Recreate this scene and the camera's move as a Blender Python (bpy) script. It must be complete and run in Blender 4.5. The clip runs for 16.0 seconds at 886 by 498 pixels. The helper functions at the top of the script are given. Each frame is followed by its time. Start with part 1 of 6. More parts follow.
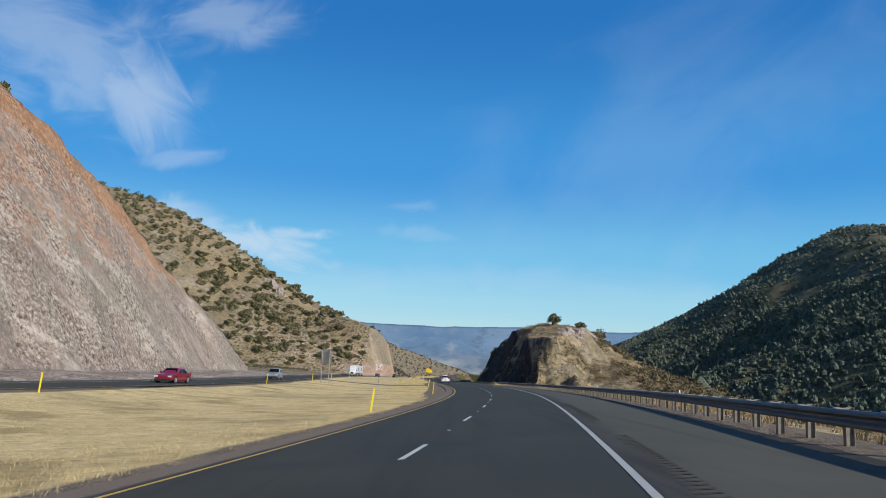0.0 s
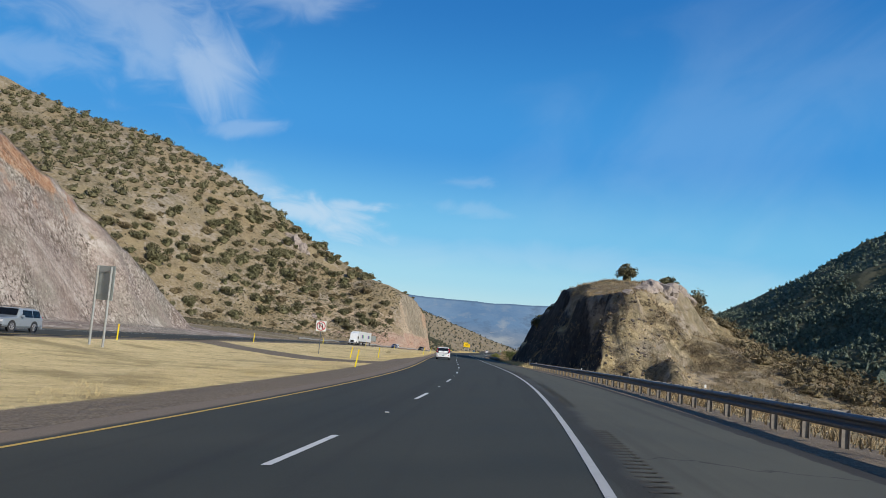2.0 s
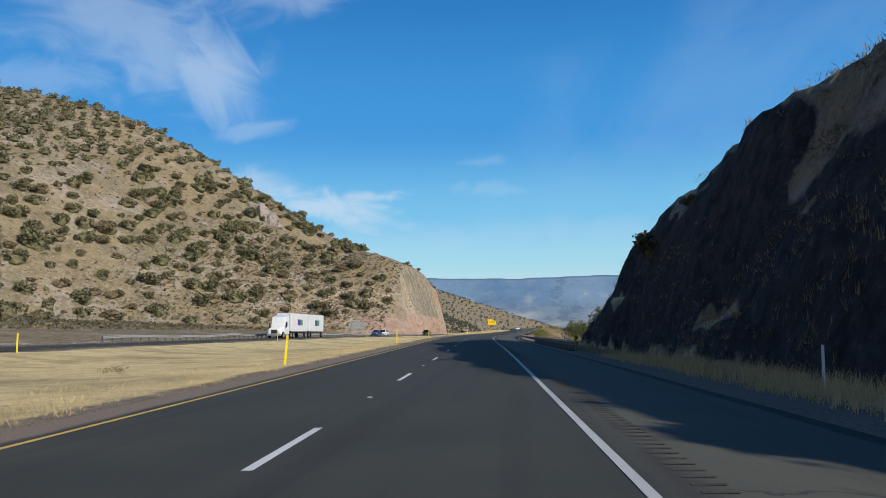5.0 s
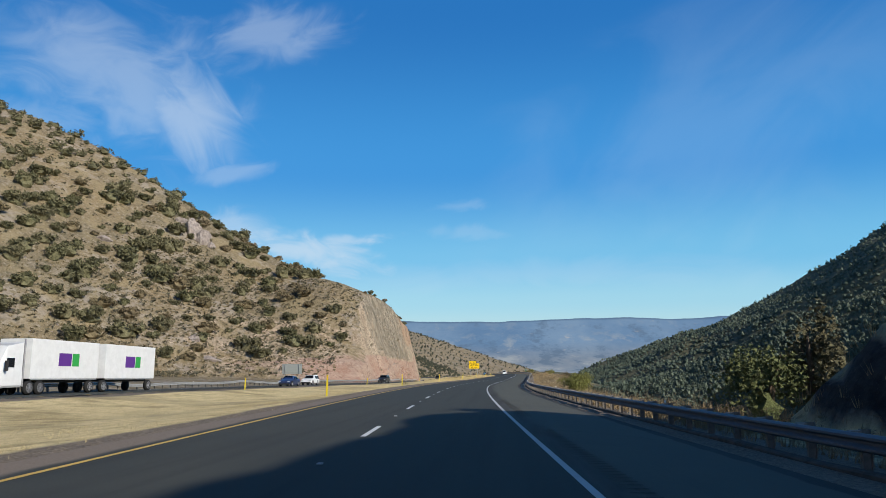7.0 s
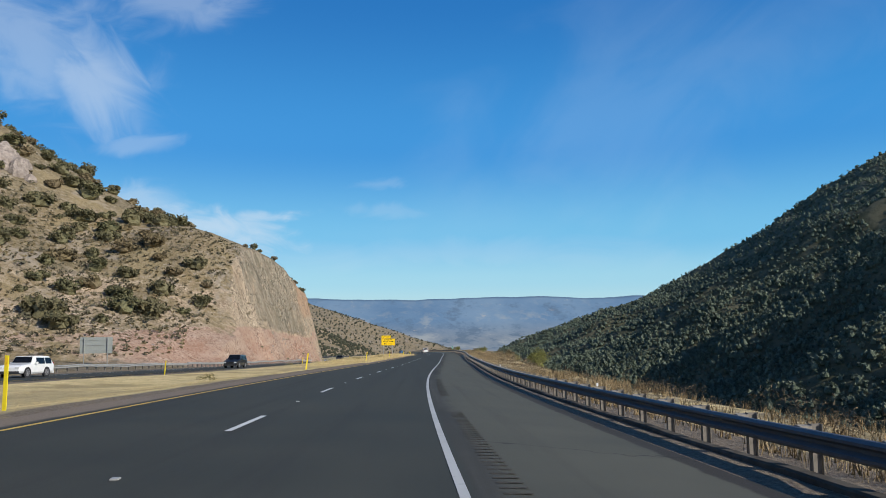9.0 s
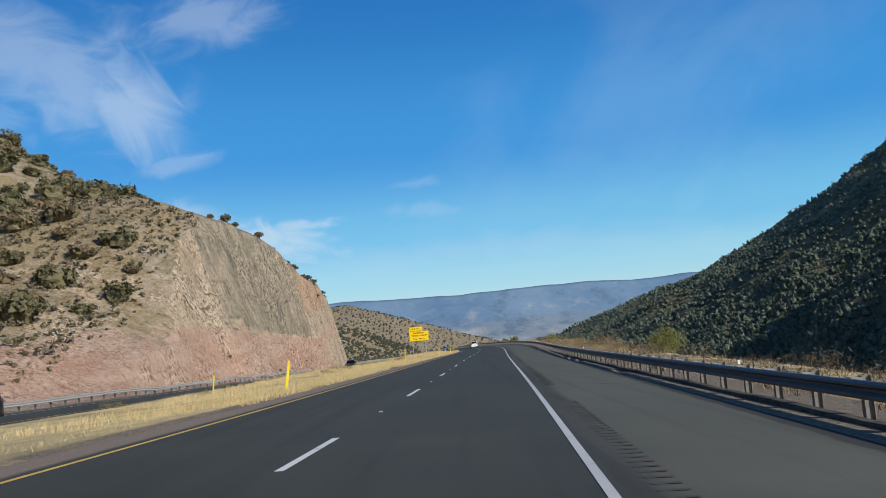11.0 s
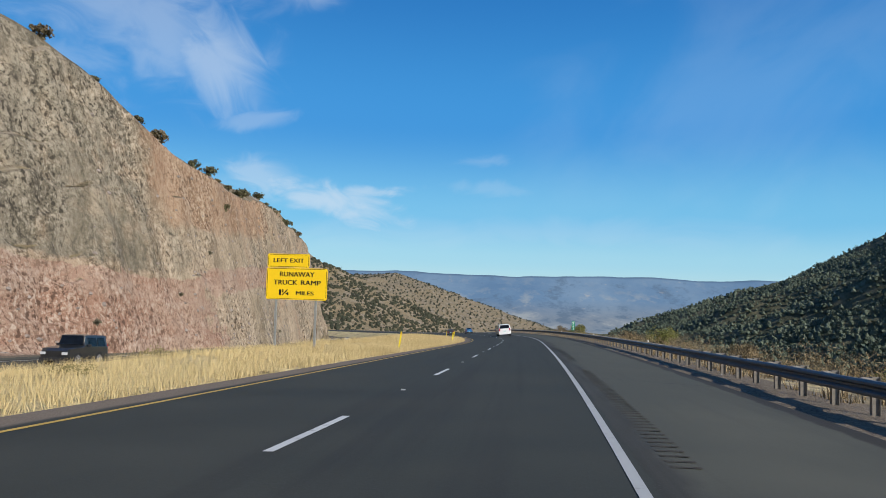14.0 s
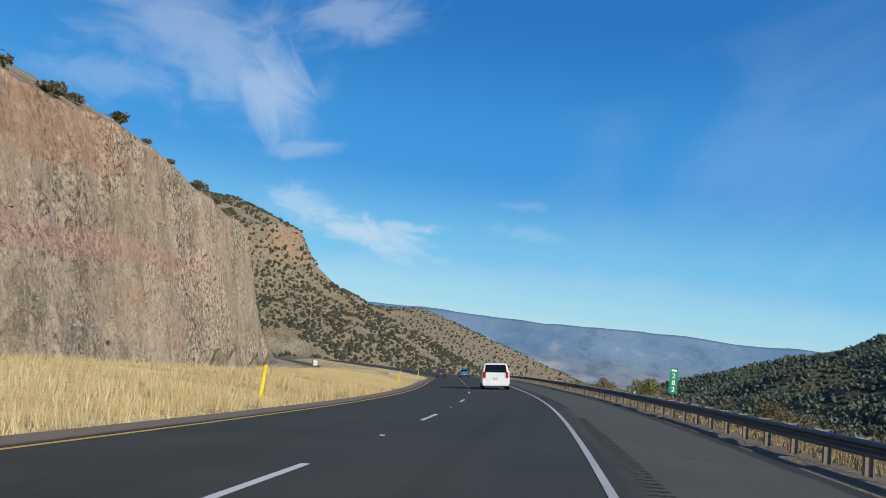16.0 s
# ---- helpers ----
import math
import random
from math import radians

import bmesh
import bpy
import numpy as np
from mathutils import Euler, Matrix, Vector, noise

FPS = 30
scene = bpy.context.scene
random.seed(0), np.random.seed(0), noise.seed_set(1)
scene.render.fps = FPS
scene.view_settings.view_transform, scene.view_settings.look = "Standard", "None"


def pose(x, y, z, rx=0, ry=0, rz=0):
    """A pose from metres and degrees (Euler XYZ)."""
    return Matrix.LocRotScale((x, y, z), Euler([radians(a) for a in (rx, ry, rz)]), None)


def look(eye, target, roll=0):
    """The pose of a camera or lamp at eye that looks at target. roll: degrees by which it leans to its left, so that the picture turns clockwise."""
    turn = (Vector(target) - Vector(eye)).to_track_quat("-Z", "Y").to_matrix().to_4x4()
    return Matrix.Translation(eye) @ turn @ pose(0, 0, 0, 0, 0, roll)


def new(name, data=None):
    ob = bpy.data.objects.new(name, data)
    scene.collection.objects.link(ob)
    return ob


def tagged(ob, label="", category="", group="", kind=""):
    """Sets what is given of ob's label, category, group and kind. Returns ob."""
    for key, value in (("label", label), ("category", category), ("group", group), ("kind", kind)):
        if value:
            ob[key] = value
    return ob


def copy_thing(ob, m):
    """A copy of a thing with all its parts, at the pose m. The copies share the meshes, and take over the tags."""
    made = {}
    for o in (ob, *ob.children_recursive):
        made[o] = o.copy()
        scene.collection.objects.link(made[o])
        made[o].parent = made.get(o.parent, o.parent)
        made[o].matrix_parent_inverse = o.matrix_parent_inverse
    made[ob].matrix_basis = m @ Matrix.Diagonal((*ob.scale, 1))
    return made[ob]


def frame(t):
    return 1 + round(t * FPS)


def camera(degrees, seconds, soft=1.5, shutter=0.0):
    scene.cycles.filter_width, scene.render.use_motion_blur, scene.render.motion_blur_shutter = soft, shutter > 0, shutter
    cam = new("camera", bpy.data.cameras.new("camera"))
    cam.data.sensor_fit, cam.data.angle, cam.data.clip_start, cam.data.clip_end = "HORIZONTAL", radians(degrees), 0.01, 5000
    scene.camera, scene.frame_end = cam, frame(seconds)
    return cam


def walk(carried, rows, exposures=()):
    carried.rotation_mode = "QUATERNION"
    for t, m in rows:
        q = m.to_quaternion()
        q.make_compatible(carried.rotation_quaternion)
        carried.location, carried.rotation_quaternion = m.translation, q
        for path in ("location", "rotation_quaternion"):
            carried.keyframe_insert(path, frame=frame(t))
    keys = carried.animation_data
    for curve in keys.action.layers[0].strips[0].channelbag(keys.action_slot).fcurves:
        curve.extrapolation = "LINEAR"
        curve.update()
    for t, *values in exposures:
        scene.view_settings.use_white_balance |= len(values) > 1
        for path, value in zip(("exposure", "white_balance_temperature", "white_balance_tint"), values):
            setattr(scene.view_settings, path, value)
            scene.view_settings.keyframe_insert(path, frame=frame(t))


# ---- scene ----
cam = camera(64.14, 16.0, soft=0.7)
PATH = [
    (0.0, 0.00, 0.00, 1.50, 0.00, 6.50, -2.11),
    (0.5, 2.37, 16.24, 0.44, 1.37, 5.32, -2.56),
    (1.0, 4.55, 32.55, -0.63, 2.93, 3.69, -2.99),
    (1.5, 6.31, 48.99, -1.70, 4.23, 3.00, -3.50),
    (2.0, 7.49, 65.60, -2.78, 4.32, 4.34, -4.72),
    (2.5, 8.07, 82.31, -3.86, 3.78, 4.74, -4.66),
    (3.0, 8.12, 98.97, -4.94, 9.05, 4.23, -0.54),
    (3.5, 7.72, 115.45, -5.99, 9.49, 5.63, -3.04),
    (4.0, 6.96, 131.74, -7.04, 11.02, 5.10, -1.55),
    (4.5, 5.99, 147.88, -8.07, 6.78, 2.84, -0.70),
    (4.7, 5.57, 154.32, -8.48, 6.67, 2.84, 0.47),
    (6.8, 1.65, 221.78, -12.76, 4.74, 5.22, 0.78),
    (7.0, 1.39, 228.21, -13.17, 4.57, 6.38, 0.84),
    (7.5, 0.81, 244.26, -14.19, 1.90, 6.69, 1.58),
    (8.0, 0.31, 260.23, -15.22, -0.69, 5.21, 2.40),
    (8.5, -0.12, 276.10, -16.25, -2.48, 4.96, 2.00),
    (9.0, -0.44, 291.93, -17.28, -2.16, 4.59, 0.59),
    (9.2, -0.53, 298.27, -17.69, -1.65, 4.58, 0.20),
    (11.3, 0.74, 366.69, -22.09, 1.62, 4.23, 5.21),
    (11.5, 1.04, 373.48, -22.51, 1.60, 3.46, 3.97),
    (12.0, 1.85, 390.53, -23.52, 2.23, 1.69, 2.78),
    (12.5, 2.70, 407.43, -24.49, 2.62, 3.47, 1.11),
    (13.0, 3.53, 423.86, -25.41, 2.77, 4.16, 0.07),
    (13.5, 4.28, 439.73, -26.30, 4.32, 3.68, -1.43),
    (14.0, 4.93, 455.28, -27.18, 5.98, 2.71, -1.62),
    (14.5, 5.45, 470.76, -28.08, 6.99, 1.77, -1.66),
    (15.0, 5.84, 486.33, -29.02, 7.12, 1.65, -2.60),
    (15.5, 6.14, 501.98, -29.99, 7.87, 4.23, -5.00),
    (16.0, 6.39, 517.67, -30.98, 8.33, 5.78, -6.52),
]
walk(cam, [(t, pose(x, y, z, 90 + pitch, roll, yaw)) for t, x, y, z, yaw, pitch, roll in PATH])

# ---- world and sun ----
SUN_EL, SUN_AZ = radians(29), radians(125)  # azimuth clockwise from +y
scene.view_settings.exposure = 0.0
world = bpy.data.worlds.new("sky")
scene.world = world
world.use_nodes = True
wn, wl = world.node_tree.nodes, world.node_tree.links
wn.clear()
w_out = wn.new("ShaderNodeOutputWorld")
w_bg = wn.new("ShaderNodeBackground")
w_bg.inputs["Strength"].default_value = 0.11
w_sky = wn.new("ShaderNodeTexSky")
w_sky.sky_type = "NISHITA"
w_sky.sun_disc = False
w_sky.sun_elevation = SUN_EL
w_sky.sun_rotation = SUN_AZ
w_sky.altitude = 1300
w_sky.air_density = 1.0
w_sky.dust_density = 0.15
w_sky.ozone_density = 1.6

def wnode(kind, **values):
    n = wn.new(kind)
    for key, value in values.items():
        n.inputs[key].default_value = value
    return n

w_sat = wnode("ShaderNodeHueSaturation", Saturation=1.12, Value=1.0)
wl.new(w_sky.outputs[0], w_sat.inputs["Color"])
w_dir = wn.new("ShaderNodeTexCoord")
# clear dry-air blue over the computed sky, by height above the horizon
w_sep = wn.new("ShaderNodeSeparateXYZ")
wl.new(w_dir.outputs["Generated"], w_sep.inputs[0])
w_ramp = wn.new("ShaderNodeValToRGB")
w_ramp.color_ramp.interpolation = "EASE"
stops = ((0.0, (0.40, 0.69, 0.82)), (0.035, (0.32, 0.65, 0.84)), (0.09, (0.165, 0.525, 0.83)), (0.22, (0.042, 0.305, 0.73)), (0.43, (0.016, 0.18, 0.54)), (0.85, (0.012, 0.11, 0.38)))
while len(w_ramp.color_ramp.elements) < len(stops):
    w_ramp.color_ramp.elements.new(0.5)
for el, (at, col) in zip(w_ramp.color_ramp.elements, stops):
    el.position, el.color = at, (*col, 1)
wl.new(w_sep.outputs["Z"], w_ramp.inputs[0])
w_gain = wn.new("ShaderNodeVectorMath")
w_gain.operation = "SCALE"
w_gain.inputs["Scale"].default_value = 9.1
wl.new(w_ramp.outputs["Color"], w_gain.inputs[0])
w_blue = wn.new("ShaderNodeMix")
w_blue.data_type = "RGBA"
w_side = wn.new("ShaderNodeMapRange")
w_side.interpolation_type = "SMOOTHSTEP"
for key, value in (("From Min", -0.45), ("From Max", 0.35), ("To Min", 0.12), ("To Max", 0.88)):
    w_side.inputs[key].default_value = value
wl.new(w_sep.outputs["Y"], w_side.inputs["Value"])
wl.new(w_side.outputs[0], w_blue.inputs["Factor"])
wl.new(w_sat.outputs[0], w_blue.inputs["A"])
wl.new(w_gain.outputs[0], w_blue.inputs["B"])
# thin clouds, each an oval patch of streaks on the sky ahead: place, half axes, lean, density
w_flat = []
for axis in ("X", "Z"):
    q = wn.new("ShaderNodeMath")
    q.operation = "DIVIDE"
    wl.new(w_sep.outputs[axis], q.inputs[0])
    wl.new(w_sep.outputs["Y"], q.inputs[1])
    w_flat.append(q)
w_plane = wn.new("ShaderNodeCombineXYZ")
wl.new(w_flat[0].outputs[0], w_plane.inputs["X"])
wl.new(w_flat[1].outputs[0], w_plane.inputs["Y"])
cloud_total = None
for a, b, ra, rb, lean, gain, fine in (
        (-0.585, 0.395, 0.24, 0.100, -22, 0.34, 7.0),
        (-0.458, 0.318, 0.105, 0.072, -62, 0.46, 7.0),
        (-0.275, 0.113, 0.130, 0.026, -16, 0.62, 15.0),
        (-0.225, 0.127, 0.075, 0.011, 4, 0.50, 18.0),
        (-0.385, 0.150, 0.080, 0.034, -14, 0.40, 14.0),
        (-0.395, 0.232, 0.080, 0.015, 9, 0.26, 14.0),
        (-0.335, 0.440, 0.120, 0.055, 12, 0.30, 9.0),
        (-0.740, 0.330, 0.180, 0.050, -6, 0.20, 9.0),
        (-0.045, 0.174, 0.060, 0.010, 2, 0.15, 16.0),
        (-0.045, 0.135, 0.075, 0.013, -4, 0.15, 16.0),
        (0.05, 0.075, 0.42, 0.030, 0, 0.16, 6.0),
        (0.36, 0.30, 0.42, 0.17, 28, 0.09, 3.5)):
    oval = wn.new("ShaderNodeMapping")
    oval.vector_type = "TEXTURE"
    for key, value in (("Location", (a, b, 0)), ("Rotation", (0, 0, radians(lean))), ("Scale", (ra, rb, 1))):
        oval.inputs[key].default_value = value
    wl.new(w_plane.outputs[0], oval.inputs["Vector"])
    away = wn.new("ShaderNodeVectorMath")
    away.operation = "LENGTH"
    wl.new(oval.outputs[0], away.inputs[0])
    streaks = wn.new("ShaderNodeMapping")
    streaks.vector_type = "TEXTURE"
    for key, value in (("Location", (0, 0, a * 9 + b)), ("Rotation", (0, 0, radians(lean + 6))), ("Scale", (1, 0.5, 1))):
        streaks.inputs[key].default_value = value
    wl.new(w_plane.outputs[0], streaks.inputs["Vector"])
    nz = wnode("ShaderNodeTexNoise", Scale=fine, Detail=6.0, Roughness=0.52, Distortion=0.9)
    wl.new(streaks.outputs[0], nz.inputs["Vector"])
    fray = wn.new("ShaderNodeMath")
    fray.operation = "MULTIPLY_ADD"
    fray.inputs[1].default_value = -2.2
    wl.new(nz.outputs["Fac"], fray.inputs[0])
    wl.new(away.outputs["Value"], fray.inputs[2])
    fall = wn.new("ShaderNodeMapRange")
    fall.interpolation_type = "SMOOTHERSTEP"
    for key, value in (("From Min", 0.15), ("From Max", -1.15), ("To Min", 0.0), ("To Max", gain)):
        fall.inputs[key].default_value = value
    wl.new(fray.outputs[0], fall.inputs["Value"])
    if cloud_total is None:
        cloud_total = fall
    else:
        add = wn.new("ShaderNodeMath")
        add.operation = "MAXIMUM"
        wl.new(cloud_total.outputs[0], add.inputs[0])
        wl.new(fall.outputs[0], add.inputs[1])
        cloud_total = add
w_ahead = wn.new("ShaderNodeMapRange")
for key, value in (("From Min", 0.15), ("From Max", 0.4)):
    w_ahead.inputs[key].default_value = value
wl.new(w_sep.outputs["Y"], w_ahead.inputs["Value"])
w_cloud = wn.new("ShaderNodeMath")
w_cloud.operation = "MULTIPLY"
wl.new(cloud_total.outputs[0], w_cloud.inputs[0])
wl.new(w_ahead.outputs[0], w_cloud.inputs[1])
w_clamp = wn.new("ShaderNodeClamp")
w_clamp.inputs["Max"].default_value = 0.85
wl.new(w_cloud.outputs[0], w_clamp.inputs["Value"])
w_mix = wn.new("ShaderNodeMix")
w_mix.data_type = "RGBA"
w_mix.inputs["B"].default_value = (6.0, 6.9, 7.9, 1)
wl.new(w_clamp.outputs[0], w_mix.inputs["Factor"])
wl.new(w_blue.outputs["Result"], w_mix.inputs["A"])
wl.new(w_mix.outputs["Result"], w_bg.inputs["Color"])
wl.new(w_bg.outputs[0], w_out.inputs["Surface"])
sun_data = bpy.data.lights.new("sun", "SUN")
sun_data.energy = 5.0
sun_data.angle = radians(0.53)
sun_data.color = (1.0, 0.93, 0.82)
sun = new("sun", sun_data)
to_sun = Vector((math.sin(SUN_AZ) * math.cos(SUN_EL), math.cos(SUN_AZ) * math.cos(SUN_EL), math.sin(SUN_EL)))
sun.matrix_world = look(to_sun * 300, (0, 0, 0))

# ---- plan of the road ----
def spline(kx, ky):
    """A natural cubic through the knots, straight beyond them."""
    kx, ky = np.array(kx, float), np.array(ky, float)
    n, h = len(kx), np.diff(kx)
    a, b = np.eye(n), np.zeros(n)
    for i in range(1, n - 1):
        a[i, i - 1], a[i, i], a[i, i + 1] = h[i - 1], 2 * (h[i - 1] + h[i]), h[i]
        b[i] = 6 * ((ky[i + 1] - ky[i]) / h[i] - (ky[i] - ky[i - 1]) / h[i - 1])
    m = np.linalg.solve(a, b)

    def at(x):
        x = np.asarray(x, float)
        j = np.clip(np.searchsorted(kx, x) - 1, 0, n - 2)
        p, q = kx[j + 1] - x, x - kx[j]
        inside = (x >= kx[0]) & (x <= kx[-1])
        lin = (ky[j] * p + ky[j + 1] * q) / h[j]
        cub = m[j] * (p ** 3 / h[j] - h[j] * p) / 6 + m[j + 1] * (q ** 3 / h[j] - h[j] * q) / 6
        return lin + np.where(inside, cub, 0)
    return at

ROAD_Y = [-150, -64, -20, 24, 68, 112, 156, 200, 244, 288, 332, 376, 420, 464, 508, 552, 596, 640, 684, 760, 860, 980, 1100]
ROAD_X = [-28, -9.5, -1.8, 4.39, 8.44, 8.97, 6.66, 4.47, 2.04, 0.23, 0.22, 2.17, 4.06, 6.09, 7.07, 6.54, 1.52, -4.37, -12.33, -31, -68, -128, -200]
road_x = spline(ROAD_Y, ROAD_X)     # the right-hand edge line
road_z = spline([-150, -20, 80, 180, 280, 380, 480, 530, 580, 640, 720, 800, 900, 1000, 1100], [9.5, 1.46, -5.06, -11.46, -17.85, -24.25, -29.98, -33.04, -36.15, -40.2, -46.3, -52.3, -59.6, -67, -75])
road_bank = spline([-60, 0, 200, 400, 600, 800], [0.11, 0.10, 0.005, -0.01, 0.12, 0.12])
far_in = spline([-150, 0, 100, 200, 270, 380, 480, 560, 650, 800, 1100], [-33, -32, -31, -32, -28, -25, -25, -28, -30, -30, -30])  # inner edge of the other carriageway
far_dz = spline([-150, 0, 350, 480, 600, 1100], [-0.8, -0.5, -0.2, -1.7, -3.2, -3.2])
FAR_W = 11.6

def pave_z(u, y):
    return road_z(y) + road_bank(y) * (np.clip(u, -9.6, 4.6) + 1.9) - 0.25 * np.clip((u - 0.8) / 3.4, 0, 1)

def ramp(x, a, b):
    t = np.clip((x - a) / (b - a), 0, 1)
    return t * t * (3 - 2 * t)

def table(x, pairs):
    return np.interp(x, [p[0] for p in pairs], [p[1] for p in pairs])

def lattice(x, y, seed):
    h = np.sin(x * 127.1 + y * 311.7 + seed * 74.7) * 43758.5453
    return h - np.floor(h)

def value_noise(x, y, size, seed):
    x, y = np.asarray(x) / size, np.asarray(y) / size
    i, j = np.floor(x), np.floor(y)
    f, g = x - i, y - j
    f, g = f * f * (3 - 2 * f), g * g * (3 - 2 * g)
    a, b = lattice(i, j, seed), lattice(i + 1, j, seed)
    c, d = lattice(i, j + 1, seed), lattice(i + 1, j + 1, seed)
    return (a * (1 - f) + b * f) * (1 - g) + (c * (1 - f) + d * f) * g - 0.5

def rough(x, y, size, seed, octaves=4):
    out, amp = 0, 1.0
    for k in range(octaves):
        out = out + amp * value_noise(x, y, size / 2 ** k, seed + k)
        amp *= 0.5
    return out

KNOLL = [(128, -3), (140, 4), (150, 10), (161, 11.4), (175, 12.0), (191, 15.0), (207, 15.4), (217, 14.6), (224, 14.2), (238, 12.6), (246, 8.5), (252, 4.0), (256, 0), (264, -5)]
SPUR = [(-150, 58), (100, 50), (134, 42), (150, 36), (165, 29.5), (177, 24), (187, 19.5), (198, 13.5), (208, 7), (217, 0.5), (226, -6)]
SPINE_DZ = [(-330, -22), (-290, -18), (-255, -7), (-230, -1), (-207, 4), (-170, 4.5), (-146, 1.5), (-125, -2.5), (-100, -5.5), (-80, -5.5), (-62, -1.5), (-50, 0)]

def ground_z(x, y):
    """The height of the land at (x, y), without the pavements."""
    x, y = np.asarray(x, float), np.asarray(y, float)
    yc = np.clip(y, -150, 1100)
    xr, zr = road_x(yc), road_z(yc)
    u = x - xr
    bump = rough(x, y, 60, 3)
    fine = rough(x, y, 9, 11, 3)
    # plain that falls to the valley
    plain = np.interp(y, [-150, 700, 1000, 1500, 2200, 3200], [9, -46, -76, -116, -165, -205])
    # ---- right of the road
    edge = pave_z(4.6, yc)
    floor_r = plain - 38 + 30 * ramp(y, 900, 1800) + 9 * bump
    fall = edge - 0.08 * (u - 4.6) - 0.42 * np.maximum(u - 13 - 5 * ramp(y, 300, 600), 0)
    right = np.maximum(fall + 1.5 * bump * ramp(u, 10, 40), floor_r)
    k = table(y, KNOLL)
    rib = rough(y, x * 2.0, 7, 21)
    back = ramp(y, 192, 168)
    rise = (u - 11 - 2.2 * back - 2.0 * rib) * (2.2 + 1.0 * back) + 1.2 * fine
    front = 0.72 * (y - 148 - 1.75 * np.clip(u - 22, 0, 18) - 0.6 * np.maximum(u - 40, 0)) + 3.4 * rib + 2.2 * rough(x, y * 0.5, 6, 23) + 1.2 * fine
    top = k + 1.2 * ramp(u, 16, 26) - 0.30 * np.maximum(u - 29, 0) - 0.22 * np.maximum(u - 34, 0) + 2.2 * bump + 0.9 * rib * ramp(u, 17, 24)
    apron = 7.2 + 1.6 * bump + 0.7 * fine - 0.36 * np.hypot((u - 30) * 0.75, y - 172)
    knoll = zr + np.minimum(np.minimum(rise, np.maximum(front, apron)), top) - 0.3
    right = np.where(u > 9, np.maximum(right, np.where(y < 262, knoll, -999)), right)
    near_m = -50 + 0.55 * (x - 215)
    ridge_m = np.interp(x, [100, 176, 293, 413, 545, 658, 763, 836, 940, 1600], [-110, -80, -42, 0, 77, 141, 206, 246, 236, 300])
    w = ramp(y, 950, 1480)
    mount = np.minimum(near_m, 0.150 * y + 6) * (1 - w) + ridge_m * w + 12 * bump + 3.5 * fine
    fold = np.abs(rough(y + 0.35 * x, x * 0.22, 130, 61, 3))
    mount = mount - 26 * np.maximum(0.30 - fold, 0) / 0.30 * ramp(x, 90, 190) * ramp(y, 1450, 1200)
    mount = mount - 0.45 * np.maximum(y - 1500, 0) - 0.30 * np.maximum(520 - y, 0)
    right = np.maximum(right, mount)
    # ---- left of the road: median, other carriageway, hills
    fi, fz = far_in(yc), zr + far_dz(yc)
    fo = fi - FAR_W
    t = np.clip((u + 9.6) / (fi + 9.6), 0, 1)
    dip = (0.55 + 0.5 * bump) * np.sin(np.pi * t) * (1 - 1.5 * ramp(y, 365, 402) - 1.9 * ramp(y, 455, 500))
    med = pave_z(-9.6, yc) * (1 - t) + fz * t - dip + 0.10 * fine * np.sin(np.pi * t)
    v = fo - u                              # metres beyond the other carriageway
    verge = fz - 0.25 * ramp(v, 0.3, 3) + 0.06 * np.maximum(v - 5, 0)
    spine = 5.4 + 0.515 * (-62 - x) + table(x, SPINE_DZ)
    hill = spine - 0.28 * np.maximum(525 - y, 0) - 0.155 * np.maximum(y - 525, 0) - 2.2 * np.maximum(y - 652, 0)
    hill = hill - 2.6 * ramp(y, 525, 550) * ramp(y, 600, 570)
    hill = hill + 6 * ramp(y, 460, 485) * ramp(y, 528, 500) * ramp(x, -90, -66)
    hill = np.minimum(hill, 120 + 0.1 * (-260 - x)) + 4.0 * bump + 0.7 * fine
    spur = zr + table(y, SPUR) + 2.5 * bump + 0.6 * fine
    rib1 = rough(y, x * 1.5, 9, 31)
    face1 = zr + (-(u + 61) - 3.5 * bump - 1.6 * rib1) * 2.0 + 0.7 * fine
    flute = rough(y, x * 0.4, 3.2, 37, 3)
    face2 = zr + (-(u + 42.6) - 2.0 * bump - 1.1 * rib1 - 0.55 * flute - 4 * ramp(y, 560, 480)) * (3.9 - 1.2 * ramp(y, 560, 500) - 2.0 * ramp(y, 448, 405)) + 0.7 * fine
    face2 = face2 + 1.3 * rough(y, x * 5, 6, 39, 2) + 0.34 * ramp(y, 440, 470) * (1 + 1.4 * value_noise(x, y, 14, 47)) * np.sin(2 * np.pi * (face2 - zr + 0.05 * y) / 3.6 + 3.2 * rough(x, y, 16, 33, 3))
    left = np.maximum(verge + 0.4 * fine, np.maximum(np.minimum(spur, face1), np.minimum(hill, face2)))
    hill_a = np.interp(x, [-900, -418, -342, -329, -310, -280, -231, -184, -121, -92, -40], [150, 100, 71, 45, 23, 1, -21, -37, -68, -79, -110])
    hill_a = hill_a - 0.16 * np.maximum(1400 - y, 0) * ramp(x, -100, -500) - 0.5 * np.maximum(y - 1450, 0) - 0.06 * np.maximum(1400 - y, 0) + 5 * bump + fine
    hill_b = np.interp(x, [-1500, -700, -514, -377, -271, -150, -29, 104, 260], [60, -10, -16, -3, -31, -77, -118, -158, -215])
    hill_b = hill_b - 0.06 * np.maximum(2600 - y, 0) - 0.4 * np.maximum(y - 2700, 0) + 8 * bump
    left = np.where(y > 700, np.maximum(left, hill_a), left)
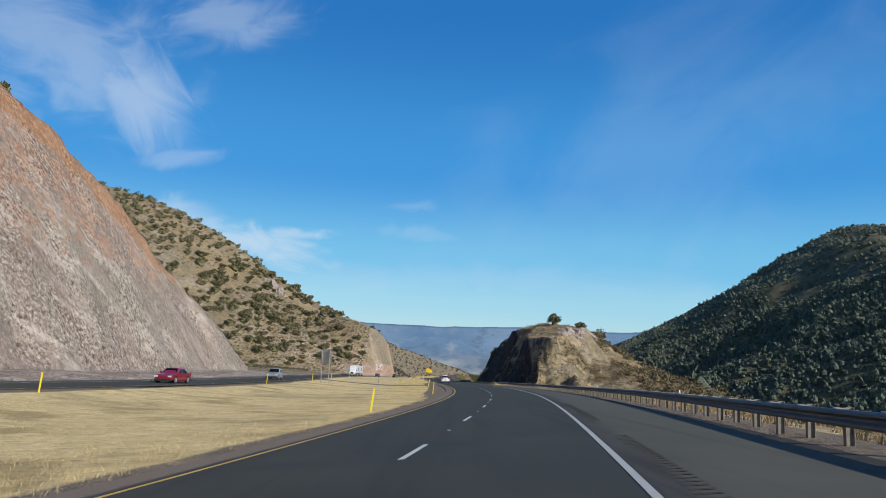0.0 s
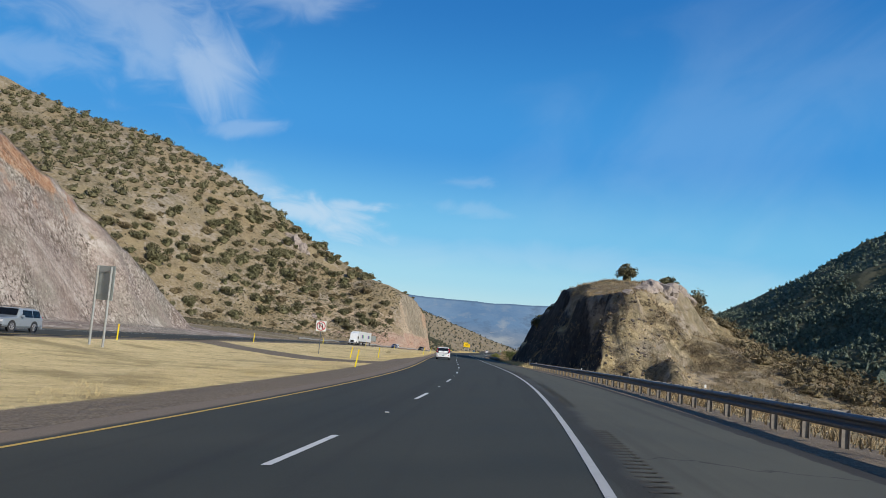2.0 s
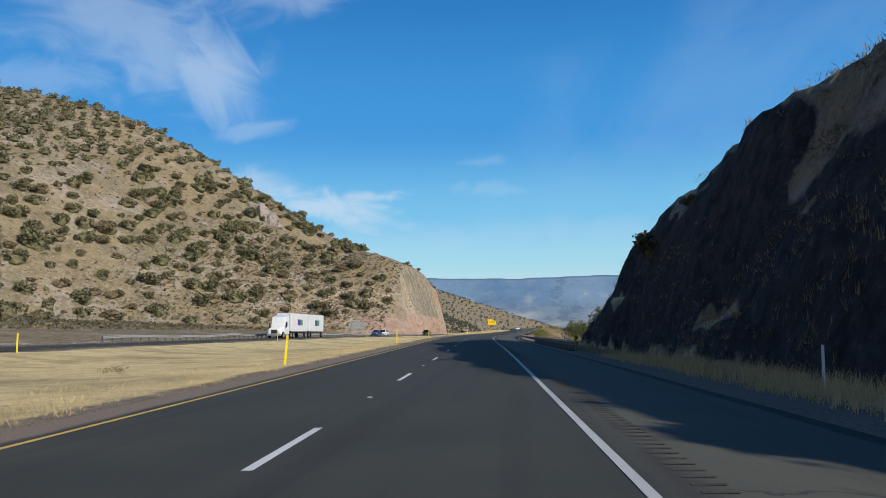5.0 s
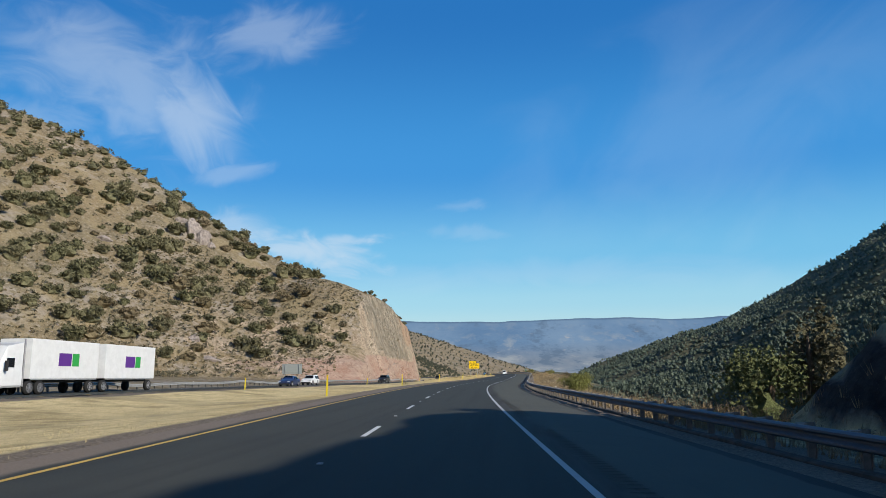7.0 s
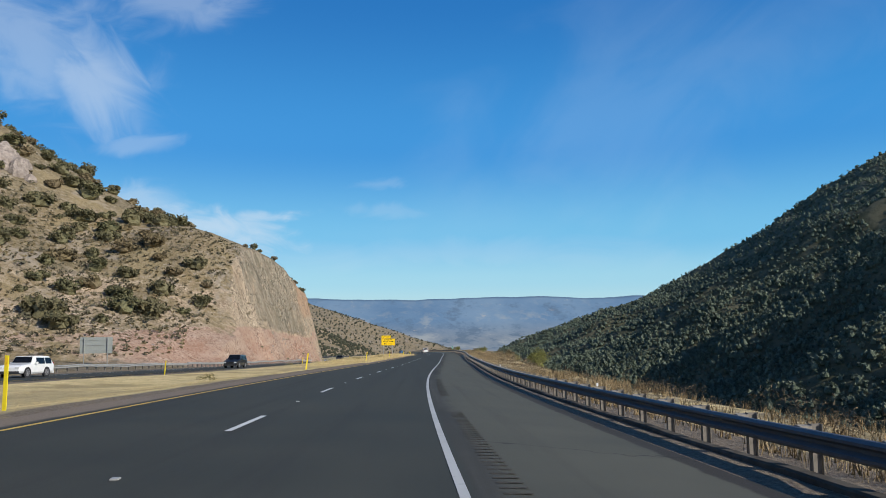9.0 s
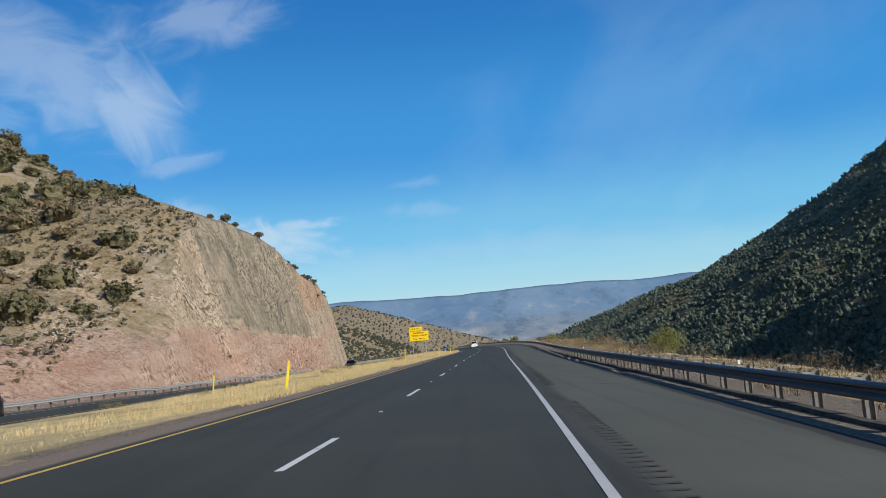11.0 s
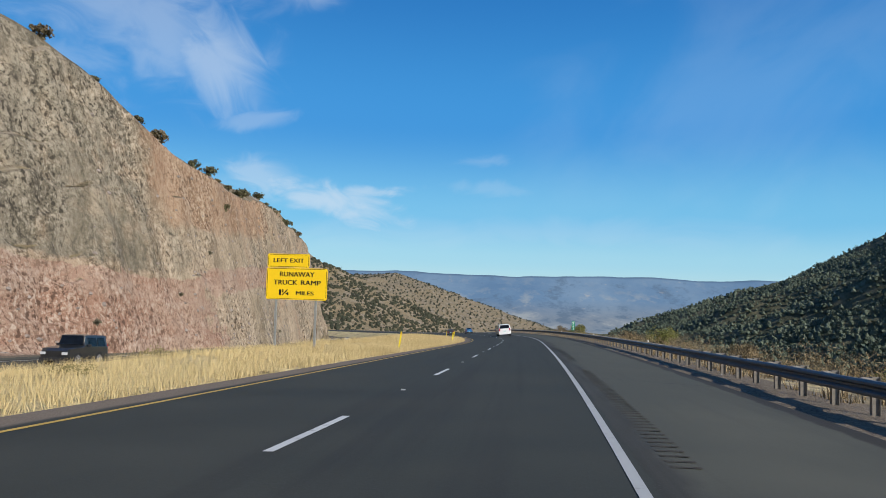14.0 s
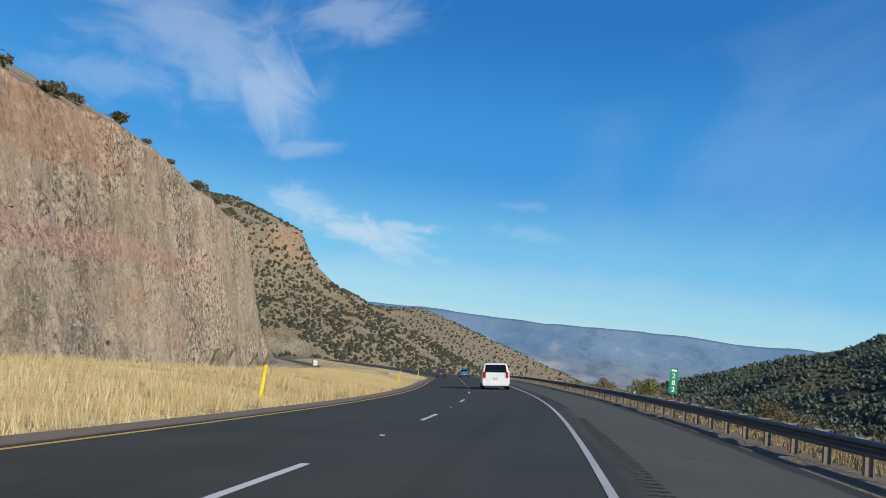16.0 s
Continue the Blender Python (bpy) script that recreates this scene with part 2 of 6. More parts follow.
    side = np.where(u > 4.6, right, np.where(u > -9.6, pave_z(u, yc), np.where(u > fi, med, np.where(u > fo, fz, left))))
    # under the pavements the sheet lies a little deeper
    side = side - np.where((u > -8.6) & (u < 4.0), 0.16, 0) - np.where((u < fi - 0.3) & (u > fo + 0.3), 0.16, 0)
    far = np.maximum(np.maximum(plain + 14 * bump, hill_b), np.maximum(mount, hill_a))
    w = ramp(y, 800, 1050)
    off = np.maximum(np.maximum(fo - 6 - u, u - 12), 0)
    wide = w * ramp(off, 0, 90)
    return np.where(y < 1080, side * (1 - wide) + far * wide, far)

# ---- tools ----
def fast_mesh(name, verts, faces, material=None, smooth=True, attrs=None):
    verts, faces = np.asarray(verts, np.float32).reshape(-1, 3), np.asarray(faces, np.int32)
    me = bpy.data.meshes.new(name)
    n, k = faces.shape
    me.vertices.add(len(verts))
    me.vertices.foreach_set("co", verts.ravel())
    me.loops.add(n * k)
    me.loops.foreach_set("vertex_index", faces.ravel())
    me.polygons.add(n)
    me.polygons.foreach_set("loop_start", np.arange(0, n * k, k, dtype=np.int32))
    me.polygons.foreach_set("use_smooth", np.full(n, smooth))
    for m in (material if isinstance(material, (list, tuple)) else (material,)):
        if m:
            me.materials.append(m)
    for key, values in (attrs or {}).items():
        me.attributes.new(key, "FLOAT", "POINT").data.foreach_set("value", np.asarray(values, np.float32).ravel())
    me.update(calc_edges=True)
    me.validate()
    return me

def grid_faces(nu, nv):
    k = np.arange(nu * nv).reshape(nu, nv)
    return np.stack([k[:-1, :-1], k[:-1, 1:], k[1:, 1:], k[1:, :-1]], -1).reshape(-1, 4)

def part(name, bm, material, parent, label="", smooth=False):
    """One mesh object under a thing or a part; takes a bmesh or a finished mesh."""
    if isinstance(bm, bmesh.types.BMesh):
        me = bpy.data.meshes.new(name)
        bmesh.ops.recalc_face_normals(bm, faces=bm.faces)
        bm.to_mesh(me)
        bm.free()
        me.materials.append(material)
        if smooth:
            me.polygons.foreach_set("use_smooth", [True] * len(me.polygons))
    else:
        me = bm
    ob = new(name, me)
    ob.parent = parent
    if label:
        tagged(ob, label)
    return ob

def box(bm, lo, hi, bevel=0.0):
    made = bmesh.ops.create_cube(bm, size=1)["verts"]
    lo, hi = Vector(lo), Vector(hi)
    for v in made:
        v.co = Vector(((v.co[i] + 0.5) * (hi[i] - lo[i]) + lo[i]) for i in range(3))
    if bevel:
        edges = list({e for v in made for e in v.link_edges})
        bmesh.ops.bevel(bm, geom=edges, offset=bevel, segments=2, affect="EDGES", profile=0.7)
    return bm

def block(lo, hi, bevel=0.0):
    return box(bmesh.new(), lo, hi, bevel)

def tube(bm, a, b, r, seg=8, r2=None):
    a, b = Vector(a), Vector(b)
    d = b - a
    m = Matrix.Translation((a + b) / 2) @ d.to_track_quat("Z", "Y").to_matrix().to_4x4()
    bmesh.ops.create_cone(bm, cap_ends=True, segments=seg, radius1=r, radius2=r if r2 is None else r2, depth=d.length, matrix=m)
    return bm

# ---- materials ----
class Nodes:
    """Short names for building a node material."""
    def __init__(self, name):
        self.mat = bpy.data.materials.new(name)
        self.mat.use_nodes = True
        self.t = self.mat.node_tree
        self.bsdf = self.t.nodes["Principled BSDF"]
        self.pos = self.t.nodes.new("ShaderNodeTexCoord").outputs["Object"]

    def link(self, a, b):
        self.t.links.new(a, b)

    def noise(self, scale, detail=4.0, rough_=0.6, vec=None, stretch=None, distortion=0.0):
        n = self.t.nodes.new("ShaderNodeTexNoise")
        n.inputs["Scale"].default_value, n.inputs["Detail"].default_value = scale, detail
        n.inputs["Roughness"].default_value, n.inputs["Distortion"].default_value = rough_, distortion
        v = vec or self.pos
        if stretch:
            m = self.t.nodes.new("ShaderNodeMapping")
            m.inputs["Scale"].default_value = stretch
            self.link(v, m.inputs["Vector"])
            v = m.outputs[0]
        self.link(v, n.inputs["Vector"])
        return n.outputs["Fac"]

    def cells(self, scale, stretch=None, out="Distance", feature="F1"):
        n = self.t.nodes.new("ShaderNodeTexVoronoi")
        n.feature = feature
        n.inputs["Scale"].default_value = scale
        v = self.pos
        if stretch:
            m = self.t.nodes.new("ShaderNodeMapping")
            m.inputs["Scale"].default_value = stretch
            self.link(v, m.inputs["Vector"])
            v = m.outputs[0]
        self.link(v, n.inputs["Vector"])
        return n.outputs[out]

    def span(self, x, a, b, lo=0.0, hi=1.0):
        n = self.t.nodes.new("ShaderNodeMapRange")
        for key, value in (("From Min", a), ("From Max", b), ("To Min", lo), ("To Max", hi)):
            n.inputs[key].default_value = value
        self.link(x, n.inputs["Value"])
        return n.outputs[0]

    def math(self, op, a, b):
        n = self.t.nodes.new("ShaderNodeMath")
        n.operation = op
        for i, v in enumerate((a, b)):
            if isinstance(v, (int, float)):
                n.inputs[i].default_value = v
            else:
                self.link(v, n.inputs[i])
        return n.outputs[0]

    def mix(self, f, a, b):
        n = self.t.nodes.new("ShaderNodeMix")
        n.data_type = "RGBA"
        for key, v in (("Factor", f), ("A", a), ("B", b)):
            if isinstance(v, tuple):
                n.inputs[key].default_value = (*v, 1)
            elif isinstance(v, (int, float)):
                n.inputs[key].default_value = v
            else:
                self.link(v, n.inputs[key])
        return n.outputs["Result"]

    def attr(self, name):
        n = self.t.nodes.new("ShaderNodeAttribute")
        n.attribute_name = name
        return n.outputs["Fac"]

    def chance(self, island=False):
        n = self.t.nodes.new("ShaderNodeNewGeometry" if island else "ShaderNodeObjectInfo")
        return n.outputs["Random Per Island" if island else "Random"]

    def bump(self, height, strength=0.5, distance=0.1):
        n = self.t.nodes.new("ShaderNodeBump")
        n.inputs["Strength"].default_value, n.inputs["Distance"].default_value = strength, distance
        self.link(height, n.inputs["Height"])
        self.link(n.outputs[0], self.bsdf.inputs["Normal"])

    def done(self, color, rough_=0.85, metal=0.0, spec=0.3):
        for key, v in (("Base Color", color), ("Roughness", rough_), ("Metallic", metal), ("Specular IOR Level", spec)):
            if isinstance(v, tuple):
                self.bsdf.inputs[key].default_value = (*v, 1)
            elif isinstance(v, (int, float)):
                self.bsdf.inputs[key].default_value = v
            else:
                self.link(v, self.bsdf.inputs[key])
        return self.mat

def plain(name, color, rough_=0.6, metal=0.0, spec=0.4, wear=0.12, scale=6.0):
    """Paint, plastic or metal with slight mottling."""
    n = Nodes(name)
    f = n.noise(scale, 5)
    dark = tuple(c * (1 - wear) for c in color)
    lite = tuple(min(1, c * (1 + wear)) for c in color)
    return n.done(n.mix(n.span(f, 0.3, 0.7), dark, lite), n.span(f, 0.2, 0.8, max(0.02, rough_ - 0.08), min(1, rough_ + 0.08)), metal, spec)

def ground_material():
    n = Nodes("dry_rocky_ground")
    big, mid, fine, tiny = n.noise(0.02, 4), n.noise(0.13, 5), n.noise(0.7, 8, 0.7), n.noise(2.2, 6, 0.7)
    soil = n.mix(n.span(mid, 0.35, 0.65), (0.135, 0.111, 0.070), (0.215, 0.178, 0.112))
    soil = n.mix(n.span(big, 0.40, 0.66), soil, (0.240, 0.178, 0.096))
    soil = n.mix(n.span(fine, 0.53, 0.62, 0.0, 0.8), soil, (0.33, 0.285, 0.225))
    soil = n.mix(n.span(fine, 0.47, 0.37, 0.0, 0.9), soil, (0.085, 0.070, 0.046))
    soil = n.mix(n.span(n.noise(0.085, 6, 0.65), 0.49, 0.60, 0.0, 0.65), soil, (0.285, 0.225, 0.125))
    soil = n.mix(n.span(tiny, 0.55, 0.62, 0.0, 0.75), soil, (0.30, 0.25, 0.175))
    soil = n.mix(n.span(tiny, 0.45, 0.38, 0.0, 0.75), soil, (0.085, 0.075, 0.045))
    soil = n.mix(n.math("MULTIPLY", n.span(n.noise(0.05, 4, 0.7), 0.50, 0.60), n.span(n.cells(0.5), 0.25, 0.6, 0.0, 0.5)), soil, (0.36, 0.315, 0.27))
    # cut rock: broken blocks, upright ribs, beds, pale scree
    chunk = n.noise(0.9, 9, 0.76, stretch=(1.0, 1.0, 0.8))
    rib = n.noise(0.30, 6, 0.62, stretch=(1.0, 1.0, 0.22), distortion=0.5)
    chips = n.noise(2.6, 6, 0.72)
    specks = n.noise(1.7, 3, 0.55, stretch=(1.0, 1.0, 0.85))
    crack = n.cells(0.55, (1.0, 1.0, 0.45), "Distance", "DISTANCE_TO_EDGE")
    bed = n.noise(0.22, 6, 0.65, stretch=(0.30, 0.30, 1.9), distortion=0.9)
    blotch = n.noise(0.055, 5, 0.6)

    patchy = n.span(n.noise(0.10, 5, 0.6, stretch=(1.0, 1.0, 0.7)), 0.42, 0.60, 0.22, 1.0)
    stain = n.noise(0.16, 6, 0.6, stretch=(1.0, 1.0, 0.12))

    def broken(c, pale, deep, k=1.0):
        def where(f):
            return n.math("MULTIPLY", f, patchy)
        c = n.mix(n.span(stain, 0.54, 0.68, 0.0, 0.22 * k), c, pale)
        c = n.mix(n.span(stain, 0.45, 0.32, 0.0, 0.20 * k), c, deep)
        c = n.mix(n.span(chunk, 0.54, 0.64, 0.0, 0.40 * k), c, pale)
        c = n.mix(where(n.span(chips, 0.535, 0.595, 0.0, 0.85 * k)), c, pale)
        c = n.mix(n.span(rib, 0.44, 0.32, 0.0, 0.24 * k), c, deep)
        c = n.mix(where(n.span(chunk, 0.44, 0.34, 0.0, 0.55 * k)), c, deep)
        c = n.mix(where(n.span(chips, 0.45, 0.39, 0.0, 0.9 * k)), c, deep)
        c = n.mix(where(n.span(specks, 0.575, 0.615, 0.0, 0.8 * k)), c, pale)
        c = n.mix(where(n.span(specks, 0.425, 0.385, 0.0, 0.9)), c, deep)
        return n.mix(n.math("MULTIPLY", n.span(crack, 0.04, 0.0, 0.0, 0.6 * k), n.span(chunk, 0.6, 0.4)), c, deep)
    rock = n.mix(n.span(rib, 0.40, 0.60), (0.325, 0.247, 0.168), (0.43, 0.335, 0.235))
    rock = n.mix(n.span(blotch, 0.46, 0.58), rock, n.mix(n.span(rib, 0.40, 0.60), (0.30, 0.240, 0.163), (0.395, 0.318, 0.224)))
    rock = n.mix(n.span(n.noise(0.045, 4), 0.56, 0.64, 0.0, 0.6), rock, (0.40, 0.275, 0.185))
    rock = broken(rock, (0.60, 0.50, 0.38), (0.078, 0.058, 0.040))
    red = n.mix(n.span(bed, 0.38, 0.62), (0.335, 0.195, 0.135), (0.42, 0.29, 0.215))
    red = n.mix(n.span(blotch, 0.42, 0.62, 0.0, 0.4), red, (0.37, 0.30, 0.23))
    red = broken(red, (0.54, 0.43, 0.34), (0.115, 0.068, 0.048))
    tilted = n.t.nodes.new("ShaderNodeMapping")
    tilted.inputs["Rotation"].default_value = (radians(38), 0, 0)
    n.link(n.pos, tilted.inputs["Vector"])
    scree = n.noise(0.20, 7, 0.66, tilted.outputs[0], (1.0, 0.16, 1.0), 0.5)
    pink = n.mix(n.span(scree, 0.42, 0.58), (0.235, 0.182, 0.152), (0.355, 0.283, 0.240))
    pink = n.mix(n.span(blotch, 0.46, 0.60, 0.0, 0.75), pink, (0.26, 0.24, 0.195))
    pink = n.mix(n.span(scree, 0.55, 0.65, 0.0, 0.8), pink, (0.52, 0.46, 0.40))
    pink = broken(pink, (0.58, 0.52, 0.45), (0.085, 0.068, 0.052), 0.9)
    orange = n.mix(n.span(chunk, 0.40, 0.60), (0.33, 0.165, 0.09), (0.42, 0.26, 0.16))
    orange = broken(orange, (0.50, 0.37, 0.26), (0.15, 0.085, 0.05))
    jag = n.span(n.noise(0.35, 5), 0.3, 0.7, -0.22, 0.22)

    def zone(name, lo=0.35, hi=0.65):
        return n.span(n.math("ADD", n.attr(name), jag), lo, hi)
    straw = n.mix(n.span(fine, 0.3, 0.7), (0.55, 0.425, 0.205), (0.80, 0.645, 0.345))
    straw = n.mix(n.span(n.noise(0.22, 5), 0.52, 0.64, 0.0, 0.8), straw, (0.34, 0.26, 0.125))
    straw = n.mix(n.span(n.noise(0.06, 5, 0.65), 0.52, 0.62, 0.0, 0.6), straw, (0.33, 0.265, 0.15))
    straw = n.mix(n.span(tiny, 0.44, 0.36, 0.0, 0.5), straw, (0.25, 0.185, 0.085))
    straw = n.mix(n.span(n.noise(5.0, 5, 0.75), 0.46, 0.34, 0.0, 0.55), straw, (0.27, 0.20, 0.095))
    gravel = n.mix(n.span(n.noise(13.0, 5, 0.7), 0.35, 0.68), (0.125, 0.100, 0.074), (0.280, 0.228, 0.172))
    woods = n.mix(n.span(n.noise(0.09, 6, 0.65), 0.38, 0.60), (0.062, 0.068, 0.043), (0.145, 0.134, 0.085))
    c = n.mix(zone("woods"), soil, woods)
    c = n.mix(zone("straw"), c, straw)
    c = n.mix(zone("cut"), c, rock)
    c = n.mix(n.math("MULTIPLY", zone("cut"), zone("pink")), c, pink)
    grey = n.mix(n.span(rib, 0.42, 0.58), (0.200, 0.172, 0.124), (0.315, 0.270, 0.200))
    grey = n.mix(n.span(n.noise(0.55, 6, 0.65, stretch=(1.0, 1.0, 0.10)), 0.47, 0.39, 0.0, 0.6), grey, (0.085, 0.075, 0.056))
    grey = broken(grey, (0.40, 0.35, 0.27), (0.060, 0.052, 0.040))
    c = n.mix(n.math("MULTIPLY", zone("cut"), zone("grey")), c, grey)
    c = n.mix(n.math("MULTIPLY", zone("cut"), zone("tan")), c, n.mix(0.5, rock, orange))
    c = n.mix(n.math("MULTIPLY", zone("cut"), zone("red", 0.44, 0.56)), c, red)
    # near-black tone: shade of the road-facing knoll cut, put into the colour
    shade_rock = n.mix(n.span(chunk, 0.40, 0.62), (0.024, 0.023, 0.022), (0.075, 0.066, 0.058))
    shade_rock = n.mix(n.span(chips, 0.60, 0.70), shade_rock, (0.14, 0.12, 0.105))
    c = n.mix(n.math("MULTIPLY", zone("cut"), zone("shade_rock")), c, shade_rock)
    c = n.mix(zone("orange"), c, orange)
    c = n.mix(zone("gravel"), c, gravel)
    h = n.math("MULTIPLY", n.math("ADD", n.math("MULTIPLY", n.math("ADD", rib, bed), 1.0), n.math("ADD", chunk, n.math("MULTIPLY", chips, 0.4))), n.attr("cut"))
    h = n.math("ADD", h, n.math("ADD", fine, n.math("MULTIPLY", tiny, 0.25)))
    n.bump(h, 0.75, 0.55)
    return n.done(c, 0.95, 0, 0.15)

def asphalt_material():
    n = Nodes("asphalt")
    u = n.attr("across")
    grain, patch, streak = n.noise(38, 3), n.noise(0.35, 5), n.noise(0.5, 4, stretch=(3.0, 0.05, 1.0))
    lane = n.mix(n.span(patch, 0.3, 0.7), (0.041, 0.044, 0.037), (0.058, 0.061, 0.052))
    lane = n.mix(n.span(streak, 0.5, 0.75, 0.0, 0.6), lane, (0.031, 0.030, 0.029))
    shoulder = n.mix(n.span(patch, 0.3, 0.7), (0.075, 0.075, 0.059), (0.101, 0.100, 0.080))
    shoulder = n.mix(n.span(streak, 0.55, 0.72, 0.0, 0.45), shoulder, (0.052, 0.050, 0.043))
    wob = n.span(n.noise(0.8, 4), 0.3, 0.7, -0.04, 0.04)
    worn = n.mix(n.span(streak, 0.40, 0.62), (0.044, 0.043, 0.037), (0.070, 0.068, 0.058))
    c = n.mix(n.span(n.math("ADD", u, wob), 0.10, 0.14), lane, worn)
    c = n.mix(n.span(n.math("ADD", u, n.math("MULTIPLY", wob, 3.0)), 0.34, 0.62), c, shoulder)
    # dark edge strip painted in for the guardrail's shadow band
    c = n.mix(n.span(n.math("ADD", u, n.math("MULTIPLY", wob, 2.0)), 3.50, 3.58), c, (0.040, 0.037, 0.033))
    c = n.mix(n.span(n.math("ADD", u, wob), -7.62, -7.80), c, n.mix(n.span(grain, 0.35, 0.65), (0.160, 0.124, 0.092), (0.25, 0.198, 0.148)))
    apart = n.t.nodes.new("ShaderNodeSeparateXYZ")
    n.link(n.pos, apart.inputs[0])
    along = n.math("ADD", apart.outputs["Y"], n.span(n.noise(0.5, 4), 0.3, 0.7, -0.5, 0.5))
    crack = n.span(n.math("MODULO", n.math("ADD", along, 400.0), 19.0), 0.10, 0.04, 0.0, 0.6)
    c = n.mix(n.math("MULTIPLY", crack, n.span(u, 0.5, 0.7)), c, (0.02, 0.02, 0.02))
    c = n.mix(n.span(grain, 0.62, 0.75, 0.0, 0.35), c, (0.13, 0.125, 0.12))
    n.bump(grain, 0.35, 0.01)
    return n.done(c, n.span(patch, 0.3, 0.7, 0.82, 0.95), 0, 0.2)

def paint_material(name, color):
    n = Nodes(name)
    worn = n.noise(3.0, 6, 0.7)
    c = n.mix(n.span(worn, 0.60, 0.78, 0.0, 0.75), color, (0.06, 0.06, 0.06))
    c = n.mix(n.span(n.noise(0.6, 4), 0.4, 0.7, 0.0, 0.35), c, tuple(v * 0.6 for v in color))
    return n.done(c, 0.7, 0, 0.3)

def leaf_material(name, dark, light, tip=None, shade=0.85, grain=5.0):
    n = Nodes(name)
    c = n.mix(n.chance(True), dark, light)
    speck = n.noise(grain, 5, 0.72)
    # dips of the noise are coloured dark, as shade between the leaves
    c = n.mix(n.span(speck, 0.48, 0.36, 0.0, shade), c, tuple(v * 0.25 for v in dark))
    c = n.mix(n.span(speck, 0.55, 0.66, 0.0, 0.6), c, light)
    n.bump(speck, 0.9, 1.2 / grain)
    c = n.mix(n.span(n.chance(), 0.0, 1.0, 0.0, 0.45), c, tip or tuple(v * 0.6 for v in dark))
    return n.done(c, 0.8, 0, 0.2)

def straw_material():
    n = Nodes("dry_grass_blades")
    c = n.mix(n.chance(True), (0.46, 0.362, 0.180), (0.64, 0.515, 0.280))
    c = n.mix(n.span(n.noise(0.16, 4), 0.50, 0.66, 0.0, 0.8), c, (0.42, 0.325, 0.16))
    return n.done(c, 0.9, 0, 0.1)

def steel_material():
    n = Nodes("galvanised_steel_shade_tone")
    f = n.noise(3.0, 5)
    # base set dark: shade on the rail's road-facing side is in it
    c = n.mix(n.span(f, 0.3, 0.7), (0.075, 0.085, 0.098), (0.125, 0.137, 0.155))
    c = n.mix(n.span(n.noise(0.9, 5), 0.62, 0.72, 0.0, 0.6), c, (0.20, 0.12, 0.07))
    return n.done(c, n.span(f, 0.3, 0.7, 0.5, 0.7), 0.25, 0.4)

M_GROUND = ground_material()
M_ASPHALT = asphalt_material()
M_WHITE = paint_material("white_road_paint", (0.62, 0.62, 0.60))
M_DOT = plain("dull_reflector", (0.34, 0.34, 0.33), 0.5, 0, 0.4, 0.2)
M_EDGE = paint_material("worn_edge_paint", (0.47, 0.47, 0.45))
M_YELLOW = paint_material("yellow_road_paint", (0.62, 0.40, 0.09))
M_STEEL = steel_material()
M_POST = plain("weathered_post", (0.30, 0.27, 0.23), 0.8, 0, 0.2, 0.3, 9)
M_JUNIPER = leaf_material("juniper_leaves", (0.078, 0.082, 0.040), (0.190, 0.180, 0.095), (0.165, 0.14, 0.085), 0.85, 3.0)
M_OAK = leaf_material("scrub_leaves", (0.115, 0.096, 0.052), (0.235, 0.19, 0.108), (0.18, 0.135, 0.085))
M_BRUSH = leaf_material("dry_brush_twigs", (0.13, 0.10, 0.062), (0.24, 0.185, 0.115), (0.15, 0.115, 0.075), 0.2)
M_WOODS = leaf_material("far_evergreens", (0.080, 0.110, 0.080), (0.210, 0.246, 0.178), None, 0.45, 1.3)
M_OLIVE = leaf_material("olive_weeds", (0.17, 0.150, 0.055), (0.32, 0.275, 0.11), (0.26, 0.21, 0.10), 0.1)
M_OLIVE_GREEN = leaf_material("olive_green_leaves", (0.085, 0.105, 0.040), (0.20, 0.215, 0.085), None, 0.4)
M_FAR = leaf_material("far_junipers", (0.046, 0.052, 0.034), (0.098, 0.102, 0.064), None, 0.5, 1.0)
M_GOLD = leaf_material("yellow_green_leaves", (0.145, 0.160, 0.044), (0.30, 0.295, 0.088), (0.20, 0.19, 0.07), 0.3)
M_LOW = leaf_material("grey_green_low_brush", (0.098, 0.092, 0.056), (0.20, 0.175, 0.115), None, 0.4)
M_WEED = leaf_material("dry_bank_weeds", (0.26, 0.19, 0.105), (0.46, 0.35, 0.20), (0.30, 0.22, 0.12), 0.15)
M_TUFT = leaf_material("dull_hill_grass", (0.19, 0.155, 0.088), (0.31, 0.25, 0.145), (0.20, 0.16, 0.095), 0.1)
M_BARK = plain("bark", (0.13, 0.10, 0.075), 0.9, 0, 0.1, 0.4, 12)
M_STRAW = straw_material()
M_ROCK = None
M_SIGN_Y = plain("yellow_sign_sheet", (0.98, 0.64, 0.012), 0.45, 0, 0.4, 0.03)
M_SIGN_W = plain("white_sign_sheet", (0.80, 0.80, 0.78), 0.45, 0, 0.4, 0.03)
M_SIGN_G = plain("green_sign_sheet", (0.01, 0.26, 0.15), 0.45, 0, 0.4, 0.05)
M_RED = plain("red_sign_print", (0.55, 0.02, 0.03), 0.5, 0, 0.3, 0.05)
M_BLACK = plain("black_print", (0.012, 0.012, 0.012), 0.6, 0, 0.3, 0.2)
M_ALU = plain("bare_aluminium", (0.42, 0.43, 0.42), 0.5, 0.6, 0.4, 0.15)
M_YPOST = plain("yellow_plastic_post", (0.82, 0.66, 0.02), 0.5, 0, 0.4, 0.08)

# ---- ground: one sheet to the horizon ----
def graded(parts):
    out = []
    for a, b, step in parts:
        out += list(np.arange(a, b, step))
    return np.array(out + [parts[-1][1]])

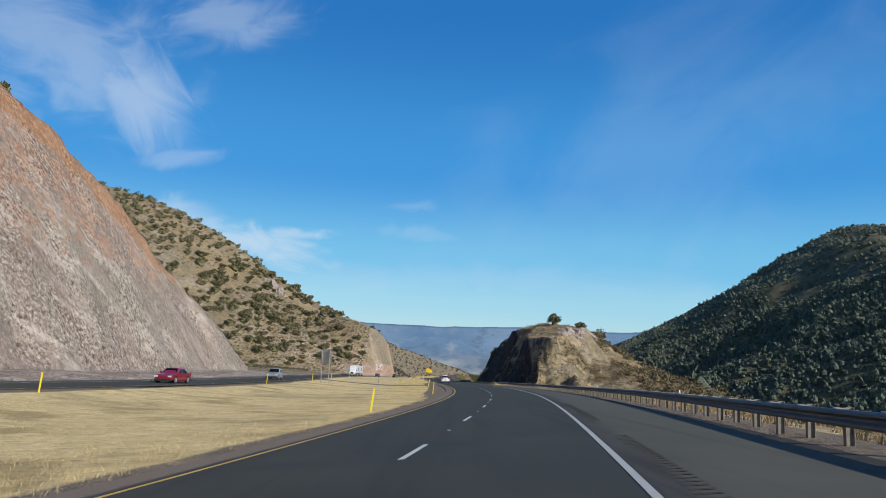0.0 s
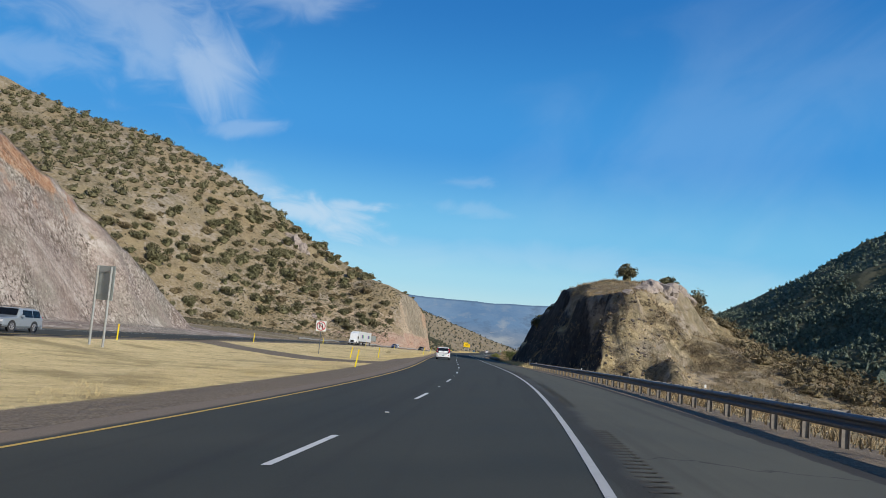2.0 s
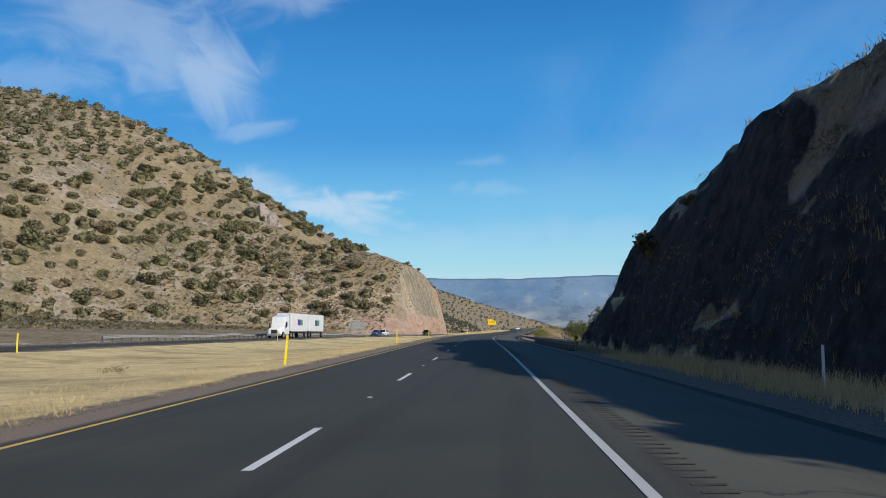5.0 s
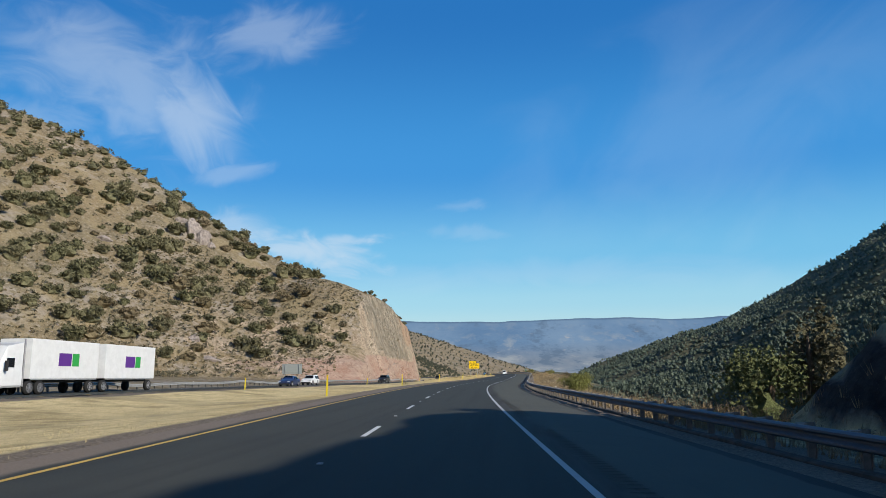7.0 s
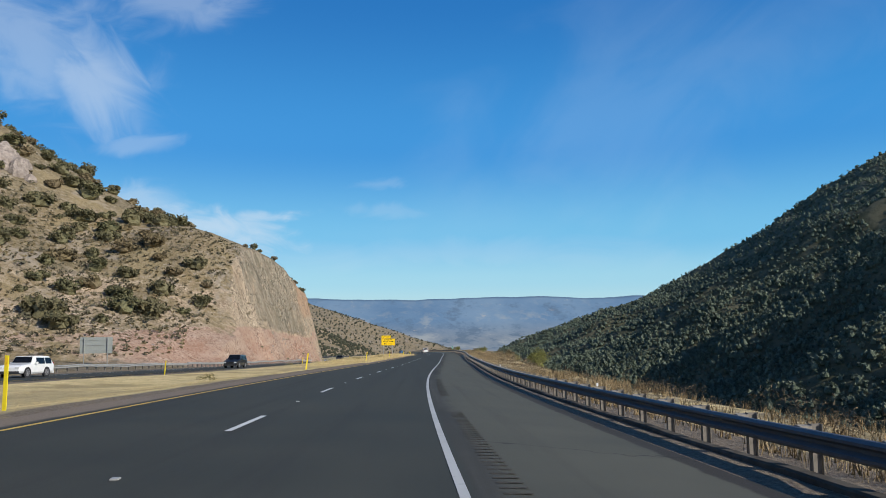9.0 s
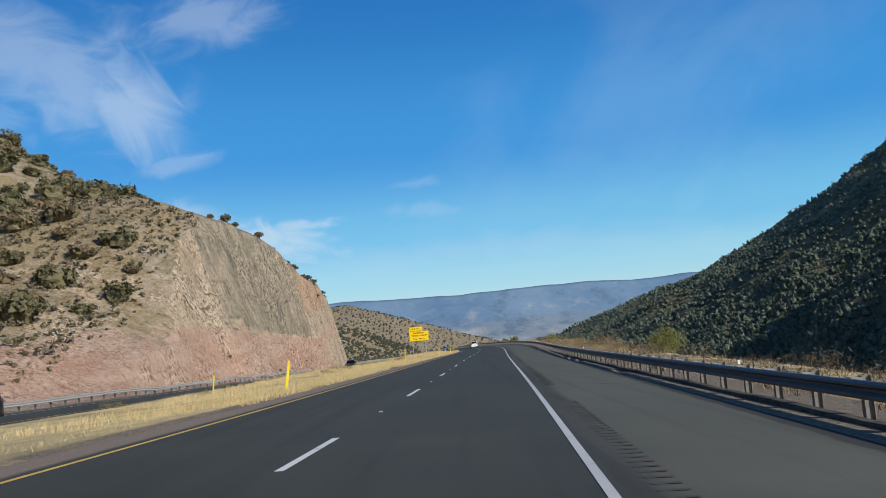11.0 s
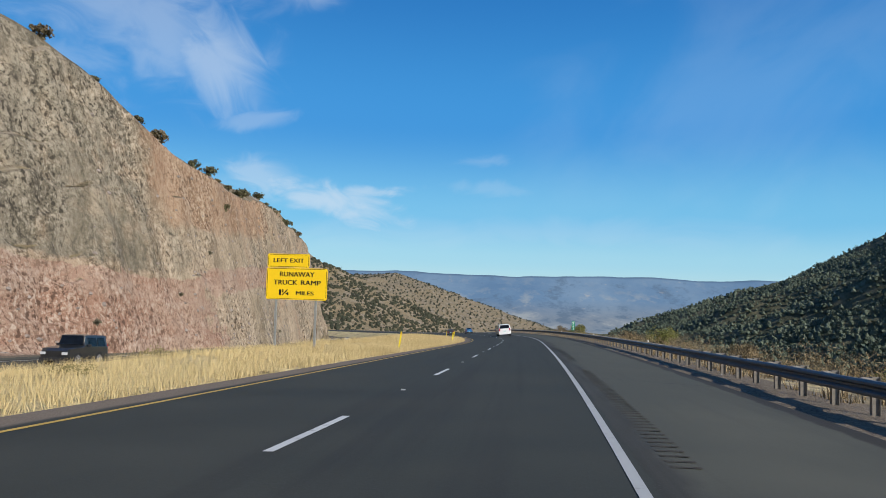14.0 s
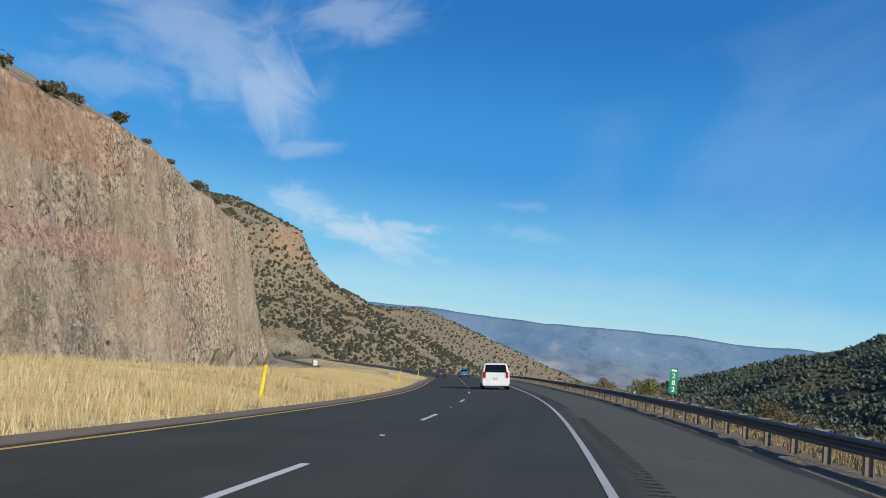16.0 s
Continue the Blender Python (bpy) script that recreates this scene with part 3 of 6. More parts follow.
GY = graded([(-150, 0, 3.0), (0, 280, 1.5), (280, 470, 2.4), (470, 690, 1.0), (690, 1000, 5), (1000, 1700, 10), (1700, 3200, 30)])
GU = graded([(-2400, -1200, 90), (-1200, -500, 18), (-500, -260, 8), (-260, -90, 4.0), (-90, -60, 0.9), (-60, -53, 0.6), (-53, -41, 0.2), (-41, -8, 0.8), (-8, 4, 1.5), (4, 10, 0.8), (10, 32, 0.7), (32, 90, 2.2), (90, 260, 6), (260, 1000, 13), (1000, 1400, 40), (1400, 2600, 110)])
gu, gy = np.meshgrid(GU, GY)
gx = gu + road_x(np.clip(gy, -150, 1100)) * np.clip(1 - (np.abs(gu) - 70) / 500, 0, 1)
gz = ground_z(gx, gy)
uu = gx - road_x(np.clip(gy, -150, 1100))
rise_x = np.gradient(gz, axis=1) / np.gradient(gx, axis=1)
zrel = gz - road_z(np.clip(gy, -150, 1100))
steep = ramp(np.abs(rise_x), 1.0, 1.5)
fin, fout = far_in(np.clip(gy, -150, 1100)), far_in(np.clip(gy, -150, 1100)) - FAR_W
near_y = ramp(gy, 760, 700)
foot = (uu < fout - 2.0) * ramp(zrel - far_dz(np.clip(gy, -150, 1100)) + 1.5 * rough(gx, gy, 6, 72), 8.2, 5.8) * np.maximum(ramp(gy, 408, 436) * ramp(gy, 700, 672), ramp(gy, 240, 225))
cut_mask = np.maximum(steep, foot) * near_y * (np.abs(uu) < 110) * ((uu < fout - 1) | (uu > 8))
bed_z = table(gy, [(430, -21), (455, -21.6), (475, -22.2), (495, -23.3), (511, -25), (532, -27.3), (570, -27), (610, -26.4), (645, -24.3)]) + 1.1 * rough(gx, gy, 22, 8)
red_mask = near_y * ramp(gy, 410, 428) * ramp(gz, bed_z + 0.5, bed_z - 0.5) * ramp(gy, 570, 530)
red_mask = np.maximum(red_mask, near_y * ramp(gy, 535, 555) * 0.8 * ramp(np.abs(gz - bed_z + 0.6), 2.6, 1.2) * ramp(gy, 650, 600))
grey_mask = near_y * (uu < -40) * ramp(gy, 474, 496) * ramp(gy, 562, 528) * ramp(gz, bed_z - 0.4, bed_z + 1.2) * (0.74 + 0.5 * rough(gx, gy, 24, 29))
grey_mask = np.maximum(grey_mask, near_y * (uu < -40) * ramp(gy, 556, 580) * (0.28 + 0.5 * rough(gx, gy, 30, 19)))
tan_mask = near_y * (uu < -40) * ramp(gy, 530, 548) * ramp(gy, 612, 585) * ramp(gz, bed_z + 4, bed_z + 9) * 0.85
red_mask = np.maximum(red_mask, (gy < 260) * (uu < -40) * 0.50 * ramp(zrel, 2, 26))
pink_mask = (gy < 260) * (uu < -40) * 1.0
orange_mask = (gy < 260) * (uu < -40) * ramp(np.abs(zrel - table(gy, SPUR) + 4), 5.5, 1.5) * ramp(zrel, 17, 25)
straw_mask = np.where((uu < -9.0 - 2.0 * ramp(gy, 55, 85) * ramp(gy, 165, 140)) & (uu > fin) & (gy < 1000), 1.0, 0.0)
cross = ramp(np.abs(gy - (128 + 0.55 * (-9 - uu))), 5.5, 3.5)
gravel_mask = np.maximum(straw_mask * cross, np.where((uu < -8) & (uu > -9.3 + 0.45 * ramp(gy, 400, 430) - 2.0 * ramp(gy, 55, 85) * ramp(gy, 165, 140)), 0.75, 0) + np.where((uu > 3.0) & (uu < 6.6), 1.0, 0))
gravel_mask = np.maximum(gravel_mask, np.where((uu < fin + 1.2) & (uu > fout - 1.6), 0.9, 0) * (1 - steep)) * (gy < 1050)
orange_mask = np.maximum(orange_mask, ramp(gy, 1280, 1340) * ramp(gy, 1470, 1440) * 0.5 * ramp(np.abs(rise_x), 0.75, 1.1) * (gx < -60))
cut_mask = np.maximum(cut_mask, ((uu > 17) & (uu < 70) & (gy > 138) & (gy < 230)) * (0.30 + 0.40 * rough(gx, gy, 7, 71)))
gravel_mask = np.maximum(gravel_mask, ((uu > 9.5) & (uu < 70) & (gy > 138) & (gy < 218)) * 0.30 * (1 - steep * (uu < 19)))
front_face = (uu > 15.5) & (uu < 70) & (gy > 138) & (gy < 205)
cut_mask = np.where(front_face, np.minimum(cut_mask, 0.40 + 0.55 * rough(gx, gy, 6, 74)), cut_mask)
bench = ramp(gy, 395, 420) * ramp(gy, 490, 470) * (uu < fout - 3) * (uu > -95) * ramp(zrel, 26, 17)
cut_mask = np.maximum(cut_mask, bench * (0.50 + 0.5 * rough(gx, gy, 9, 73)))
# where the knoll cut carries its painted shade
shade_rock_mask = ((uu > 9) & (uu < 19.5) & (gy > 146) & (gy < 262)) * 1.0
straw_right = np.where((uu > 6) & (uu < 15) & (gy < 700), 0.47, 0) + ((uu > 15) & (uu < 60) & (gy > 120) & (gy < 262)) * 0.35 * (1 - steep)
woods_mask = np.where(uu > 60, ramp(gx, 60, 130), 0.0)
cut_mask = np.maximum(cut_mask, (uu < fout - 2) * (uu > fout - 16) * ramp(gy, 690, 720) * ramp(gy, 1000, 960) * 0.9)
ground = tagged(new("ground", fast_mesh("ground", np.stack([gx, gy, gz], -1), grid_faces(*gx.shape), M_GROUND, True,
                dict(cut=cut_mask, grey=grey_mask, tan=tan_mask, red=red_mask, pink=pink_mask, orange=orange_mask, shade_rock=shade_rock_mask, straw=np.maximum(straw_mask, straw_right), gravel=gravel_mask, woods=woods_mask))),
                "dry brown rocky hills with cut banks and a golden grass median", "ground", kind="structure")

# ---- far valley and mesa ----
def backdrop_material():
    n = Nodes("painted_haze_land")
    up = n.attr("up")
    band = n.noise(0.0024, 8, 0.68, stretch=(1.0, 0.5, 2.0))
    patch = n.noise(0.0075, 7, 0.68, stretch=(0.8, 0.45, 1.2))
    # blue distance haze is put into these base colours
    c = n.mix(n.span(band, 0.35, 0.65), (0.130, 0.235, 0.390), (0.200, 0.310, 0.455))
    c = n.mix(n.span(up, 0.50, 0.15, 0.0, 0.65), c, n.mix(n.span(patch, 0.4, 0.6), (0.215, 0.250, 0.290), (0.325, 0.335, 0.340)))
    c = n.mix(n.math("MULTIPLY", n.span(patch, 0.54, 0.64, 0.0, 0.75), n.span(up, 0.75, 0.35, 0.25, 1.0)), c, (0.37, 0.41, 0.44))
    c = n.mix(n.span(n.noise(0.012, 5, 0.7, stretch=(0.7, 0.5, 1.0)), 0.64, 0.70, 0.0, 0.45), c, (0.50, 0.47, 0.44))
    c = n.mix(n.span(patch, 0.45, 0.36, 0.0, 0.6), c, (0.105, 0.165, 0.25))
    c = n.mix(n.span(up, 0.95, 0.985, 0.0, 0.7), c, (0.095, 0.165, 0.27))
    # glow added to carry the painted haze; the land is no lamp
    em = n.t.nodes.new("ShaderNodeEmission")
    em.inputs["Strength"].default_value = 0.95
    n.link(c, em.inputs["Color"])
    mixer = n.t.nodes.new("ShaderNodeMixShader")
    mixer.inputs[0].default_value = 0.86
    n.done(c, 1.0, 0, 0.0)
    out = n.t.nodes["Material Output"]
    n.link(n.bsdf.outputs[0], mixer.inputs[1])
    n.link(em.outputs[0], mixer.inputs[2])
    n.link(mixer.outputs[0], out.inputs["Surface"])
    return n.mat

BY = graded([(2700, 3800, 60), (3800, 4700, 30), (4700, 4900, 20)])
BX = graded([(-4400, 4400, 40)])
bx, by = np.meshgrid(BX, BY)
brim = -25 + np.interp(bx / 4850, [-1, -0.25, -0.1, 0.1, 0.3, 1], [30, 44, 54, 60, 66, 80]) + 20 * rough(bx, by * 0, 800, 5) + 11 * rough(bx, by * 0, 210, 25, 5)
bz = np.interp(by, [2700, 3300, 3900, 4250, 4500, 4620, 4900], [-230, -235, -205, -135, -40, 0, 0]) + 16 * rough(bx, by, 420, 6) * ramp(by, 3000, 3900)
gully = np.abs(rough(bx, by * 0.25, 260, 9))
bz = bz - 30 * gully * ramp(by, 3800, 4300) * ramp(by, 4640, 4500)
bz = np.where(by > 4560, brim - 60 * (1 - ramp(by, 4560, 4660)) + 4 * rough(bx, by, 120, 2), np.minimum(bz, brim - 20))
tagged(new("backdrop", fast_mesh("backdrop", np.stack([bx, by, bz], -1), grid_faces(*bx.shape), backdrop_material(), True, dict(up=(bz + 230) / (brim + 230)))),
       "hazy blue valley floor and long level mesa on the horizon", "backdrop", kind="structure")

# ---- roads ----
def ribbon(name, u0, u1, y0, y1, material, step=3.0, lift=0.0, n=2):
    ys = np.linspace(y0, y1, max(2, int((y1 - y0) / step) + 1))
    us, yy = np.meshgrid(np.linspace(u0, u1, n), ys)
    return fast_mesh(name, np.stack([us + road_x(yy), yy, pave_z(us, yy) + lift], -1), grid_faces(*us.shape), material, True, dict(across=us))

def far_ribbon(name, a, b, y0, y1, material, step=3.0, lift=0.0, n=2):
    ys = np.linspace(y0, y1, max(2, int((y1 - y0) / step) + 1))
    ws, yy = np.meshgrid(np.linspace(b, a, n), ys)
    us = far_in(yy) - ws
    return fast_mesh(name, np.stack([us + road_x(yy), yy, road_z(yy) + far_dz(yy) + lift], -1), grid_faces(*us.shape), material, True, dict(across=np.where(ws > 8.6, 1.0, -3.0)))

road = tagged(new("road", ribbon("road", -8.5, 3.95, -140, 1000, M_ASPHALT, 3, 0, 26)), "dark grey two-lane asphalt carriageway with paved shoulders", "road", kind="structure")
road_far = tagged(new("road_opposite", far_ribbon("road_opposite", 0, FAR_W, -140, 1000, M_ASPHALT, 3, 0.0, 8)), "grey asphalt carriageway of the opposite direction", "road", kind="structure")
LANE = 3.68
_ys = np.linspace(-30, 900, 1861)
_arc = np.concatenate([[0], np.cumsum(np.sqrt(np.diff(road_x(_ys)) ** 2 + np.diff(_ys) ** 2 + np.diff(road_z(_ys)) ** 2))])
for k in range(-3, 62):
    y0, y1 = np.interp([43.6 + 12.192 * k, 46.65 + 12.192 * k], _arc, _ys)
    part("lane_dash", ribbon("lane_dash", -LANE - 0.06, -LANE + 0.06, y0, y1, M_WHITE, 1.0, 0.006), None, road)
    part("reflector", block((-0.045, -0.045, 0), (0.045, 0.045, 0.018), 0.006), M_DOT, road).matrix_basis = pose(road_x(y1 + 4.4) - LANE, y1 + 4.4, pave_z(-LANE, y1 + 4.4) + 0.002)
part("edge_line", ribbon("edge_line", -0.055, 0.055, -140, 1000, M_EDGE, 3, 0.006), None, road)
part("yellow_line", ribbon("yellow_line", -7.46, -7.34, -140, 1000, M_YELLOW, 3, 0.006), None, road)
part("edge_line", far_ribbon("edge_line", 8.5, 8.65, -140, 1000, M_WHITE, 3, 0.006), None, road_far)
part("yellow_line", far_ribbon("yellow_line", 1.1, 1.25, -140, 1000, M_YELLOW, 3, 0.006), None, road_far)
# rumble grooves in the shoulder, milled in runs
gv, gf = [], []
for y in np.arange(-6, 640, 0.30):
    if (y % 21) > 15.5:
        continue
    q = len(gv)
    for du, dy in ((0.40, 0), (0.70, 0), (0.70, 0.08), (0.40, 0.08)):
        gv.append((road_x(y) + du, y + dy, pave_z(du, y + dy) + 0.004))
    gf.append((q, q + 1, q + 2, q + 3))
M_GROOVE = plain("milled_asphalt", (0.072, 0.066, 0.055), 0.95, 0, 0.1, 0.3, 20)
tagged(part("rumble_strip", fast_mesh("rumble_strip", gv, gf, M_GROOVE, False), None, road), kind="stuff")

# ---- plants ----
rng = np.random.default_rng(7)

def leaf_cloud(r, n, radii, size, squash=1.0, clumps=9, low=0.15, slim=0.85):
    """Small triangles gathered in clumps over an uneven crown. Returns verts and faces."""
    d = r.normal(size=(clumps, 3))
    d[:, 2] = np.abs(d[:, 2]) * squash + low
    d /= np.linalg.norm(d, axis=1)[:, None]
    c = d * r.uniform(0.45, 0.86, (clumps, 1)) * np.array(radii)
    k = r.integers(0, clumps, n)
    o = r.normal(size=(n, 3))
    o /= np.linalg.norm(o, axis=1)[:, None]
    p = c[k] + o * r.uniform(0.55, 1.0, (n, 1)) * np.array(radii) * r.uniform(0.26, 0.46, (clumps, 1))[k]
    p[:, 2] = np.maximum(p[:, 2], -radii[2] * 0.25) + radii[2] * 0.45
    a = r.normal(size=(n, 3))
    b = np.cross(a, o + 0.6 * r.normal(size=(n, 3)))
    a /= np.linalg.norm(a, axis=1)[:, None]
    b /= np.linalg.norm(b, axis=1)[:, None] + 1e-6
    s = size * r.uniform(0.6, 1.3, (n, 1))
    v = np.stack([p + a * s, p - a * s * 0.5 + b * s * slim, p - a * s * 0.5 - b * s * slim], 1).reshape(-1, 3)
    return v, np.arange(n * 3).reshape(-1, 3)

def core_blob(r, radii):
    bm = bmesh.new()
    bmesh.ops.create_icosphere(bm, subdivisions=2, radius=1)
    seed = Vector(r.uniform(0, 50, 3))
    v = []
    for q in bm.verts:
        k = 0.66 + 0.44 * noise.noise(q.co * 1.9 + seed)
        v.append((q.co.x * radii[0] * k, q.co.y * radii[1] * k, q.co.z * radii[2] * k + radii[2] * 0.45))
    f = [[w.index for w in q.verts] for q in bm.faces]
    bm.free()
    return np.array(v), np.array(f)

def join_parts(chunks):
    vs, fs, k = [], [], 0
    for v, f in chunks:
        vs.append(v)
        fs.append(f + k)
        k += len(v)
    return np.concatenate(vs), np.concatenate(fs)

def trunk_mesh(name, r, height, spread, stems):
    bm = bmesh.new()
    for i in range(stems):
        a = r.uniform(0, 6.28)
        q = Vector((math.cos(a), math.sin(a), 0)) * spread * r.uniform(0.3, 0.9)
        mid = q * 0.45 + Vector((0, 0, height * 0.5))
        tube(bm, (0, 0, -0.25), mid, 0.11 * height / 3, 6, 0.07 * height / 3)
        tube(bm, mid, q + Vector((0, 0, height * r.uniform(0.8, 1.0))), 0.07 * height / 3, 5, 0.02)
    me = bpy.data.meshes.new(name)
    bm.to_mesh(me)
    bm.free()
    me.materials.append(M_BARK)
    return me

def shrub(name, seed, radii, n, size, leaf, label, clumps=9):
    r = np.random.default_rng(seed)
    root = new(name)
    v, f = join_parts([core_blob(r, [q * 0.86 for q in radii]), leaf_cloud(r, n, radii, size, 0.8, clumps)])
    part("crown", fast_mesh("crown", v, f, leaf, False), None, root)
    part("trunk", trunk_mesh("trunk", r, radii[2] * 1.1, radii[0] * 0.6, 4), None, root)
    return tagged(root, label, "shrub")

def on_ground(x, y, dz=0.0):
    return float(ground_z(np.array([x]), np.array([y]))[0]) + dz

def slope_at(x, y):
    e = 0.8
    return (np.abs(ground_z(x + e, y) - ground_z(x - e, y)) + np.abs(ground_z(x, y + e) - ground_z(x, y - e))) / (2 * e)

def spread_points(n, x0, x1, y0, y1, gap, keep):
    """Random places with a least gap, kept where keep(x, y) holds."""
    xs, ys = rng.uniform(x0, x1, n), rng.uniform(y0, y1, n)
    ok = keep(xs, ys)
    cells, out = {}, []
    for x, y in zip(xs[ok], ys[ok]):
        i, j = int(x // gap), int(y // gap)
        if all((x - a) ** 2 + (y - b) ** 2 > gap * gap for di in (-1, 0, 1) for dj in (-1, 0, 1) for a, b in cells.get((i + di, j + dj), ())):
            cells.setdefault((i, j), []).append((x, y))
            out.append((x, y))
    return np.array(out)

KINDS = [
    shrub("juniper_shrub", 1, (2.5, 2.4, 1.9), 600, 0.29, M_JUNIPER, "round dark green juniper shrub on the dry hillside", 12),
    shrub("juniper_shrub", 2, (3.1, 2.5, 2.0), 640, 0.30, M_JUNIPER, "broad dark green juniper shrub on the dry hillside", 14),
    shrub("juniper_shrub", 3, (1.7, 1.8, 1.7), 440, 0.27, M_JUNIPER, "small dense dark green juniper on the dry hillside", 8),
    shrub("scrub_oak", 4, (2.8, 2.3, 1.5), 540, 0.29, M_OAK, "low olive brown scrub oak on the dry hillside", 11),
    shrub("scrub_oak", 5, (2.0, 2.3, 1.3), 440, 0.27, M_OAK, "grey brown half-bare scrub oak on the slope", 9),
    shrub("juniper_shrub", 6, (2.2, 3.0, 2.4), 620, 0.31, M_JUNIPER, "tall dark green juniper shrub on the hillside", 12),
]
for k in KINDS:
    k["group"] = "shrubs on the hillside"
def hill_ok(x, y, clumped=False):
    u = x - road_x(np.clip(y, -150, 1100))
    z = ground_z(x, y)
    s = slope_at(x, y)
    if clumped:
        s = s + 3 * (value_noise(x, y, 26, 51) + 0.7 * value_noise(x, y, 9, 52) < -0.36)
    return (z - road_z(np.clip(y, -150, 1100)) - far_dz(np.clip(y, -150, 1100)) > (4.5 if clumped else 1.8)) & (s < 1.25) & (u < far_in(y) - FAR_W - 5) & ~(clumped & (y > 480) & (x > -76))

hill_pts = spread_points(16000, -330, -52, 236, 655, 5.9, lambda x, y: hill_ok(x, y, True))
order = np.argsort(np.hypot(hill_pts[:, 0] + 60, (hill_pts[:, 1] - 400) * 0.7))
hill_pts = hill_pts[order]
first = [True] * len(KINDS)
def place_kind(i, m):
    if first[i]:
        first[i] = False
        KINDS[i].matrix_basis = m
        return KINDS[i]
    return copy_thing(KINDS[i], m)

for x, y in hill_pts[:300]:
    i = int(rng.choice(6, p=[0.24, 0.18, 0.18, 0.18, 0.10, 0.12]))
    s = 0.72 + 1.20 * rng.uniform(0, 1) ** 1.3
    placed = place_kind(i, pose(x, y, on_ground(x, y, -0.15), 0, 0, rng.uniform(0, 360)))
    placed.scale = (s, s, s * rng.uniform(0.85, 1.15))

def scatter(name, pts, variants, scales, material, label, category, sink=0.1):
    """One joined mesh of many plants too many to count."""
    chunks = []
    zs = ground_z(pts[:, 0], pts[:, 1])
    for (x, y), z, s in zip(pts, zs, scales):
        v, f = variants[int(rng.integers(len(variants)))]
        a = rng.uniform(0, 6.28)
        ca, sa = math.cos(a), math.sin(a)
        w = np.stack([v[:, 0] * ca - v[:, 1] * sa, v[:, 0] * sa + v[:, 1] * ca, v[:, 2]], 1) * s + np.array([x, y, z - sink * s])
        chunks.append((w, f))
    v, f = join_parts(chunks)
    return tagged(new(name, fast_mesh(name, v, f, material, False)), label, category, kind="stuff")

def small_variants(count, n, radii, size, clumps=6, core=True, squash=0.8, fill=0.6, slim=0.85):
    out = []
    for i in range(count):
        r = np.random.default_rng(100 + i)
        chunks = [leaf_cloud(r, n, radii, size, squash, clumps, 0.15, slim)]
        if core:
            bm = bmesh.new()
            bmesh.ops.create_icosphere(bm, subdivisions=1, radius=1)
            cv = np.array([(q.co.x * radii[0] * fill * (1 - 0.42 * q.co.z), q.co.y * radii[1] * fill * (1 - 0.42 * q.co.z), q.co.z * radii[2] * fill + radii[2] * 0.45) for q in bm.verts]) * r.uniform(0.8, 1.15, (12 if len(bm.verts) == 12 else len(bm.verts), 1))
            cf = np.array([[w.index for w in q.verts] for q in bm.faces])
            bm.free()
            chunks.append((cv, cf))
        out.append(join_parts(chunks))
    return out

rest = hill_pts[300:]
if len(rest):
    scatter("hillside_shrubs", rest, small_variants(8, 90, (2.1, 2.1, 1.7), 0.36, 11, True, 0.8, 0.55), 0.7 + 1.25 * rng.uniform(0, 1, len(rest)) ** 1.2, M_JUNIPER, "dark juniper shrubs scattered over the upper hillside", "shrubs")
spur_pts = spread_points(1500, -330, -60, -140, 236, 9.0, lambda x, y: (slope_at(x, y) < 1.2) & (ground_z(x, y) - road_z(y) > 8))[:420]
scatter("spur_shrubs", spur_pts, small_variants(4, 20, (2.2, 2.2, 1.7), 0.6, 7, True, 0.8, 0.84), rng.uniform(0.6, 1.3, len(spur_pts)), M_JUNIPER, "dark juniper shrubs scattered over the spur top", "shrubs")
low = np.concatenate([spread_points(14000, -120, -50, 236, 500, 1.9, hill_ok)[:4600], spread_points(9000, -300, -120, 236, 660, 2.6, hill_ok)[:2600]])
scatter("hillside_brush", low, small_variants(5, 16, (0.85, 0.85, 0.6), 0.34, 4, False, 0.8, 0.6, 0.45), rng.uniform(0.6, 1.7, len(low)), M_LOW, "low dry brown brush between the shrubs", "brush")
tuft = np.concatenate([spread_points(16000, -130, -48, 236, 500, 1.3, hill_ok)[:7000], spread_points(6000, -300, -130, 236, 660, 1.8, hill_ok)[:2000]])
scatter("hillside_grass", tuft, small_variants(4, 9, (0.4, 0.4, 0.35), 0.22, 3, False), rng.uniform(0.7, 1.5, len(tuft)), M_TUFT, "sparse tufts of dry yellow grass on the hill", "grass")

def mount_ok(x, y):
    u = x - road_x(np.clip(y, -150, 1100))
    return (u > 34) & ~((y < 290) & (u < 75)) & (value_noise(x, y, 40, 4) + 0.5 * value_noise(x, y, 13, 9) > -0.55 - 0.35 * ramp(y, 420, 560))

near_t = spread_points(230000, 36, 440, 190, 980, 3.4, mount_ok)[:21500]
near_u = near_t[:, 0] - road_x(near_t[:, 1])
close = (near_u < 92) & (near_t[:, 1] > 230) | (near_u < 170) & (near_t[:, 1] > 480) & (near_t[:, 1] < 800)
close_t, near_t = near_t[close], near_t[~close]
scatter("valley_woods", close_t, small_variants(12, 84, (2.1, 2.1, 3.0), 0.42, 14, True, 1.1, 0.52, 0.8), 0.55 + 0.9 * rng.uniform(0, 1, len(close_t)) ** 1.6, M_WOODS, "dark juniper and pine woods on the slope below the road", "woods", 0.3)
scatter("mountain_woods", near_t, small_variants(14, 15, (2.4, 2.4, 3.2), 0.88, 9, True, 1.1, 0.62, 0.8), 0.62 + 1.1 * rng.uniform(0, 1, len(near_t)) ** 1.6, M_WOODS, "dark evergreen woods covering the steep mountain side", "woods", 0.3)
far_t = spread_points(60000, 110, 470, 980, 1560, 4.3, mount_ok)
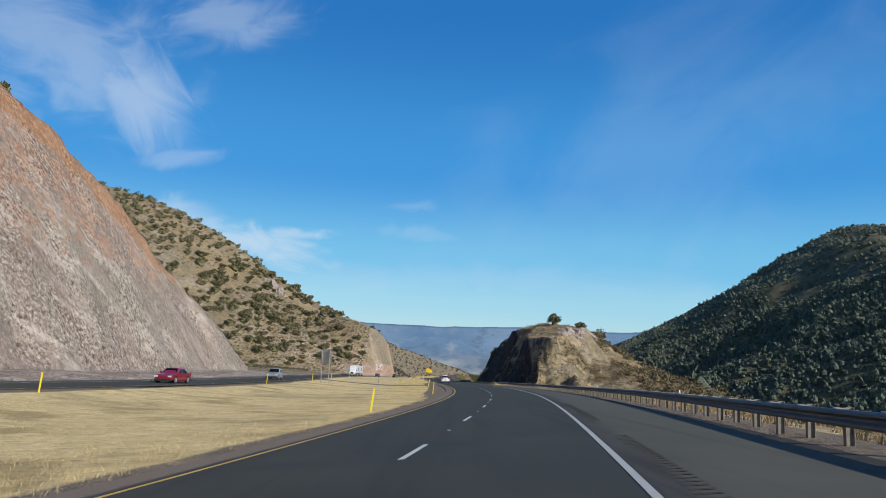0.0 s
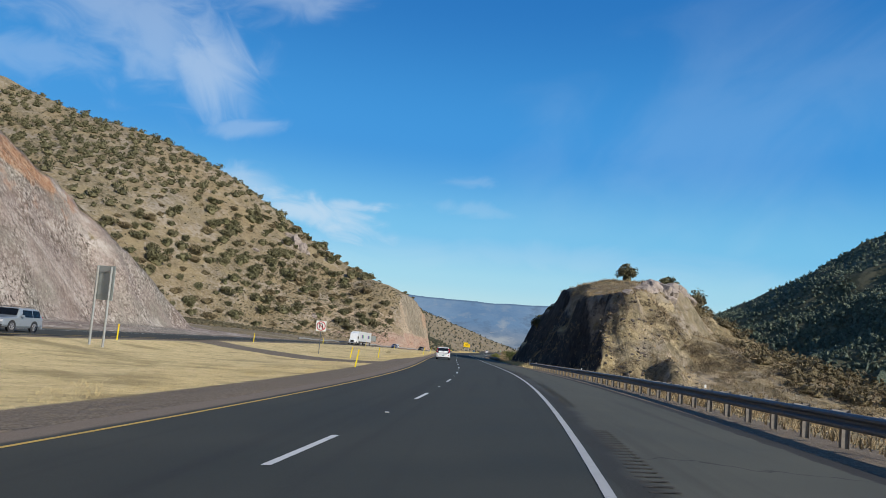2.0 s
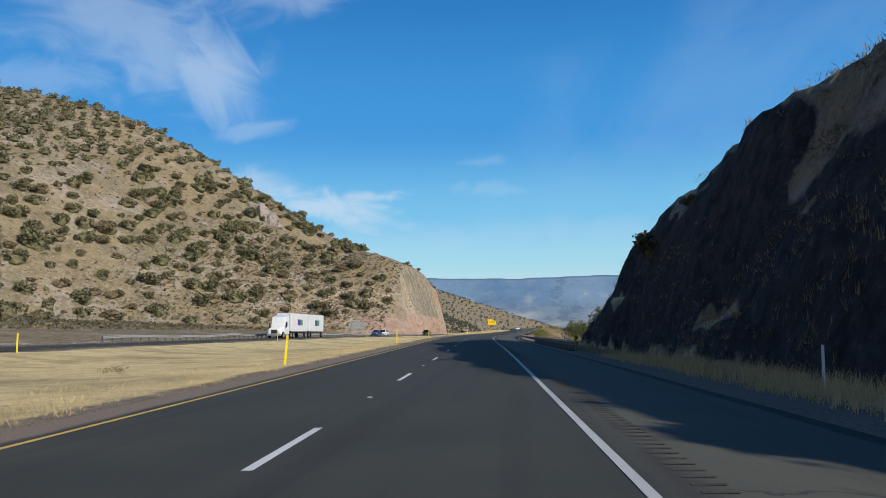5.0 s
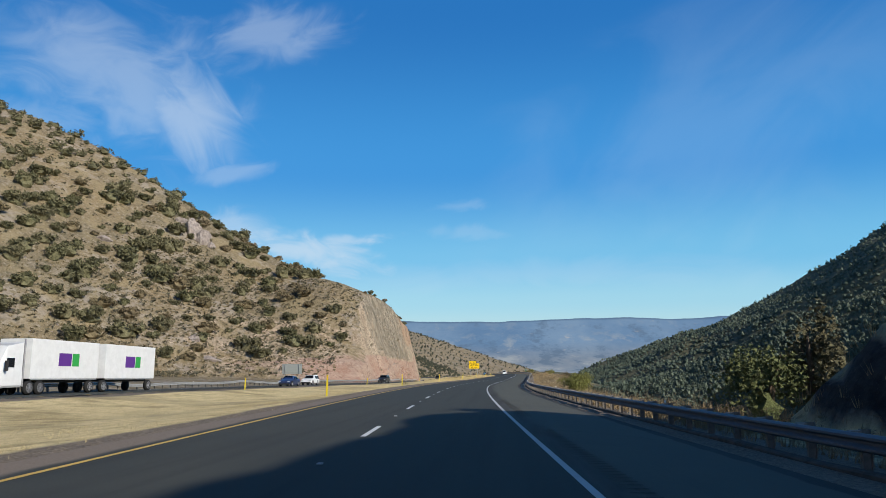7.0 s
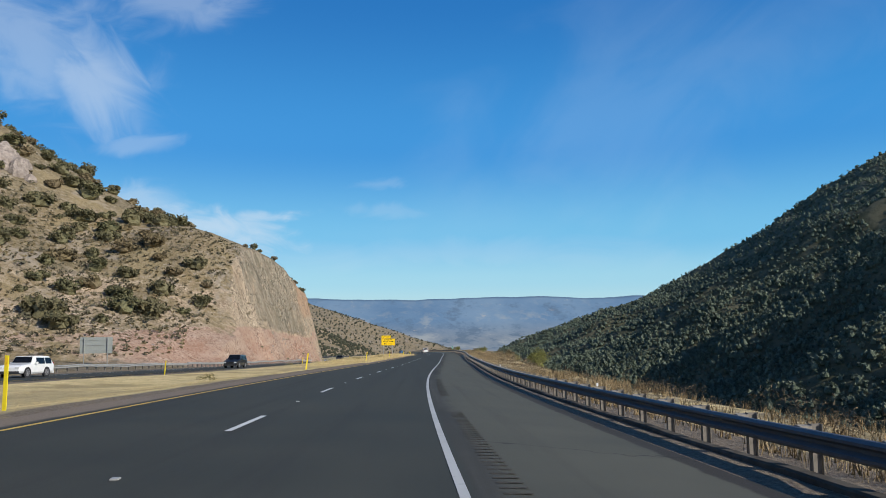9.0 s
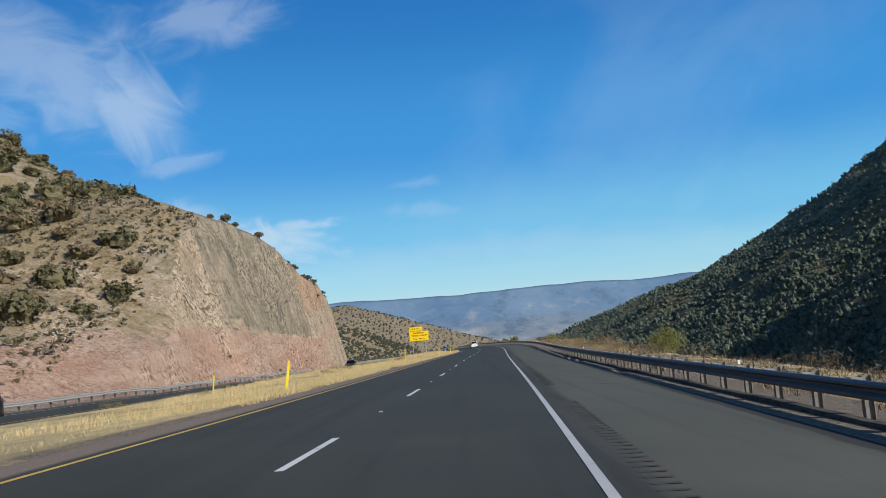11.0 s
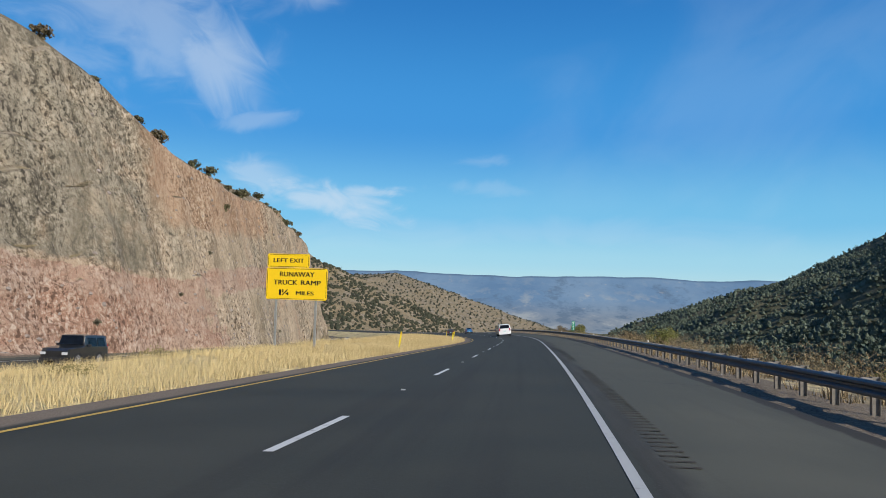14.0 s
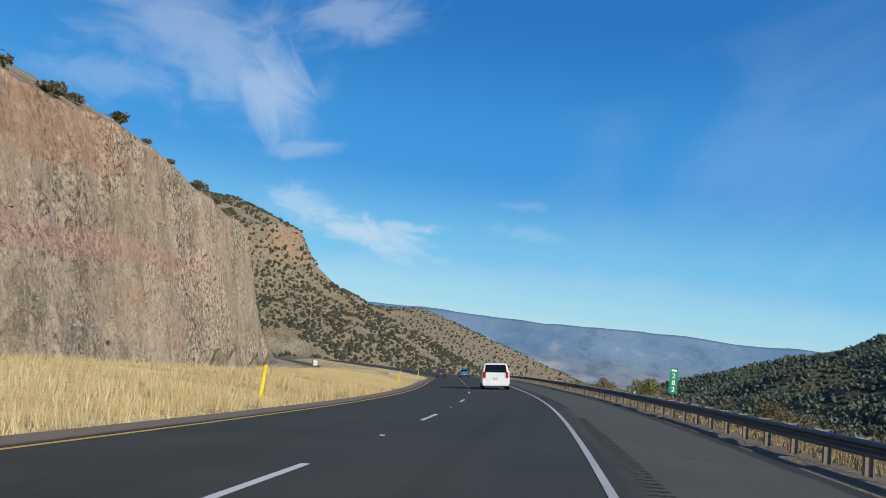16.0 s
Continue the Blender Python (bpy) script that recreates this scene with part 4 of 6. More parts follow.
far_t = np.concatenate([far_t[:8200], spread_points(9000, 470, 1000, 980, 1600, 7.5, mount_ok)[:2600], spread_points(2600, 60, 460, -140, 180, 8.5, lambda x, y: value_noise(x, y, 40, 4) > -0.3)[:900], spread_points(9000, 460, 1000, 300, 980, 7.0, mount_ok)[:3800]])
scatter("upper_woods", far_t, small_variants(8, 7, (3.5, 3.5, 3.7), 1.35, 6, True, 0.9, 0.66), (0.45 + 0.6 * rng.uniform(0, 1, len(far_t)) ** 1.3) * (1 + 0.35 * ramp(far_t[:, 0], 440, 600)), M_WOODS, "dark evergreen woods along the mountain ridge", "woods", 0.3)

def far_ok(x, y):
    return (x < 40 + 0.03 * (y - 1000)) & ((y > 1050) | (x - road_x(np.clip(y, -150, 1100)) < -66)) & (value_noise(x, y, 30, 14) > -0.2)
far_a = spread_points(40000, -480, 40, 760, 1480, 4.4, far_ok)[:9500]
far_b = spread_points(16000, -900, 330, 1700, 2750, 15, lambda x, y: value_noise(x, y, 60, 15) > -0.25)[:3000]
scatter("far_hill_shrubs", far_a, small_variants(5, 7, (2.3, 2.3, 2.0), 0.9, 5, True, 0.8, 0.85), 0.45 + 1.15 * rng.uniform(0, 1, len(far_a)) ** 1.6, M_FAR, "dark shrubs dotting the far brown hill", "shrubs", 0.3)
scatter("distant_hill_shrubs", far_b, small_variants(5, 5, (3.6, 3.6, 3.0), 1.8, 4), rng.uniform(0.6, 1.3, len(far_b)), M_FAR, "dark shrubs dotting the distant brown hills", "shrubs", 0.3)

# ---- dry grass ----
def grass_field(name, xs, ys, hs, lean, material, label, width=0.03, blades=5, spread=0.07):
    n = len(xs)
    zs = ground_z(xs, ys)
    k = n * blades
    base = np.repeat(np.stack([xs, ys, zs - 0.03], 1), blades, 0)
    base[:, :2] += rng.normal(0, spread, (k, 2))
    h = np.repeat(hs, blades) * rng.uniform(0.55, 1.2, k)
    a = rng.uniform(0, 6.28, k)
    side = np.stack([np.cos(a), np.sin(a), np.zeros(k)], 1) * (width * rng.uniform(0.7, 1.5, k))[:, None]
    tip = base + np.stack([rng.normal(0, lean, k) * h, rng.normal(0, lean, k) * h, h], 1)
    v = np.stack([base - side, base + side, tip], 1).reshape(-1, 3)
    return tagged(new(name, fast_mesh(name, v, np.arange(k * 3).reshape(-1, 3), material, False)), label, "grass", kind="stuff")

n = 17000
ys = rng.uniform(-4, 640, n)
t = rng.uniform(0, 1, n) ** 1.5
us = -8.8 + (far_in(ys) + 9.4) * t
margin = 0.3 + 2.0 * ramp(ys, 55, 85) * ramp(ys, 165, 140)      # bare dirt beside the shoulder
ok = (us < -9 - margin) & (np.abs(ys - (128 + 0.55 * (-9 - us))) > 4.6) & (value_noise(us, ys, 3.5, 6) + 0.6 * value_noise(us, ys, 14, 7) > -0.40) & (us < -8.9 - 0.7 * value_noise(us, ys, 2.0, 3))
us, ys = us[ok], ys[ok]
hs = 0.20 + 0.22 * np.clip(value_noise(us, ys, 9, 8) + 0.4, 0, 1) + 0.10 * ramp(ys, 380, 440)
grass_field("median_grass", us + road_x(ys), ys, hs * (0.4 + 0.5 * ramp(ys, 380, 460)), 0.6, M_STRAW, "knee-high dry golden grass over the median", 0.0035, 12, 0.24)
n = 5200
ys = rng.uniform(-3, 240, n) ** 1.0
us = -9.0 - 2.2 * ramp(ys, 55, 85) * ramp(ys, 165, 140) - 4.5 * rng.uniform(0, 1, n) ** 1.8
ok = (value_noise(us, ys, 1.6, 33) > -0.12) & (np.abs(ys - (128 + 0.55 * (-9 - us))) > 4.6)
us, ys = us[ok], ys[ok]
grass_field("verge_tufts", us + road_x(ys), ys, rng.uniform(0.09, 0.22, len(us)), 0.6, M_STRAW, "pale dry grass tufts along the edge of the median", 0.0035, 14, 0.15)
n = 12500
ys = rng.uniform(378, 585, n)
us = -8.75 - 9.2 * rng.uniform(0, 1, n) ** 1.6
ok = value_noise(us, ys, 2.2, 43) + 0.5 * value_noise(us, ys, 8, 44) > -0.42
us, ys = us[ok], ys[ok]
grass_field("tall_median_grass", us + road_x(ys), ys, (0.30 + 0.22 * np.clip(value_noise(us, ys, 5, 45) + 0.5, 0, 1)) * (0.62 + 0.38 * ramp(ys, 450, 490)), 0.26, M_STRAW, "tall dense golden dry grass along the median edge", 0.007, 10, 0.13)
wy = np.concatenate([rng.uniform(388, 470, 26), rng.uniform(180, 640, 8)])
wu = rng.uniform(-22, -13, len(wy))
scatter("median_weeds", np.stack([road_x(wy) + wu, wy], 1), small_variants(5, 420, (0.9, 0.9, 0.5), 0.06, 9, False, 0.6, 0.6, 0.35), rng.uniform(0.45, 0.95, len(wy)), M_OLIVE, "olive green weeds among the dry median grass", "weeds")
n = 20000
ys = rng.uniform(-4, 640, n)
us = 6.0 + 8.5 * rng.uniform(0, 1, n) ** 1.4
ok = (value_noise(us, ys, 3.0, 16) + 0.6 * value_noise(us, ys, 18, 17) > -0.12) | (ys > 120) & (ys < 165)
us, ys = us[ok], ys[ok]
hs = 0.28 + 0.75 * np.clip(value_noise(us, ys, 12, 18) + 0.1, 0, 1) * ramp(us, 6.0, 7.2)
grass_field("roadside_weeds", us + road_x(ys), ys, hs * (1 + 0.5 * ramp(ys, 230, 262) * ramp(ys, 350, 320)), 0.22, M_WEED, "tall dry straw-coloured weeds behind the guardrail", 0.016)
n = 2200
ys = rng.uniform(154, 205, n)
us = rng.uniform(5.2, 10.5, n)
grass_field("verge_grass", us + road_x(ys), ys, rng.uniform(0.3, 0.75, n), 0.25, M_STRAW, "golden dry grass at the foot of the shaded cut", 0.009, 6, 0.2)
n = 1500
ys = rng.uniform(252, 305, n)
us = rng.uniform(5.7, 8.2, n)
grass_field("tall_stalks", us + road_x(ys), ys, rng.uniform(0.35, 0.9, n), 0.16, M_WEED, "tall pale dry grass stalks standing behind the guardrail", 0.006, 4, 0.12)
n = 11500
ys = rng.uniform(136, 215, n)
us = rng.uniform(10, 62, n)
ok = (slope_at(us + road_x(ys), ys) < 2.3) & (value_noise(us, ys, 4, 26) > -0.28)
us, ys = us[ok], ys[ok]
grass_field("knoll_grass", us + road_x(ys), ys, 0.22 + 0.3 * rng.uniform(0, 1, len(us)), 0.5, M_WEED, "dry yellow grass on the slope of the knoll", 0.022, 7, 0.22)
brush_y = rng.uniform(-4, 640, 900)
brush_u = rng.uniform(7.2, 22, 900)
bp = np.stack([brush_u + road_x(brush_y), brush_y], 1)
bp = bp[~((brush_y > 140) & (brush_y < 258) & (brush_u > 9.5) & (brush_u < 18))]
scatter("roadside_brush", bp, small_variants(5, 110, (0.9, 0.9, 0.75), 0.10, 9, False, 0.8, 0.6, 0.13), rng.uniform(0.5, 1.25, len(bp)), M_BRUSH, "rust brown dry brush on the bank behind the guardrail", "brush")
gy_, gu_ = rng.uniform(430, 650, 520), 9 + 24 * rng.uniform(0, 1, 520) ** 1.2
scatter("golden_brush", np.stack([gu_ + road_x(gy_), gy_], 1), small_variants(5, 120, (1.3, 1.3, 1.2), 0.12, 9, False, 0.9, 0.6, 0.12), rng.uniform(0.5, 1.15, 520), M_WEED, "tall golden brown dry brush on the valley bank", "brush")

def on_crest(p):
    """Metres below the knoll's top line."""
    return road_z(p[:, 1]) + table(p[:, 1], KNOLL) + 1.2 - ground_z(p[:, 0], p[:, 1])

kb_y, kb_u = rng.uniform(146, 215, 800), rng.uniform(14, 75, 800)
kb_y, kb_u = np.concatenate([kb_y, rng.normal(162, 4.0, 150)]), np.concatenate([kb_u, rng.normal(27, 5.0, 150)])
kp = np.stack([kb_u + road_x(kb_y), kb_y], 1)
kp = kp[(slope_at(kp[:, 0], kp[:, 1]) < 2.6) & (on_crest(kp) > 2.0)]
scatter("knoll_brush", kp, small_variants(5, 80, (1.1, 1.1, 0.8), 0.15, 8, False, 0.8, 0.6, 0.22), rng.uniform(0.5, 1.2, len(kp)), M_BRUSH, "grey brown leafless brush on the rocky knoll", "brush")

# ---- single trees and shrubs by the road ----
def tree(name, seed, x, y, radii, n, size, leaf, label, lift=0.0, category="tree"):
    r = np.random.default_rng(seed)
    root = new(name)
    crown = part("crown", fast_mesh("crown", *join_parts([core_blob(r, [q * 0.50 for q in radii]), leaf_cloud(r, n, radii, size, 1.0, 22)]), leaf, False), None, root)
    crown.matrix_basis = pose(0, 0, lift)
    part("trunk", trunk_mesh("trunk", r, lift + radii[2] * 1.2, radii[0] * 0.7, 6), None, root)
    root.matrix_basis = pose(x, y, on_ground(x, y, -0.1), 0, 0, r.uniform(0, 360))
    return tagged(root, label, category)

tree("juniper_tree", 21, 30.8, 197.0, (2.3, 2.1, 2.2), 700, 0.26, M_JUNIPER, "dark green juniper tree on top of the knoll", 0.6)
tree("juniper_shrub", 22, 36.5, 190.0, (1.6, 1.6, 1.3), 420, 0.24, M_JUNIPER, "small green juniper beside the knoll rocks", 0.1, "shrub")
tree("juniper_shrub", 23, 43.0, 197.0, (2.8, 2.4, 2.2), 600, 0.28, M_JUNIPER, "dark juniper shrub behind the knoll crest", 0.2, "shrub")
tree("cottonwood_tree", 24, 8.4, 297.8, (1.75, 1.7, 1.25), 6500, 0.055, M_GOLD, "bushy yellow-green cottonwood just behind the guardrail", 0.3)
tree("cottonwood_tree", 25, 27.0, 452.0, (3.2, 3.0, 2.8), 5500, 0.085, M_GOLD, "yellow-green young cottonwood behind the guardrail", 1.2)
tree("cottonwood_tree", 26, 34.0, 580.0, (4.0, 3.6, 3.2), 5500, 0.10, M_GOLD, "yellowing cottonwood at the edge of the valley", 1.4)
tree("juniper_tree", 27, 15.0, 260.5, (1.35, 1.3, 3.7), 1500, 0.15, M_JUNIPER, "tall dark juniper in the shade at the end of the knoll", 0.3)
tree("scrub_oak", 31, 12.5, 259.8, (2.0, 1.9, 2.3), 2600, 0.10, M_OLIVE_GREEN, "sunlit olive green bush behind the guardrail past the knoll", 0.3, "bush")
tree("juniper_tree", 28, 17.5, 233.0, (1.8, 1.8, 1.6), 600, 0.26, M_JUNIPER, "dark juniper on the edge of the cut", 0.2)
tree("desert_willow", 29, 34.0, 92.0, (4.6, 3.8, 2.6), 3500, 0.15, M_GOLD, "olive green willow bush below the roadside bank", 0.9)
tree("desert_willow", 30, 42.0, 118.0, (4.0, 4.4, 2.6), 3500, 0.15, M_OAK, "olive brown willow bush below the roadside bank", 0.9)
for i, (u, y) in enumerate(((20, 528), (16, 545), (26, 556), (19, 572), (14, 590), (24, 606), (17, 622), (30, 640), (22, 505), (18, 484))):
    tree("cottonwood_bush", 80 + i, float(road_x(y)) + u, y, (2.2 + 0.3 * (i % 4), 2.0, 1.7), 3000, 0.075, M_GOLD if i % 3 else M_OAK, "yellow-green brush on the bank behind the guardrail", 0.5, "bush")
for i, (u, y) in enumerate(((15.2, 228), (14.2, 243))):
    tree("juniper_shrub", 40 + i, float(road_x(y)) + u + 2.0, y, (1.0, 1.0, 0.9), 220, 0.2, M_JUNIPER, "small dark shrub along the top edge of the rock cut", 0.0, "shrub")
def brow_x(y):
    """Where the natural hill begins above the big cut."""
    xs = np.arange(-38.0, -75.0, -0.4)
    ok = (ground_z(xs, np.full(len(xs), y)) - road_z(y) > 10) & (slope_at(xs, np.full(len(xs), y)) < 1.5)
    return float(xs[np.argmax(ok)]) - 0.8

for i, y in enumerate((506, 513, 517, 526, 534, 541, 546, 556, 561, 566, 575, 583, 588, 598, 607, 615, 626, 634, 643)):
    r = (1.0, 1.7, 1.2, 1.5, 0.8)[i % 5]
    tree("juniper_shrub", 60 + i, brow_x(y), y, (r, r * 0.95, r * 0.75), 420, 0.05 + 0.09 * r, M_JUNIPER if i % 3 else M_OAK, "dark shrub on the brow above the red rock cut", 0.0, "shrub")

tree("juniper_shrub", 95, -41.6, 563.4, (0.9, 0.9, 0.9), 300, 0.14, M_JUNIPER, "dark bush rooted in the bare rock cut", 0.0, "shrub")
for i, (x, y, s) in enumerate(((-36.9, 522.5, 0.6), (-41.2, 481.6, 0.7), (-38.6, 505.0, 0.5), (-37.4, 541.0, 0.45), (-38.8, 552.0, 0.5), (-41.0, 590.0, 0.5))):
    tree("scrub_oak", 110 + i, x, y, (s, s, s * 0.8), 120, 0.10, M_LOW, "small grey green bush at the foot of the rock cut", 0.0, "shrub")
flank_y, flank_u = rng.uniform(150, 240, 560), rng.uniform(36, 95, 560)
fp = np.stack([flank_u + road_x(flank_y), flank_y], 1)
scatter("flank_brush", fp, small_variants(6, 95, (1.8, 1.8, 1.2), 0.25, 9, True, 0.8, 0.45, 0.5), rng.uniform(0.6, 1.5, len(fp)), M_OAK, "olive brown brush below the knoll", "brush", 0.2)

# ---- rocks ----
def rock_material():
    n = Nodes("weathered_rock")
    f, g = n.noise(0.8, 6), n.noise(4.0, 5)
    c = n.mix(n.span(f, 0.35, 0.65), (0.20, 0.170, 0.150), (0.37, 0.315, 0.280))
    c = n.mix(n.span(g, 0.60, 0.74), c, (0.44, 0.395, 0.34))
    c = n.mix(n.span(g, 0.40, 0.28), c, (0.09, 0.075, 0.065))
    n.bump(g, 0.7, 0.15)
    return n.done(c, 0.95, 0, 0.15)
M_ROCK = rock_material()
M_DARKROCK = plain("dark_broken_rock", (0.105, 0.090, 0.078), 0.95, 0, 0.15, 0.55, 2.5)

def rock(x, y, size, seed, label, sink=0.45, name="rock_outcrop"):
    bm = bmesh.new()
    bmesh.ops.create_icosphere(bm, subdivisions=4, radius=1)
    s = Vector((seed * 7.3, seed * 1.9, seed * 4.1))
    r = np.random.default_rng(500 + seed)
    planes = [(Vector(w).normalized(), d) for w, d in zip(r.normal(size=(16, 3)), r.uniform(0.62, 1.0, 16))]
    for q in bm.verts:
        p = q.co.copy()
        k = min(1.1, min(d / max(p.dot(w), 0.05) for w, d in planes)) + 0.10 * noise.noise(p * 3 + s) + 0.05 * noise.noise(p * 8 + s)
        q.co = Vector((p.x * size[0], p.y * size[1], p.z * size[2])) * k
    me = bpy.data.meshes.new(name)
    bm.to_mesh(me)
    bm.free()
    me.materials.append(M_ROCK)
    ob = new(name, me)
    ob.matrix_basis = pose(x, y, on_ground(x, y) - sink * size[2], 0, 0, seed * 40)
    return tagged(ob, label, "rock")

for i, (x, y, s) in enumerate(((28.4, 171.0, (2.0, 1.6, 1.8)), (30.4, 174.4, (2.7, 2.0, 2.6)), (32.6, 177.6, (2.8, 2.2, 2.5)), (35.0, 180.8, (2.6, 2.1, 2.1)), (38.0, 185.0, (2.3, 1.9, 1.7)), (30.0, 172.5, (1.3, 1.1, 0.9)), (36.6, 182.2, (1.4, 1.2, 1.2)), (34.0, 177.2, (1.4, 1.2, 0.9)),
                               (52.0, 199, (1.8, 1.5, 1.0)), (33.0, 174.5, (1.5, 1.2, 1.1)), (24.5, 161, (1.0, 0.9, 0.6)))):
    rock(x, y, s, i + 1, "pinkish grey weathered rock outcrop on the knoll")
for i, (x, y, s) in enumerate(((-121.5, 504.5, (6.0, 4.4, 8.6)), (-116.5, 502.0, (4.6, 3.6, 6.4)), (-127.0, 505.0, (5.4, 4.0, 6.4)), (-119.6, 499.5, (2.6, 2.2, 3.0)), (-113.5, 500.5, (2.4, 2.0, 2.4)), (-124.0, 500.5, (2.4, 2.0, 2.2)), (-86, 425, (3.6, 2.6, 1.6)), (-78, 418, (3.0, 2.2, 1.4)), (-130, 452, (3.2, 2.4, 1.6)))):
    rock(x, y, s, i + 20, "grey brown rock outcrop among the hillside shrubs")
def rubble_variants(count):
    out = []
    for i in range(count):
        r = np.random.default_rng(300 + i)
        bm = bmesh.new()
        bmesh.ops.create_icosphere(bm, subdivisions=1, radius=1)
        v = np.array([q.co[:] for q in bm.verts]) * r.uniform(0.6, 1.25, (len(bm.verts), 1)) * np.array([1, 0.8, 0.6])
        f = np.array([[w.index for w in q.verts] for q in bm.faces])
        bm.free()
        out.append((v, f))
    return out
ry = np.concatenate([rng.uniform(60, 250, 500), rng.uniform(470, 665, 700)])
rx = road_x(ry) + far_in(ry) - FAR_W - 2 - np.abs(rng.normal(0, 5, len(ry)))
scatter("fallen_rubble", np.stack([rx, ry], 1), rubble_variants(6), rng.uniform(0.08, 0.42, len(ry)), M_ROCK, "fallen stones along the foot of the cuts", "rubble", 0.2)
ry, ru = rng.uniform(140, 168, 500), rng.uniform(9.5, 26, 500)
hp = spread_points(9000, -130, -50, 236, 500, 2.6, hill_ok)[:1500]
scatter("hill_stones", hp, rubble_variants(6), 0.12 + 0.55 * rng.uniform(0, 1, len(hp)) ** 3, M_ROCK, "grey brown stones strewn over the hillside", "stones", 0.3)
ry, ru = np.concatenate([ry, rng.uniform(147, 172, 420)]), np.concatenate([ru, 14.2 + 6.5 * rng.uniform(0, 1, 420) ** 1.5])
scatter("knoll_rubble", np.stack([road_x(ry) + ru, ry], 1), rubble_variants(6), 0.06 + 0.34 * rng.uniform(0, 1, len(ry)) ** 2.2, M_DARKROCK, "broken stones on the front of the knoll", "rubble", 0.2)

# ---- guardrails ----
BEAM = [(0.0, -0.156), (0.035, -0.150), (0.083, -0.110), (0.083, -0.070), (0.0, -0.022), (0.0, 0.022), (0.083, 0.070), (0.083, 0.110), (0.035, 0.150), (0.0, 0.156)]

def beam_mesh(place, ys, toward, metal=None):
    """W-shaped rail sheet swept along ys; place(y) gives x and ground height."""
    pts = []
    ring = BEAM + [(a - 0.006, b) for a, b in reversed(BEAM)]
    for y in ys:
        x, z = place(y)
        for a, b in ring:
            pts.append((x + toward * a, y, z + 0.545 + b))
    m, n = len(ys), len(ring)
    faces = [(i * n + j, i * n + (j + 1) % n, (i + 1) * n + (j + 1) % n, (i + 1) * n + j) for i in range(m - 1) for j in range(n)]
    return fast_mesh("rail", pts, faces, metal or M_STEEL, False)

post_bm = bmesh.new()
box(post_bm, (-0.075, -0.006, -0.35), (0.075, 0.006, 0.735))
for s in (-1, 1):
    box(post_bm, (s * 0.075 - 0.006, -0.05, -0.35), (s * 0.075 + 0.006, 0.05, 0.735))
POST_ME = bpy.data.meshes.new("post")
post_bm.to_mesh(POST_ME)
POST_ME.materials.append(plain("galvanised_post", (0.22, 0.20, 0.175), 0.75, 0.1, 0.3, 0.3))
blk = block((-0.09, -0.07, 0.40), (0.09, 0.07, 0.715))
BLOCK_ME = bpy.data.meshes.new("blockout")
blk.to_mesh(BLOCK_ME)
BLOCK_ME.materials.append(M_POST)
ref = block((-0.004, -0.03, 0.74), (0.004, 0.03, 0.845), 0.002)
REF_ME = bpy.data.meshes.new("reflector")
ref.to_mesh(REF_ME)
REF_ME.materials.append(M_SIGN_W)

def guardrail(place, y0, y1, gap, toward, label, every=8, metal=None):
    root = tagged(new("guardrail"), label, "guardrail")
    ys = np.arange(y0, y1 + 0.01, gap / 2)
    x0, z0 = place(y0)
    root.matrix_basis = pose(x0, y0, z0)
    inv = Matrix.Translation((-x0, -y0, -z0))
    o = part("rail", beam_mesh(place, ys, toward, metal), None, root)
    o.matrix_basis = inv
    for i, y in enumerate(np.arange(y0 + 0.3, y1, gap)):
        x, z = place(y)
        for nm, me, dx in (("post", POST_ME, -0.28), ("blockout", BLOCK_ME, -0.105)):
            q = new(nm, me)
            q.parent = root
            q.matrix_basis = inv @ pose(x + toward * dx, y, z)
        if i % (2 * every) == 3:
            q = new("reflector", REF_ME)
            q.parent = root
            q.matrix_basis = inv @ pose(x - toward * 0.12, y, z, 0, 0, 90)
    return root

def beside_road(y):
    u = float(np.interp(y, [-8, 14, 60, 130, 156, 216, 300, 417, 480, 500, 540, 660], [4.05, 4.2, 4.9, 5.5, 5.6, 5.1, 5.0, 4.75, 5.3, 5.35, 5.1, 5.0]))
    return float(road_x(y)) + u, on_ground(float(road_x(y)) + u, y, -0.02)

def beside_far(y):
    u = float(far_in(y)) - FAR_W - 0.5
    return float(road_x(y)) + u, on_ground(float(road_x(y)) + u, y)

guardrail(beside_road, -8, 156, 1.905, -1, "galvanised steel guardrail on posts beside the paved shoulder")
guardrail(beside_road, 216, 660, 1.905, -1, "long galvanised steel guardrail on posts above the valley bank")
# paler copy of the rail steel, toned for the side facing the sun
M_RAIL_PALE = plain("galvanised_rail_lit_tone", (0.36, 0.36, 0.345), 0.6, 0.3, 0.4, 0.15)
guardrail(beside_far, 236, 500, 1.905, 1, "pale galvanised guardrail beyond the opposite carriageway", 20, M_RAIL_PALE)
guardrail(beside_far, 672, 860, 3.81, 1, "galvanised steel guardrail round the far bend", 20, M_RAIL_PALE)
